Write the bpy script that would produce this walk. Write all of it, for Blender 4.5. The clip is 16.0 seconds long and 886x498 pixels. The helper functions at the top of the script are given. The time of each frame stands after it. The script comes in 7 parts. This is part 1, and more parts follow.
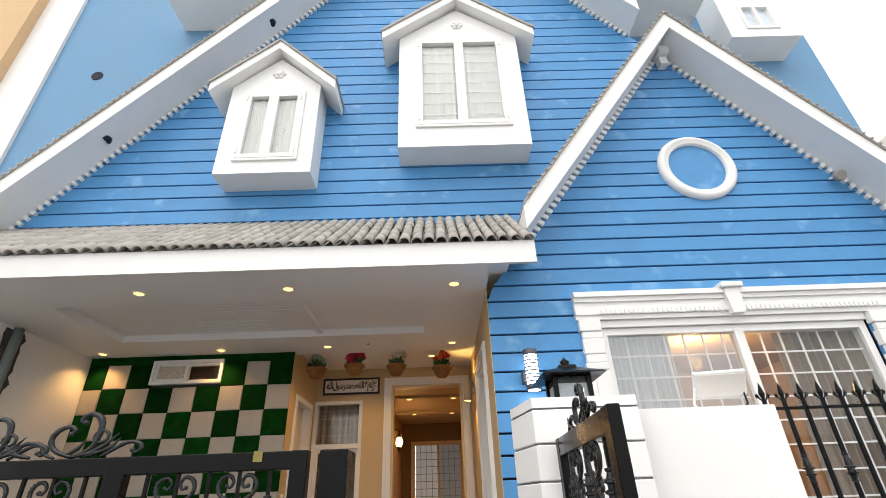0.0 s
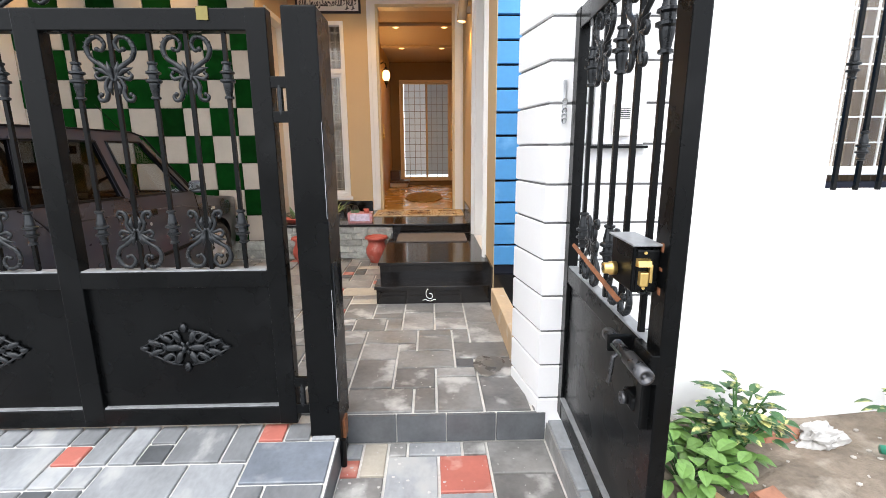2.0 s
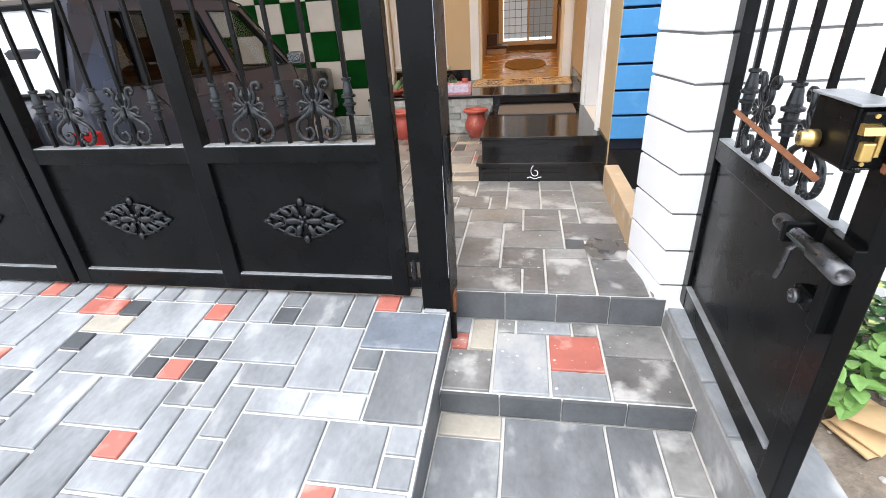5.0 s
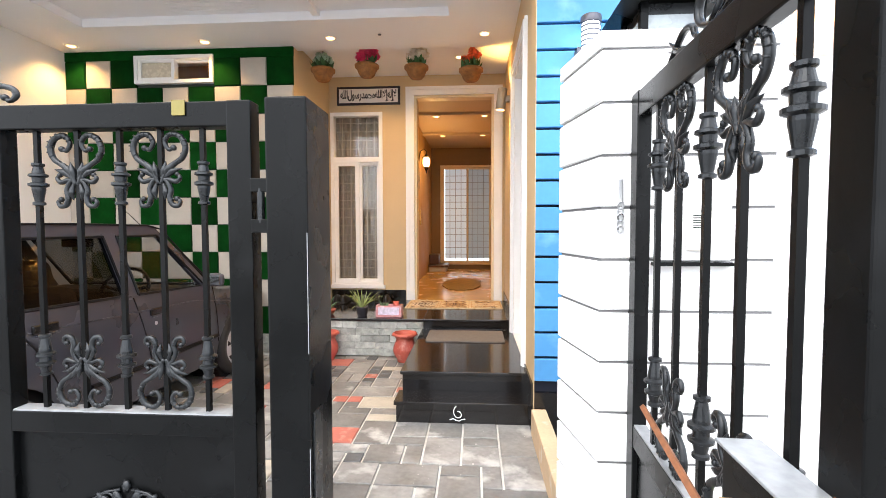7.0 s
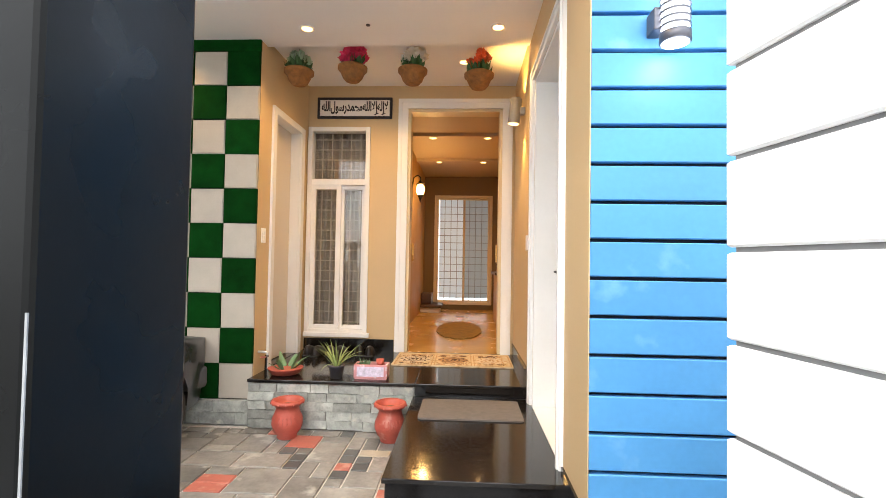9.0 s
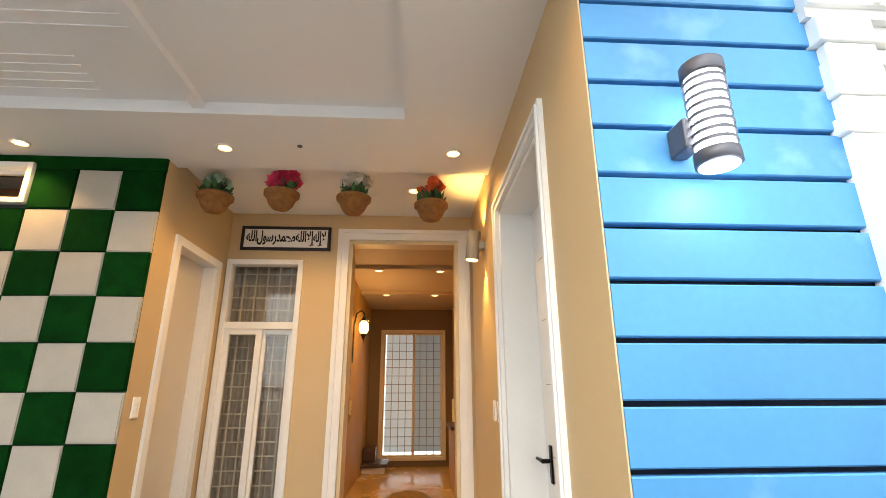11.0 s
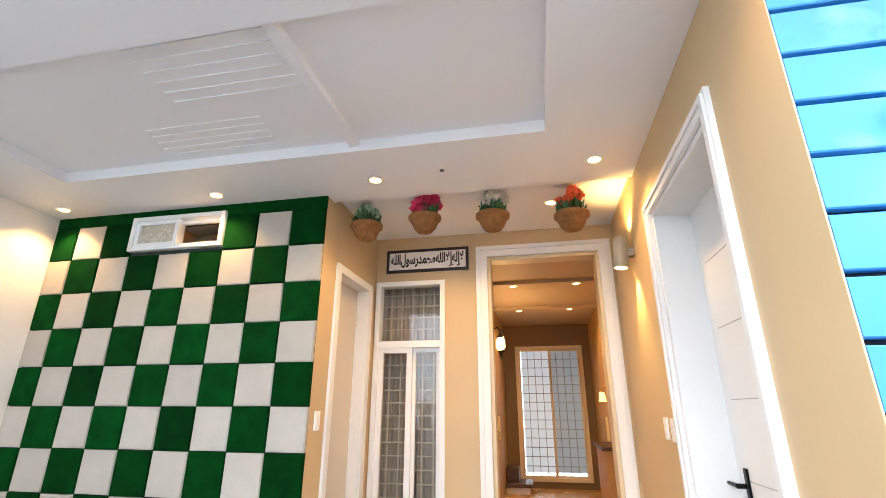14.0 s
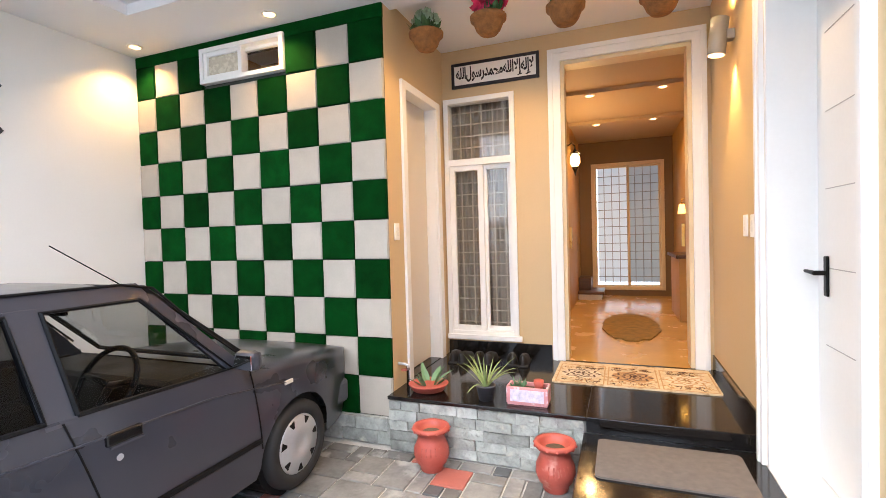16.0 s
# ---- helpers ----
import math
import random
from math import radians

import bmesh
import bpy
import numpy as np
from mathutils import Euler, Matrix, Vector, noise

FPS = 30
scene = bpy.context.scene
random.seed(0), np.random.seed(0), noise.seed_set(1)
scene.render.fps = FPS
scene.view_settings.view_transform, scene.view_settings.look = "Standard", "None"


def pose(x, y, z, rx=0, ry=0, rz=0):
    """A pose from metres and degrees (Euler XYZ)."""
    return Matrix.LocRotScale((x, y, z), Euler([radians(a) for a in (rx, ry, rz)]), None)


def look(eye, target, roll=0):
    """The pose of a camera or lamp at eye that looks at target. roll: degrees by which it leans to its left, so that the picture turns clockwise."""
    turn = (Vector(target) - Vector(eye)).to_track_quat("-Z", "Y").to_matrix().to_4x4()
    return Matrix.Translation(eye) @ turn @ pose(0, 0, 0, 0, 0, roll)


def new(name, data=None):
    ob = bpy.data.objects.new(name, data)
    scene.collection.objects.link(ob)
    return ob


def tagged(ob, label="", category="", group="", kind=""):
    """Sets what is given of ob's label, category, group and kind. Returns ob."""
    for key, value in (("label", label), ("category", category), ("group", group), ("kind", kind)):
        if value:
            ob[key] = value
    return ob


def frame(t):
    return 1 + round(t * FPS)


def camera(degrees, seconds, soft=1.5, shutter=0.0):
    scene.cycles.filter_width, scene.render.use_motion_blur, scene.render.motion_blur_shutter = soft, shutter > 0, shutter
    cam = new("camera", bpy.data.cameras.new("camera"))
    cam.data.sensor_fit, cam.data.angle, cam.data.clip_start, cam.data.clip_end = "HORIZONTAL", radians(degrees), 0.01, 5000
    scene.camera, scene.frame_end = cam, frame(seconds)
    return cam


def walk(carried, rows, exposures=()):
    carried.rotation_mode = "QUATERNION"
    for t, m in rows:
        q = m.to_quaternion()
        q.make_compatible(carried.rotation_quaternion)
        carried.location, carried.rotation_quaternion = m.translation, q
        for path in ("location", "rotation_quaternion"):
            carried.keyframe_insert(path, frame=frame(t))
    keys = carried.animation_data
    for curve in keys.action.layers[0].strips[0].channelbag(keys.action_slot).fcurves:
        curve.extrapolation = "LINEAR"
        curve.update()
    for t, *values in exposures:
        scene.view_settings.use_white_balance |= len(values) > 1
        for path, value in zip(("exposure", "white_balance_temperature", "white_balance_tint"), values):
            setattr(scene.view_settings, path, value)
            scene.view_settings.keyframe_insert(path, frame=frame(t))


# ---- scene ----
cam = camera(87.2, 16.0, soft=0.85)
EXPOSURES = [(0, 0.38, 6900, 10), (1, 0.85, 6900, 10), (1.5, 0.95, 6500, 10), (3, 1.3, 6350, 10), (5.5, 1.25, 6250, 10), (7, 1.65, 6400, 10), (8, 1.65, 6400, 10),
             (10.5, 1.6, 7100, 3), (11, 1.4, 6850, 5), (12, 1.05, 6550, 6), (13, 1.5, 6700, 5), (14, 1.9, 5850, 6), (15, 1.85, 5700, 9), (16, 1.95, 5850, 9)]
PATH = [
    (0, (0.076, 0.248, 1.416), (0.105, 2.004, 2.372), -2.2),
    (0.5, (0.101, 0.326, 1.366), (0.124, 2.193, 2.085), -2.1),
    (1, (0.132, 0.371, 1.335), (0.131, 2.322, 1.776), -1.4),
    (1.5, (0.092, 0.5, 1.294), (0.103, 2.5, 1.263), -1.6),
    (2, (0.05, 0.713, 1.151), (0.1, 2.667, 0.732), -0.4),
    (2.5, (0.096, 0.876, 1.134), (0.176, 2.78, 0.529), 0.3),
    (3, (0.157, 1.026, 1.103), (0.207, 2.834, 0.249), 0.3),
    (3.2, (0.157, 1.034, 1.085), (0.188, 2.787, 0.121), 0.2),
    (5.3, (-0.058, 0.817, 1.127), (-0.41, 2.585, 0.262), -3.7),
    (5.5, (-0.002, 0.839, 1.158), (-0.328, 2.698, 0.494), -3.2),
    (6, (0.023, 0.898, 1.278), (-0.167, 2.879, 1.077), -1.6),
    (6.5, (0.092, 1.045, 1.295), (-0.035, 3.039, 1.196), -1.1),
    (7, (0.139, 1.153, 1.264), (0.003, 3.146, 1.173), -0.1),
    (7.5, (0.154, 1.276, 1.25), (-0.014, 3.267, 1.167), 0.9),
    (8, (0.093, 1.54, 1.24), (-0.067, 3.533, 1.178), 1.1),
    (8.2, (0.077, 1.664, 1.254), (-0.063, 3.658, 1.199), 1.3),
    (10.3, (-0.09, 2.672, 1.46), (-0.118, 4.625, 1.889), -0.1),
    (10.5, (-0.058, 2.747, 1.522), (-0.065, 4.686, 2.012), -0.2),
    (11, (-0.003, 2.832, 1.582), (0.111, 4.743, 2.162), -0.2),
    (11.5, (-0.009, 2.854, 1.597), (0.307, 4.716, 2.255), -0.3),
    (12, (-0.032, 2.857, 1.602), (0.393, 4.677, 2.316), -0.4),
    (12.5, (-0.091, 2.861, 1.584), (0.241, 4.694, 2.311), -0.4),
    (13, (-0.138, 2.855, 1.577), (-0.02, 4.723, 2.279), -0.4),
    (13.5, (-0.182, 2.826, 1.569), (-0.323, 4.703, 2.246), -0.2),
    (14, (-0.193, 2.812, 1.561), (-0.568, 4.665, 2.212), 0.1),
    (14.5, (-0.197, 2.809, 1.552), (-0.754, 4.646, 2.114), 0.5),
    (15, (-0.202, 2.82, 1.527), (-0.894, 4.657, 1.906), 0.0),
    (15.5, (-0.168, 2.834, 1.491), (-0.9, 4.689, 1.641), -0.8),
    (16, (-0.158, 2.841, 1.442), (-0.869, 4.709, 1.39), -1.6),
]
walk(cam, [(t, look(eye, target, roll)) for t, eye, target, roll in PATH], EXPOSURES)

# ---- world, sun and lamps ----
world = bpy.data.worlds.new("overcast_sky")
scene.world = world
world.use_nodes = True
wn = world.node_tree.nodes
sky = wn.new("ShaderNodeTexSky")
sky.sky_type, sky.sun_disc = "NISHITA", False
sky.sun_elevation, sky.sun_rotation = radians(58), radians(200)
sky.air_density, sky.dust_density = 1.0, 4.0
wash = wn.new("ShaderNodeMixRGB")
wash.inputs[0].default_value = 0.75
wash.inputs[2].default_value = (9.0, 9.3, 9.8, 1)
world.node_tree.links.new(sky.outputs[0], wash.inputs[1])
world.node_tree.links.new(wash.outputs[0], wn["Background"].inputs[0])
wn["Background"].inputs[1].default_value = 0.15

SUN_WAY = Vector((0.25, 0.55, -0.85))
sun = new("sun", bpy.data.lights.new("sun", "SUN"))
sun.data.energy, sun.data.angle, sun.data.color = 0.9, radians(60), (1.0, 0.97, 0.92)
sun.rotation_euler = SUN_WAY.to_track_quat("-Z", "Y").to_euler()


def lamp(x, y, z, watts, colour=(1.0, 0.60, 0.24), size=0.05, spot=0, aim=(0, 0, -1)):
    data = bpy.data.lights.new("lamp", "SPOT" if spot else "POINT")
    data.energy, data.color, data.shadow_soft_size = watts, colour, size
    if spot:
        data.spot_size, data.spot_blend = radians(spot), 0.7
    ob = new("lamp_light", data)
    ob.location = (x, y, z)
    ob.rotation_euler = Vector(aim).to_track_quat("-Z", "Y").to_euler()
    return ob


# ---- materials ----
def material(name, base, rough=0.6, metal=0.0, vary=0.12, scale=6.0, fine=60.0, bump=0.15, spots=None, spot_scale=3.0,
             spot_low=0.62, random_vary=0.0, coat=0.0, spec=0.5, depth=0.004, stretch=(1, 1, 1)):
    """A surface with large blotches, fine grain and relief, in metres; spots: a second colour that comes through in patches."""
    m = bpy.data.materials.new(name)
    m.use_nodes = True
    n, link = m.node_tree.nodes, m.node_tree.links.new
    b = n["Principled BSDF"]
    b.inputs["Roughness"].default_value, b.inputs["Metallic"].default_value = rough, metal
    b.inputs["Coat Weight"].default_value, b.inputs["Specular IOR Level"].default_value = coat, spec
    co = n.new("ShaderNodeTexCoord")
    mp = n.new("ShaderNodeMapping")
    mp.inputs["Scale"].default_value = stretch
    info = n.new("ShaderNodeObjectInfo")
    shift = n.new("ShaderNodeVectorMath")
    shift.operation = "MULTIPLY_ADD"
    shift.inputs[1].default_value = (37.0, 91.0, 53.0)
    cx = n.new("ShaderNodeCombineXYZ")
    for k in range(3):
        link(info.outputs["Random"], cx.inputs[k])
    link(co.outputs["Object"], mp.inputs[0])
    link(cx.outputs[0], shift.inputs[0])
    link(mp.outputs[0], shift.inputs[2])
    big, small = n.new("ShaderNodeTexNoise"), n.new("ShaderNodeTexNoise")
    for t, sc, det in ((big, scale, 4), (small, fine, 3)):
        t.inputs["Scale"].default_value, t.inputs["Detail"].default_value = sc, det
        link(shift.outputs[0], t.inputs["Vector"])
    add = n.new("ShaderNodeMath")
    add.operation = "MULTIPLY_ADD"
    add.inputs[1].default_value = 0.35
    link(small.outputs[0], add.inputs[0])
    link(big.outputs[0], add.inputs[2])
    rng = n.new("ShaderNodeMapRange")
    rng.inputs[1].default_value, rng.inputs[2].default_value = 0.4, 0.95
    rng.inputs[3].default_value, rng.inputs[4].default_value = 1 - vary, 1 + vary
    link(add.outputs[0], rng.inputs[0])
    value = rng.outputs[0]
    if random_vary:
        rr = n.new("ShaderNodeMapRange")
        rr.inputs[3].default_value, rr.inputs[4].default_value = 1 - random_vary, 1 + random_vary
        link(info.outputs["Random"], rr.inputs[0])
        mul = n.new("ShaderNodeMath")
        mul.operation = "MULTIPLY"
        link(value, mul.inputs[0])
        link(rr.outputs[0], mul.inputs[1])
        value = mul.outputs[0]
    hsv = n.new("ShaderNodeHueSaturation")
    hsv.inputs["Color"].default_value = (*base, 1)
    link(value, hsv.inputs["Value"])
    colour = hsv.outputs[0]
    if spots:
        patch = n.new("ShaderNodeTexNoise")
        patch.inputs["Scale"].default_value, patch.inputs["Detail"].default_value = spot_scale, 6
        link(shift.outputs[0], patch.inputs["Vector"])
        ramp = n.new("ShaderNodeMapRange")
        ramp.inputs[1].default_value, ramp.inputs[2].default_value = spot_low, spot_low + 0.12
        link(patch.outputs[0], ramp.inputs[0])
        mix = n.new("ShaderNodeMixRGB")
        mix.inputs[2].default_value = (*spots, 1)
        link(ramp.outputs[0], mix.inputs[0])
        link(colour, mix.inputs[1])
        colour = mix.outputs[0]
    link(colour, b.inputs["Base Color"])
    wear = n.new("ShaderNodeMapRange")
    wear.inputs[1].default_value, wear.inputs[2].default_value = 0.3, 0.7
    wear.inputs[3].default_value, wear.inputs[4].default_value = max(rough - 0.08, 0.02), min(rough + 0.1, 1)
    link(big.outputs[0], wear.inputs[0])
    link(wear.outputs[0], b.inputs["Roughness"])
    if bump:
        bp = n.new("ShaderNodeBump")
        bp.inputs["Strength"].default_value, bp.inputs["Distance"].default_value = bump, depth
        link(add.outputs[0], bp.inputs["Height"])
        link(bp.outputs[0], b.inputs["Normal"])
    return m


def glowing(name, colour, strength):
    m = bpy.data.materials.new(name)
    m.use_nodes = True
    b = m.node_tree.nodes["Principled BSDF"]
    b.inputs["Base Color"].default_value = (*colour, 1)
    b.inputs["Emission Color"].default_value, b.inputs["Emission Strength"].default_value = (*colour, 1), strength
    return m


def glass_pane(name, tint=(0.9, 0.95, 0.97), clear=0.8, rough=0.02, face_on=0.04):
    """Clear glass: face_on is its mirroring seen square on, which grows towards grazing views."""
    m = bpy.data.materials.new(name)
    m.use_nodes = True
    n, link = m.node_tree.nodes, m.node_tree.links.new
    out = n["Material Output"]
    gloss, trans, mix, edge, power, rng = (n.new("ShaderNodeBsdfGlossy"), n.new("ShaderNodeBsdfTransparent"), n.new("ShaderNodeMixShader"), n.new("ShaderNodeLayerWeight"), n.new("ShaderNodeMath"), n.new("ShaderNodeMapRange"))
    gloss.inputs["Roughness"].default_value = rough
    trans.inputs[0].default_value = tuple(c * clear for c in tint) + (1,)
    power.operation = "POWER"
    power.inputs[1].default_value = 4.5
    rng.inputs[3].default_value, rng.inputs[4].default_value = face_on, 0.9
    link(edge.outputs["Facing"], power.inputs[0])
    link(power.outputs[0], rng.inputs[0])
    link(rng.outputs[0], mix.inputs[0])
    link(trans.outputs[0], mix.inputs[1])
    link(gloss.outputs[0], mix.inputs[2])
    link(mix.outputs[0], out.inputs[0])
    return m


BLUE = material("blue_wall_paint", (0.068, 0.268, 0.55), 0.55, vary=0.10, scale=2.5, fine=40, bump=0.2, spots=(0.15, 0.37, 0.64), spot_scale=4.0, spot_low=0.60, random_vary=0.04)
BLUE_PLAIN = material("blue_smooth_paint", (0.13, 0.285, 0.46), 0.7, vary=0.08, scale=1.5)
DARK_GAP = material("dark_groove", (0.004, 0.007, 0.02), 0.8, vary=0.2)
WHITE = material("white_paint", (0.80, 0.80, 0.79), 0.45, vary=0.035, scale=3, fine=50, bump=0.08)
WHITE_WALL = material("white_boundary_paint", (0.82, 0.82, 0.82), 0.6, vary=0.03, scale=2, fine=80, bump=0.15, spots=(0.70, 0.70, 0.69), spot_scale=2.2, spot_low=0.68)
CEILING = material("ceiling_paint", (0.84, 0.84, 0.86), 0.6, vary=0.02, scale=1.2, bump=0.03)
CREAM = material("tan_wall_paint", (0.57, 0.42, 0.235), 0.55, vary=0.05, scale=2, fine=90, bump=0.12)
PALE_WALL = material("pale_wall_paint", (0.80, 0.77, 0.73), 0.6, vary=0.03, scale=1.5, fine=70, bump=0.1)
NEIGHBOUR = material("tan_neighbour_paint", (0.62, 0.42, 0.24), 0.8, vary=0.08, scale=2)
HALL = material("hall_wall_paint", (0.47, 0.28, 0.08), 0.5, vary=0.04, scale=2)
# dim warm bounce off the tan floor is put into this ceiling colour
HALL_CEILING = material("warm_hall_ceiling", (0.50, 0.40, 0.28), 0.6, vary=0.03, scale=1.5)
# end wall: same hue as HALL at roughly a third of its value
HALL_DARK = material("brown_hall_end", (0.17, 0.10, 0.035), 0.5, vary=0.05, scale=2)
HALL_FLOOR = material("tan_floor_tile", (0.50, 0.31, 0.10), 0.22, vary=0.12, scale=3, fine=20, bump=0.03)
GREEN_TURF = material("green_turf", (0.0025, 0.034, 0.005), 1.0, vary=0.4, scale=9, fine=220, bump=0.9, random_vary=0.35, depth=0.006, spec=0.05)
BEIGE_TILE = material("beige_foam_tile", (0.43, 0.385, 0.325), 0.85, vary=0.07, scale=8, fine=90, bump=0.3, random_vary=0.06)
JOINT_DARK = material("dark_tile_joint", (0.03, 0.035, 0.03), 0.9)
GRANITE = material("black_granite", (0.010, 0.009, 0.009), 0.10, vary=0.5, scale=60, fine=300, bump=0.0, spots=(0.05, 0.045, 0.04), spot_scale=180, spot_low=0.66)
GROUT = material("pale_grout", (0.60, 0.59, 0.56), 0.9, vary=0.2, scale=8, bump=0.4)
SLATE = material("grey_slate_tile", (0.195, 0.192, 0.186), 0.42, vary=0.4, scale=7, fine=40, bump=0.6, spots=(0.46, 0.455, 0.44), spot_scale=5, spot_low=0.57, random_vary=0.35)
SLATE_OUT = material("pale_slate_tile", (0.235, 0.245, 0.255), 0.6, vary=0.34, scale=6, fine=55, bump=0.7, spots=(0.40, 0.40, 0.39), spot_scale=6, spot_low=0.55, random_vary=0.36, stretch=(1, 0.6, 1))
SLATE_DRIVE = material("blue_grey_slate_tile", (0.155, 0.175, 0.205), 0.5, vary=0.3, scale=6, fine=55, bump=0.6, spots=(0.33, 0.34, 0.35), spot_scale=5, spot_low=0.58)
SLATE_DARK = material("dark_slate_tile", (0.085, 0.09, 0.096), 0.45, vary=0.3, scale=8, bump=0.4, random_vary=0.2)
RED_TILE = material("red_paving_tile", (0.40, 0.125, 0.095), 0.55, vary=0.15, scale=8, bump=0.4, spots=(0.52, 0.27, 0.22), spot_scale=9, spot_low=0.56)
SAND_TILE = material("sand_paving_tile", (0.40, 0.365, 0.305), 0.6, vary=0.2, scale=6, bump=0.4, random_vary=0.12, spots=(0.28, 0.27, 0.25), spot_scale=7, spot_low=0.58)
STONE = material("grey_cladding_stone", (0.36, 0.37, 0.34), 0.65, vary=0.4, scale=14, fine=60, bump=1.0, random_vary=0.32, depth=0.016, spots=(0.52, 0.50, 0.43), spot_scale=10, spot_low=0.6)
BLACK_PAINT = material("black_gate_paint", (0.0035, 0.0038, 0.0040), 0.27, vary=0.3, scale=5, fine=50, bump=0.10, spots=(0.008, 0.0085, 0.009), spot_scale=3, spot_low=0.6, spec=0.14)
IRON = material("dark_polished_iron", (0.022, 0.024, 0.026), 0.30, metal=0.5, vary=0.35, scale=25, fine=120, bump=0.2)
RUST = material("rusted_iron", (0.20, 0.075, 0.03), 0.8, vary=0.4, scale=40, bump=0.5)
CHAIN = material("bright_chain_steel", (0.55, 0.55, 0.56), 0.3, metal=0.9, vary=0.2)
BRASS = material("worn_brass", (0.75, 0.52, 0.18), 0.3, metal=0.9, vary=0.2)
CLAY_ROOF = material("grey_roof_tile", (0.36, 0.34, 0.31), 0.8, vary=0.2, scale=14, fine=90, bump=0.4, random_vary=0.14)
SOIL = material("dry_soil", (0.185, 0.15, 0.115), 0.95, vary=0.45, scale=7, fine=45, bump=1.0, depth=0.025, spots=(0.31, 0.27, 0.22), spot_scale=6, spot_low=0.55)
ROAD = material("street_concrete", (0.24, 0.24, 0.235), 0.9, vary=0.2, scale=1.5, fine=40, bump=0.4)
MIRROR_GLASS = glass_pane("reflecting_window_glass", (0.94, 0.95, 0.95), 0.9, face_on=0.20)
GLASS = glass_pane("window_glass", (0.96, 0.97, 0.97), 1.0)


# ---- building blocks ----
def box(bm, x0, x1, y0, y1, z0, z1, bevel=0.0):
    r = bmesh.ops.create_cube(bm, size=1, matrix=Matrix.Translation(((x0 + x1) / 2, (y0 + y1) / 2, (z0 + z1) / 2)) @ Matrix.Diagonal((x1 - x0, y1 - y0, z1 - z0, 1)))
    if bevel:
        es = list({e for v in r["verts"] for e in v.link_edges})
        bmesh.ops.bevel(bm, geom=es, offset=bevel, segments=2, affect="EDGES", profile=0.5)
    return bm


def boxes(*rows, bevel=0.0):
    bm = bmesh.new()
    for row in rows:
        box(bm, *row, bevel=bevel)
    return bm


def rod(bm, a, b, r0, r1=None, seg=10):
    a, b = Vector(a), Vector(b)
    d = b - a
    m = Matrix.Translation((a + b) / 2) @ d.to_track_quat("Z", "Y").to_matrix().to_4x4()
    bmesh.ops.create_cone(bm, cap_ends=True, segments=seg, radius1=r0, radius2=r0 if r1 is None else r1, depth=d.length, matrix=m)
    return bm


def turned(bm, profile, m=Matrix(), seg=20):
    """A turned body from (radius, height) pairs."""
    rings = []
    for r, z in profile:
        rings.append([bm.verts.new(m @ Vector((r * math.cos(2 * math.pi * k / seg), r * math.sin(2 * math.pi * k / seg), z))) for k in range(seg)])
    for lo, hi in zip(rings, rings[1:]):
        for k in range(seg):
            bm.faces.new((lo[k], lo[(k + 1) % seg], hi[(k + 1) % seg], hi[k]))
    bm.faces.new(reversed(rings[0]))
    bm.faces.new(rings[-1])
    return bm


def prism(bm, outline, y0, y1):
    """An outline of (x, z) pairs drawn out from y0 to y1."""
    f = [bm.verts.new((x, y0, z)) for x, z in outline]
    k = [bm.verts.new((x, y1, z)) for x, z in outline]
    bm.faces.new(f)
    bm.faces.new(reversed(k))
    for i in range(len(f)):
        j = (i + 1) % len(f)
        bm.faces.new((f[j], f[i], k[i], k[j]))
    return bm


def tube(bm, points, radius, seg=6, taper=None):
    """A bent bar through points; taper: a radius at each point."""
    pts = [Vector(p) for p in points]
    rings, side = [], None
    for i, p in enumerate(pts):
        d = (pts[min(i + 1, len(pts) - 1)] - pts[max(i - 1, 0)]).normalized()
        if side is None:
            side = d.orthogonal().normalized()
        side = (side - d * side.dot(d)).normalized()
        up = d.cross(side)
        r = taper[i] if taper else radius
        rings.append([bm.verts.new(p + r * (math.cos(2 * math.pi * k / seg) * side + math.sin(2 * math.pi * k / seg) * up)) for k in range(seg)])
    for lo, hi in zip(rings, rings[1:]):
        for k in range(seg):
            bm.faces.new((lo[k], lo[(k + 1) % seg], hi[(k + 1) % seg], hi[k]))
    bm.faces.new(reversed(rings[0]))
    bm.faces.new(rings[-1])
    return bm


def mesh_of(name, bm, mat, smooth=False):
    me = bpy.data.meshes.new(name)
    bmesh.ops.recalc_face_normals(bm, faces=bm.faces[:])
    bm.to_mesh(me)
    bm.free()
    me.materials.append(mat)
    if smooth:
        for p in me.polygons:
            p.use_smooth = True
    return me


def part(name, bm, mat, parent, label="", smooth=False):
    ob = new(name, mesh_of(name, bm, mat, smooth))
    ob.parent = parent
    if label:
        tagged(ob, label)
    return ob


def thing(name, label, category, group="", at=(0, 0, 0), turn=0):
    ob = new(name)
    ob.matrix_basis = pose(*at, 0, 0, turn)
    return tagged(ob, label, category, group)


def solid(name, bm, mat, label, category, group="", smooth=False):
    return tagged(new(name, mesh_of(name, bm, mat, smooth)), label, category, group)


def structure(name, bm, mat, label, category="wall"):
    return tagged(new(name, mesh_of(name, bm, mat)), label, category, kind="structure")


def piece(name, data, parent, m):
    ob = new(name, data)
    ob.parent = parent
    ob.matrix_basis = m
    return ob


# ---- the plan ----
LEFT, RIGHT = -4.03, 0.50          # the carport's side walls
CHECK_Y, BACK_Y = 5.72, 6.85       # the chequered wall and the entrance wall
RECESS_X = -1.65                   # where the chequered wall ends
CEIL = 3.05
PLAT = 0.375                       # the entrance platform
GATE_Y = 2.50
BOARD = 0.154                      # height of one siding board


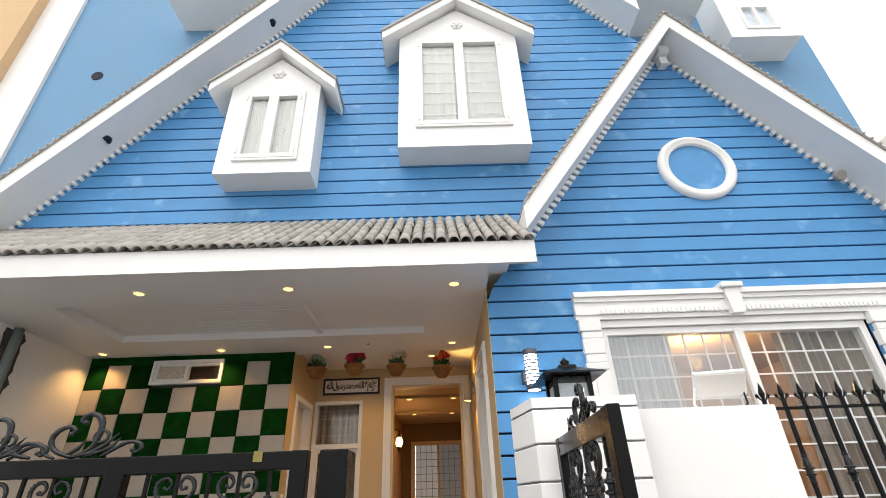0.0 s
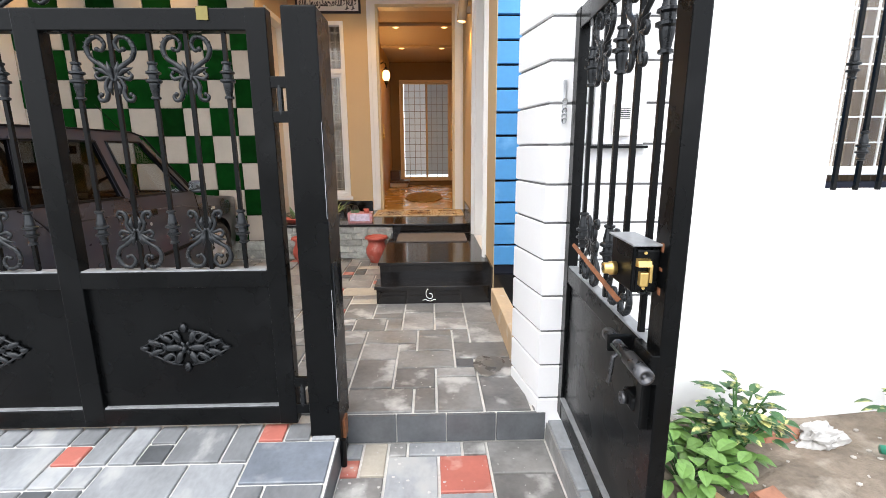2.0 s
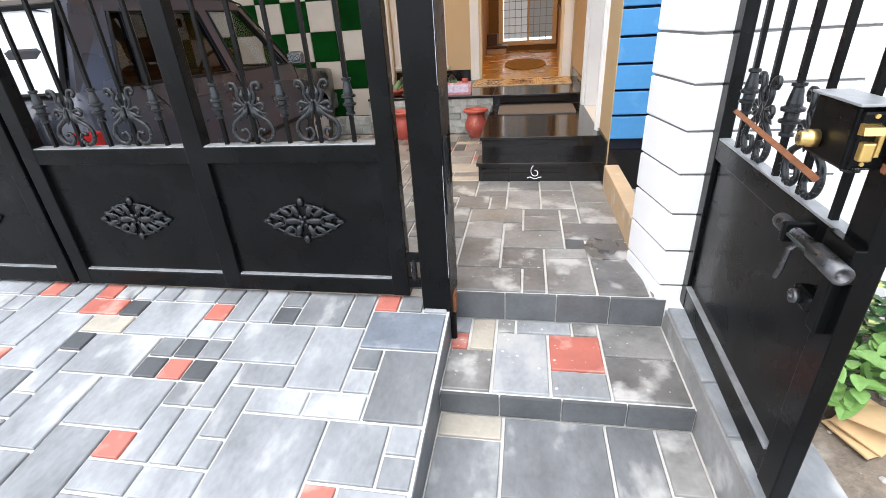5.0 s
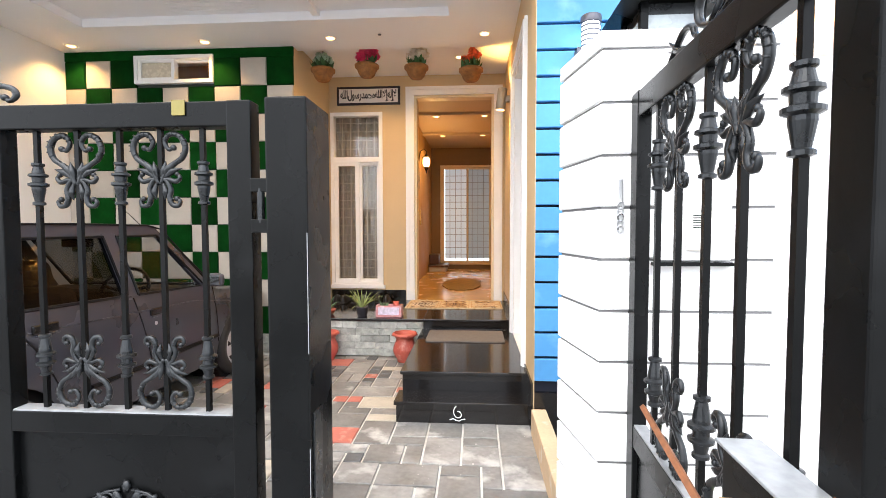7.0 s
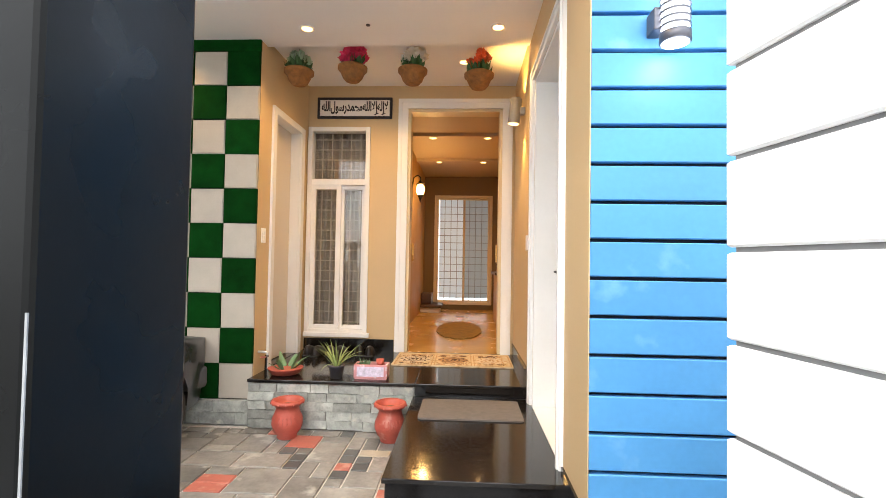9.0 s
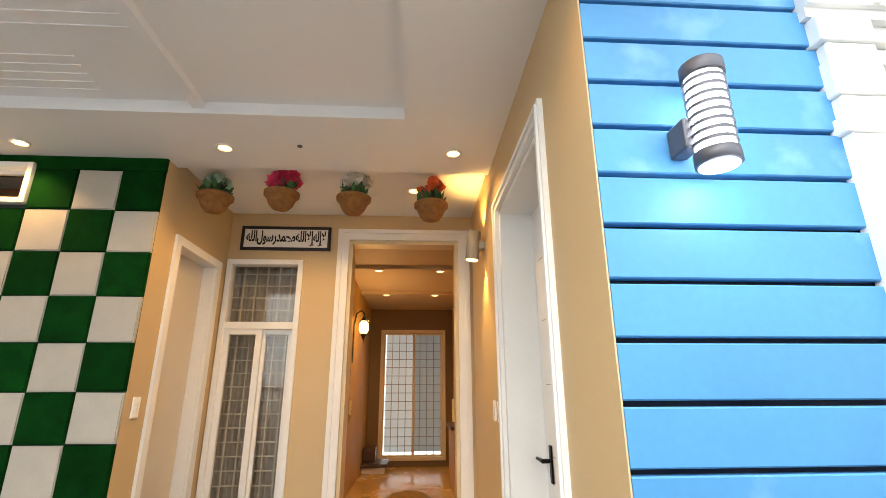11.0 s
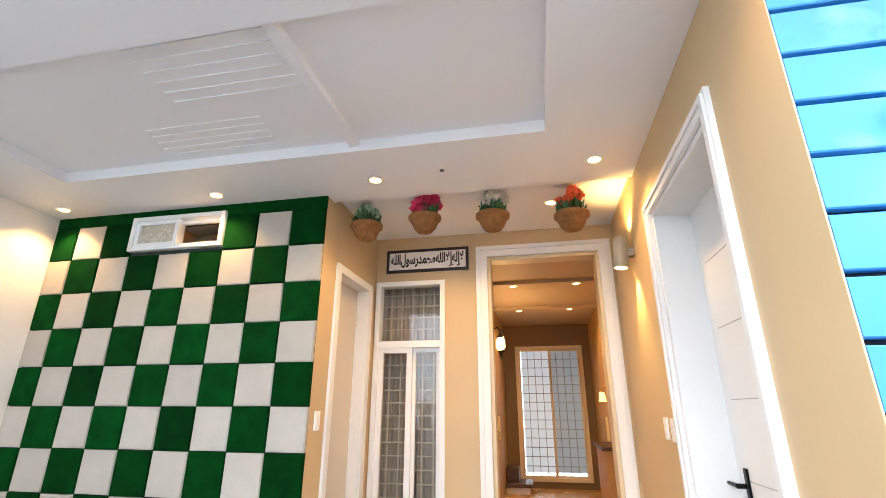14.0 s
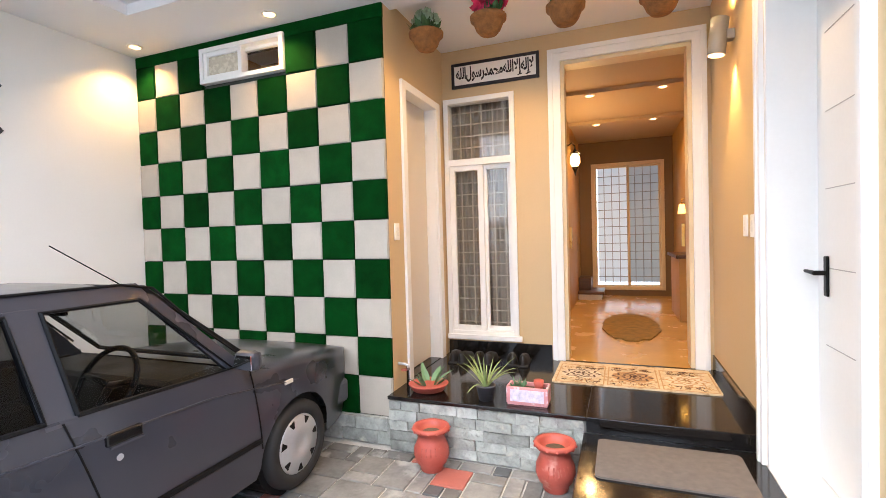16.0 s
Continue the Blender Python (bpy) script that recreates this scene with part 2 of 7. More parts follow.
# ground, street and carport bed
structure("ground", boxes((-60, 60, -60, 0.0, -0.55, -0.345)), ROAD, "plain grey concrete street in front of the houses", "ground")
floor = structure("floor", boxes((LEFT, 0.56, 2.6, CHECK_Y + 0.1, -0.2, -0.012), (RECESS_X, 0.56, CHECK_Y + 0.1, BACK_Y, -0.2, -0.012)), GROUT, "carport floor of grey slate paving with pale joints", "floor")
bm = bmesh.new()
prof = [(-0.01, -0.343), (0.0, -0.342), (2.5, -0.012), (2.6, -0.012), (2.6, -0.5), (-0.01, -0.5)]
vs0 = [bm.verts.new((-4.6, y, z)) for y, z in prof]
vs1 = [bm.verts.new((-0.345, y, z)) for y, z in prof]
bm.faces.new(vs0), bm.faces.new(reversed(vs1))
for i in range(len(prof)):
    j = (i + 1) % len(prof)
    bm.faces.new((vs0[i], vs0[j], vs1[j], vs1[i]))
driveway = structure("driveway", bm, GROUT, "sloping driveway of grey slate paving with a few red tiles", "driveway")
entry_steps = structure("entry_steps", boxes((-0.345, 0.56, 2.12, 2.6, -0.5, -0.155), (-0.345, 0.56, 1.25, 2.12, -0.5, -0.255), (-0.345, 0.56, 0.0, 1.25, -0.5, -0.343)), GROUT, "low paved entry steps beside the driveway", "steps")
side_strip = structure("kerb", boxes((0.56, 0.80, 1.2, 2.62, -0.5, -0.062)), SLATE, "narrow paved kerb below the open gate leaf", "kerb")
bm = bmesh.new()
random.seed(4)
N = 36
grid = [[None] * (N + 1) for _ in range(N + 1)]
for i in range(N + 1):
    for j in range(N + 1):
        x, y = 0.8 + 6.0 * i / N, 0.0 + 2.85 * j / N
        z = -0.30 + 0.18 * (y / 2.75) ** 1.5 + 0.05 * noise.noise((x * 1.7, y * 1.7, 0)) + 0.018 * noise.noise((x * 8, y * 8, 3))
        grid[i][j] = bm.verts.new((x, y, z))
for i in range(N):
    for j in range(N):
        bm.faces.new((grid[i][j], grid[i + 1][j], grid[i + 1][j + 1], grid[i][j + 1]))
structure("soil_bed", bm, SOIL, "bare dry soil bed below the white boundary wall", "soil")
structure("yard", boxes((0.56, 12, 2.75, 4.0, -0.5, -0.02)), ROAD, "plain paved yard behind the boundary wall", "ground")

# carport walls
structure("wall_west", boxes((LEFT - 0.22, LEFT, 2.4, 7.2, -0.5, 3.6)), PALE_WALL, "plain off-white carport side wall")
VX0, VX1, VZ0, VZ1 = -3.275, -2.457, 2.712, 2.99
structure("wall_chequered", boxes((LEFT, VX0, CHECK_Y, CHECK_Y + 0.2, 0, 3.2), (VX1, RECESS_X, CHECK_Y, CHECK_Y + 0.2, 0, 3.2), (VX0, VX1, CHECK_Y, CHECK_Y + 0.2, 0, VZ0), (VX0, VX1, CHECK_Y, CHECK_Y + 0.2, VZ1, 3.2)), JOINT_DARK, "dark backing wall of the chequered turf tiles")
LD0, LD1, LDZ = 6.0, 6.66, 2.58
structure("wall_recess", boxes((RECESS_X - 0.18, RECESS_X, CHECK_Y + 0.2, LD0, 0, 3.2), (RECESS_X - 0.18, RECESS_X, LD1, BACK_Y, 0, 3.2), (RECESS_X - 0.18, RECESS_X, LD0, LD1, LDZ, 3.2), (RECESS_X - 0.012, RECESS_X + 0.002, CHECK_Y + 0.001, CHECK_Y + 0.2, 0, 3.2)), CREAM, "tan painted side wall of the entrance recess")
WX0, WX1, WZ0, WZ1 = -1.64, -0.99, 0.545, 2.68
DX0, DX1, DZ1 = -0.60, 0.37, 2.87
structure("wall_entrance", boxes((RECESS_X - 0.2, WX0, BACK_Y, BACK_Y + 0.15, 0, 3.3), (WX0, WX1, BACK_Y, BACK_Y + 0.15, 0, WZ0), (WX0, WX1, BACK_Y, BACK_Y + 0.15, WZ1, 3.3), (WX1, DX0, BACK_Y, BACK_Y + 0.15, 0, 3.3), (DX0, DX1, BACK_Y, BACK_Y + 0.15, DZ1, 3.3), (DX1, 0.72, BACK_Y, BACK_Y + 0.15, 0, 3.3)), CREAM, "tan painted entrance wall around the front door")
SD0, SD1, SDZ = 4.52, 5.50, 2.64
structure("wall_east", boxes((RIGHT, RIGHT + 0.28, 4.21, SD0, 0, 3.3), (RIGHT, RIGHT + 0.005, 4.0, 4.21, 0, 3.3), (RIGHT, RIGHT + 0.28, SD1, BACK_Y, 0, 3.3), (RIGHT, RIGHT + 0.28, SD0, SD1, SDZ, 3.3), (RIGHT + 0.02, RIGHT + 0.28, SD0, SD1, 0, 0.2)), CREAM, "tan painted wall between the carport and the side room")

# ceiling: border, raised tray, recess
TX0, TX1, TY0, TY1 = -3.35, -0.078, 4.14, 5.15
bm = boxes((LEFT, RIGHT, 3.53, TY0, CEIL, 3.2), (LEFT, RIGHT, TY1, 5.83, CEIL, 3.2), (LEFT, TX0, TY0, TY1, CEIL, 3.2), (TX1, RIGHT, TY0, TY1, CEIL, 3.2), (TX0, TX1, TY0, TY1, CEIL + 0.075, 3.2), (RECESS_X - 0.1, RIGHT, 5.83, BACK_Y, 3.11, 3.2))
box(bm, -1.25, -1.19, TY0, TY1, CEIL + 0.03, CEIL + 0.075)
for k in range(6):
    box(bm, -2.0 - 0.006 * k, -1.27, 4.213 + 0.076 * k, 4.218 + 0.076 * k, CEIL + 0.069, CEIL + 0.075)
for k in range(5):
    box(bm, -2.40 - 0.015 * k, -1.66 - 0.012 * k, 4.80 + 0.066 * k, 4.804 + 0.066 * k, CEIL + 0.070, CEIL + 0.075)
structure("ceiling", bm, CEILING, "white carport ceiling with a raised tray", "ceiling")
structure("porch_roof_core", boxes((-4.3, RIGHT + 0.2, 3.6, 7.2, 3.2, 3.3)), CEILING, "plain slab above the carport ceiling", "roof")

# front of the house: two gabled walls with siding boards
FX, FZ, FS = 2.75, 6.0, 1.345       # front gable: apex and slope, wall face at y 4.0
GX, GZ, GS = 0.31, 9.95, 1.263      # main gable, wall face at y 4.4
FRONT_Y, MAIN_Y = 4.0, 4.40
BW0, BW1, BWZ0, BWZ1 = 1.40, 3.72, 0.9, 2.72
bm = bmesh.new()
prism(bm, [(RIGHT + 0.006, -0.3), (BW0, -0.3), (BW0, BWZ1), (BW1, BWZ1), (BW1, -0.3), (5.6, -0.3), (5.6, 2.165), (FX, FZ), (RIGHT + 0.006, 2.97)], FRONT_Y + 0.03, FRONT_Y + 0.2)
box(bm, BW0, BW1, FRONT_Y + 0.03, FRONT_Y + 0.2, -0.3, BWZ0)
structure("wall_front", bm, DARK_GAP, "backing of the blue boarded front gable wall")
bm = bmesh.new()
prism(bm, [(-4.6, 3.2), (5.1, 3.2), (5.1, 3.9), (GX, GZ), (-4.6, 3.75)], MAIN_Y + 0.03, MAIN_Y + 0.2)
structure("wall_main_gable", bm, DARK_GAP, "backing of the blue boarded main gable wall")
structure("wall_upper", boxes((-5.75, 6.1, 5.2, 5.4, 3.45, 13)), BLUE_PLAIN, "smooth blue upper storey wall behind the gables")
structure("wall_upper_edge", boxes((-6.35, -5.75, 5.15, 5.4, -0.3, 13)), WHITE, "white painted corner strip of the upper wall")
structure("wall_neighbour", boxes((-12, -6.35, 5.0, 5.4, -0.3, 13)), NEIGHBOUR, "plain tan wall of the neighbouring house")


# ---- house front: siding, rakes, roof strip ----
def front_left(z):
    return max(RIGHT + 0.006, FX - (FZ - z) / FS)


def siding(parent, z_first, z_last, left, right, face_y, hole=None, pitch=BOARD):
    """Boards one above another between two edges that depend on height; hole: an opening left free."""
    z = z_first
    while z < z_last:
        z0, z1 = z + 0.007, z + pitch - 0.008
        spans = [((left(z0), left(z1)), (right(z0), right(z1)))]
        if hole and z1 > hole[2] and z0 < hole[3]:
            spans = [(spans[0][0], (hole[0], hole[0])), ((hole[1], hole[1]), spans[0][1])]
        for (a0, a1), (b0, b1) in spans:
            if b0 - a0 > 0.03 and b1 > a1:
                bm = prism(bmesh.new(), [(a0, z0), (b0, z0), (b1, z1), (a1, z1)], face_y - 0.002, face_y + 0.031)
                keep = [e for e in bm.edges if all(v.co.y < face_y for v in e.verts) and abs(e.verts[0].co.z - e.verts[1].co.z) < 0.01]
                bmesh.ops.bevel(bm, geom=keep, offset=0.004, segments=1, affect="EDGES")
                part("board", bm, BLUE, parent)
        z += pitch


Z_JOINT = 2.318 - BOARD * 13
siding_front = structure("siding_front", boxes((RIGHT + 0.006, 4.4, FRONT_Y - 0.006, FRONT_Y + 0.03, -0.03, 0.25)), GRANITE, "blue painted board siding of the front gable over a black plinth", "siding")
for z_first, z_last, pitch in ((Z_JOINT, 2.62, BOARD), (2.318 + 2 * BOARD, FZ, 0.148)):
    siding(siding_front, z_first, z_last, front_left, lambda z: min(5.6, FX + (FZ - z) / FS), FRONT_Y, (BW0, BW1, BWZ0, BWZ1), pitch)
siding_main = structure("siding_main", boxes((-4.3, 1.3, MAIN_Y - 0.004, MAIN_Y + 0.03, 3.75, 3.80)), DARK_GAP, "blue painted board siding of the main gable", "siding")
siding(siding_main, 3.903, 9.2, lambda z: max(-4.6, GX - (GZ - z) / GS), lambda z: min(3.4, GX + (GZ - z) / GS), MAIN_Y, None, 0.1664)


def rake(name, ax, az, slope, sign, reach, wall_y, front_y, label):
    """One sloping roof edge: soffit slab, barge board, roof tiles on top and a row of dentils on the wall."""
    roof = thing(name, label, "roof edge", "gable roof edges")
    c = 1 / math.hypot(1, slope)
    up = 0.13 / c
    out = lambda d, lift: (ax + sign * d, az - slope * d + lift)
    part("soffit", prism(bmesh.new(), [out(0, 0.002), out(reach, 0.002), out(reach, up), out(0, up)], front_y + 0.03, wall_y + 0.6), WHITE, roof)
    part("barge_board", prism(bmesh.new(), [out(0, -0.012), out(reach, -0.012), out(reach, up + 0.01), out(0, up + 0.01)], front_y, front_y + 0.028), WHITE, roof)
    strip = part("tile_edge", prism(bmesh.new(), [out(0, up + 0.012), out(reach, up + 0.012), out(reach, up + 0.04), out(0, up + 0.04)], front_y - 0.02, wall_y + 0.6), CLAY_ROOF, roof)
    bm = boxes((-0.021, 0.021, -0.03, 0.012, -0.055, 0.0))
    block = mesh_of("dentil", bm, WHITE)
    cap = mesh_of("edge_tile", rod(bmesh.new(), (0, -0.025, 0), (0, 0.12, 0), 0.013, seg=8), CLAY_ROOF)
    tilt = math.degrees(math.atan(slope)) * sign
    n = int(reach / c / 0.08)
    for k in range(n):
        d = (0.05 + 0.08 * k) * c
        x, z = out(d, -0.001)
        piece("dentil", block, roof, pose(x, wall_y - 0.003, z, 0, tilt, 0))
        x, z = out(d, up + 0.04)
        piece("edge_tile", cap, strip, pose(x, front_y - 0.01, z, 0, tilt, 0))
    return roof


rake("roof_rake", GX, GZ, GS, -1, 5.0, MAIN_Y, 4.0, "white boxed roof edge of the main gable with dentils")
rake("roof_rake", GX, GZ, GS, 1, 2.45, MAIN_Y, 4.0, "white boxed roof edge of the main gable behind the front gable")
rake("roof_rake", FX, FZ, FS, -1, 1.90, FRONT_Y, 3.63, "white boxed roof edge of the front gable above the porch roof")
rake("roof_rake", FX, FZ, FS, 1, 2.75, FRONT_Y, 3.63, "white boxed roof edge of the front gable with dentils")
bracket = solid("apex_bracket", boxes((FX - 0.06, FX + 0.06, FRONT_Y - 0.16, FRONT_Y, FZ - 0.15, FZ - 0.04), (FX - 0.045, FX + 0.045, FRONT_Y - 0.10, FRONT_Y, FZ - 0.27, FZ - 0.15), bevel=0.008), WHITE, "white plaster bracket below the front gable's peak", "bracket")
bm = bmesh.new()
for x, dy in ((-3.55, 4.2), (-2.0, 4.2)):
    z = GZ - GS * (GX - x)
    rod(bm, (x, dy, z - 0.012), (x, dy, z + 0.03), 0.05, seg=14)
solid("soffit_vent", bm, DARK_GAP, "small dark round vent holes in the white soffit", "vent")
bm = rod(bmesh.new(), (-5.0, 5.19, 7.29), (-5.0, 5.21, 7.29), 0.085, seg=20)
solid("wall_vent", bm, DARK_GAP, "small dark round vent hole in the upper blue wall", "vent")

# porch roof strip of barrel tiles above the white fascia
fascia = structure("fascia", boxes((-4.7, 0.865, 3.50, 3.53, 3.05, 3.245)), WHITE, "white painted fascia board along the porch roof", "fascia")
porch_roof = thing("porch_roof", "narrow roof strip of grey barrel tiles above the porch", "roof")
bm = bmesh.new()
v = [bm.verts.new(p) for p in ((-4.7, 3.50, 3.245), (0.865, 3.50, 3.245), (0.865, 4.42, 4.0), (-4.7, 4.42, 4.0), (-4.7, 4.42, 3.3), (0.865, 4.42, 3.3))]
bm.faces.new((v[0], v[1], v[2], v[3])), bm.faces.new((v[0], v[3], v[4])), bm.faces.new((v[1], v[5], v[2])), bm.faces.new((v[3], v[2], v[5], v[4])), bm.faces.new((v[0], v[4], v[5], v[1]))
part("roof_deck", bm, CLAY_ROOF, porch_roof)
bm = bmesh.new()
L, seg = 0.30, 7
rows = []
for y, r in ((0, 0.047), (L, 0.040)):
    rows.append([bm.verts.new((r * math.cos(math.pi * k / seg), y, r * math.sin(math.pi * k / seg))) for k in range(seg + 1)] + [bm.verts.new((0.85 * r * math.cos(math.pi * k / seg), y, 0.8 * r * math.sin(math.pi * k / seg))) for k in range(seg, -1, -1)])
n = len(rows[0])
for k in range(n):
    bm.faces.new((rows[0][k], rows[0][(k + 1) % n], rows[1][(k + 1) % n], rows[1][k]))
for r in rows:
    for k in range(seg):
        bm.faces.new((r[k], r[k + 1], r[n - 2 - k], r[n - 1 - k]))
barrel = mesh_of("roof_tile", bm, CLAY_ROOF, smooth=True)
way = Vector((0, 0.92, 0.755)).normalized()
pitch = math.degrees(math.atan2(way.z, way.y))
random.seed(7)
for k in range(54):
    for j in range(5):
        p = Vector((0.82 - 0.1 * k, 3.475, 3.238)) + way * (0.235 * j)
        piece("roof_tile", barrel, porch_roof, pose(p.x + random.uniform(-0.004, 0.004), p.y, p.z + 0.004 * j, pitch + 1.5, random.uniform(-1.2, 1.2), random.uniform(-0.8, 0.8)))


# ---- windows of the house front ----
CURTAIN = material("pale_net_curtain", (0.60, 0.61, 0.60), 0.9, vary=0.10, scale=5, fine=30, bump=0.4, stretch=(6, 1, 0.4))
# added sheet's brown: carries the darkness of the front room in its colour
ROOM_SHEET_BROWN = material("brown_room_sheet", (0.20, 0.155, 0.115), 0.9, vary=0.2, scale=5, fine=30, bump=0.4, stretch=(8, 1, 0.3))
GRID_TAN = material("tan_grid_paint", (0.52, 0.47, 0.38), 0.5, vary=0.1)
CURTAIN_GREY = material("grey_net_curtain", (0.36, 0.32, 0.275), 0.9, vary=0.14, scale=5, fine=30, bump=0.4, stretch=(8, 1, 0.3))
FROST = material("frosted_glass", (0.62, 0.70, 0.76), 0.35, vary=0.12, scale=2, bump=0.05)


def frame_bars(x0, x1, z0, z1, w, y0, y1, bevel=0.004):
    return boxes((x0, x0 + w, y0, y1, z0, z1), (x1 - w, x1, y0, y1, z0, z1), (x0 + w - 0.001, x1 - w + 0.001, y0 + 0.001, y1 - 0.001, z1 - w, z1), (x0 + w - 0.001, x1 - w + 0.001, y0 + 0.001, y1 - 0.001, z0, z0 + w), bevel=bevel)


def grid_bars(x0, x1, z0, z1, dx, dz, y, r=0.006):
    bm = bmesh.new()
    for k in range(1, max(2, round((x1 - x0) / dx))):
        x = x0 + (x1 - x0) * k / max(2, round((x1 - x0) / dx))
        box(bm, x - r, x + r, y - r, y + r, z0, z1)
    m = max(2, round((z1 - z0) / dz))
    for k in range(1, m):
        z = z0 + (z1 - z0) * k / m
        box(bm, x0, x1, y - r * 0.8, y + r * 0.8, z - r, z + r)
    return bm


def curtain(x0, x1, z0, z1, y, folds=9, deep=0.02):
    bm = bmesh.new()
    n = folds * 6
    cols = []
    for k in range(n + 1):
        x = x0 + (x1 - x0) * k / n
        yy = y + deep * math.sin(2 * math.pi * folds * k / n) + 0.3 * deep * math.sin(5.1 * k)
        cols.append((bm.verts.new((x, yy, z0)), bm.verts.new((x, yy * 1.0, z1))))
    for a, b in zip(cols, cols[1:]):
        bm.faces.new((a[0], b[0], b[1], a[1]))
    return bm


def dormer(x0, x1, z0, z_eave, z_apex, wx0, wx1, wz0, wz1, label, grid):
    y0, y1 = 4.085, MAIN_Y
    mid = (x0 + x1) / 2
    d = thing("dormer_window", label, "dormer", "dormer windows")
    z_in = z_apex - 0.16
    part("body", boxes((x0, wx0, y0, y1, z0, z_eave), (wx1, x1, y0, y1, z0, z_eave), (wx0, wx1, y0, y1, z0, wz0), (wx0, wx1, y0, y1, wz1, z_eave)), WHITE, d)
    part("gable", prism(bmesh.new(), [(x0, z_eave), (x1, z_eave), (mid, z_in)], y0, y1), WHITE, d)
    for s in (-1, 1):
        half = (x1 - x0) / 2 + 0.20
        slope = (z_apex - 0.13 - z_eave) / ((x1 - x0) / 2)
        a, b = (mid, z_apex), (mid + s * half, z_apex - slope * half)
        part("roof_slab", prism(bmesh.new(), [(a[0], a[1] - 0.12), (b[0], b[1] - 0.12), b, a], y0 - 0.13, y1), WHITE, d)
        part("roof_cover", prism(bmesh.new(), [(a[0], a[1] + 0.002), (b[0], b[1] + 0.002), (b[0] + s * 0.02, b[1] + 0.02), (a[0], a[1] + 0.035)], y0 - 0.15, y1), CLAY_ROOF, d)
    emblem = bmesh.new()
    ez = z_eave + 0.42 * (z_in - z_eave)
    for k in range(6):
        a = math.pi * k / 3
        turned(emblem, [(0.001, 0), (0.03, 0.004), (0.02, 0.018), (0.001, 0.022)], pose(mid + 0.05 * math.cos(a), y0 + 0.002, ez + 0.045 * math.sin(a), 90), seg=8)
    turned(emblem, [(0.001, 0), (0.04, 0.004), (0.025, 0.03), (0.001, 0.034)], pose(mid, y0 + 0.002, ez, 90), seg=10)
    part("emblem", emblem, WHITE, d, "small white plaster rosette", smooth=True)
    f = part("window_frame", frame_bars(wx0, wx1, wz0, wz1, 0.035, y0 - 0.025, y0 + 0.06), WHITE, d)
    for a, b in ((wx0 + 0.03, mid), (mid, wx1 - 0.03)):
        part("sash", frame_bars(a, b, wz0 + 0.03, wz1 - 0.03, 0.055, y0 - 0.03, y0 + 0.03), WHITE, f)
        pane = part("pane", boxes((a + 0.045, b - 0.045, y0 + 0.006, y0 + 0.012, wz0 + 0.07, wz1 - 0.07)), GLASS, f, "clear glass pane")
        pane.visible_shadow = False
        hx = a + 0.012 if a < mid - 0.05 else b - 0.012
        for hz in (wz0 + 0.12, wz1 - 0.12):
            part("hinge", rod(bmesh.new(), (hx, y0 - 0.036, hz - 0.03), (hx, y0 - 0.036, hz + 0.03), 0.009, seg=8), WHITE, f)
    part("curtain", curtain(wx0, wx1, wz0, wz1, y0 + 0.040, 7, 0.007), CURTAIN, d, "pale net curtain")
    if grid:
        part("security_grid", grid_bars(wx0 + 0.06, wx1 - 0.06, wz0 + 0.05, wz1 - 0.05, 0.19, 0.17, y0 + 0.024, 0.005), WHITE, d, "thin white security grid")
    return d


dormer(-2.215, -1.205, 4.465, 5.72, 6.34, -2.045, -1.359, 4.62, 5.618, "small white gabled dormer window with two casements", False)
dormer(-0.30, 1.14, 4.755, 6.50, 7.2, -0.107, 0.959, 5.02, 6.46, "large white gabled dormer window with two casements and curtains", True)

nb = thing("neighbour_roof", "brown roof edge of the neighbouring house", "house")
part("wall", boxes((8.2, 13.0, 6.0, 9.0, -0.3, 6.2)), NEIGHBOUR, nb)
part("roof", prism(bmesh.new(), [(7.7, 6.2), (13.4, 6.2), (13.4, 7.6), (9.2, 7.6)], 5.6, 9.4), CLAY_ROOF, nb)
spot_e = thing("eave_spotlight", "small dark spotlight fixed below the gable roof edge", "spotlight", "", (4.02, 3.93, 4.10))
part("can", turned(bmesh.new(), [(0.03, 0), (0.05, 0.02), (0.055, 0.07), (0.045, 0.075), (0.001, 0.06)], pose(0, 0, 0, 115), 16), CLAY_ROOF, spot_e, smooth=True)
part("arm", rod(bmesh.new(), (0, 0.0, 0.0), (0, 0.068, 0.02), 0.012), WHITE, spot_e)
upper = thing("upper_window", "white box window high on the smooth blue wall", "window")
part("body", boxes((4.50, 5.55, 4.75, 5.2, 7.25, 7.42), (4.50, 4.78, 4.75, 5.2, 7.42, 8.6), (5.28, 5.55, 4.75, 5.2, 7.42, 8.6), (4.78, 5.28, 4.75, 5.2, 7.95, 8.6), (4.3, 5.75, 4.65, 5.2, 8.6, 8.75)), WHITE, upper)
part("window_frame", frame_bars(4.78, 5.28, 7.42, 7.95, 0.05, 4.73, 4.80), WHITE, upper)
part("mullion", boxes((5.0, 5.05, 4.735, 4.79, 7.46, 7.91)), WHITE, upper)
part("pane", boxes((4.82, 5.24, 4.79, 4.80, 7.46, 7.91)), FROST, upper, "pale glass pane")
for row in ((-3.9, -1.6, 4.55, 5.2, 8.3, 8.45), (2.9, 4.2, 4.5, 5.2, 7.9, 8.05)):
    solid("upper_sill", boxes(row), WHITE, "white sill below an upper storey window", "sill", "upper sills")

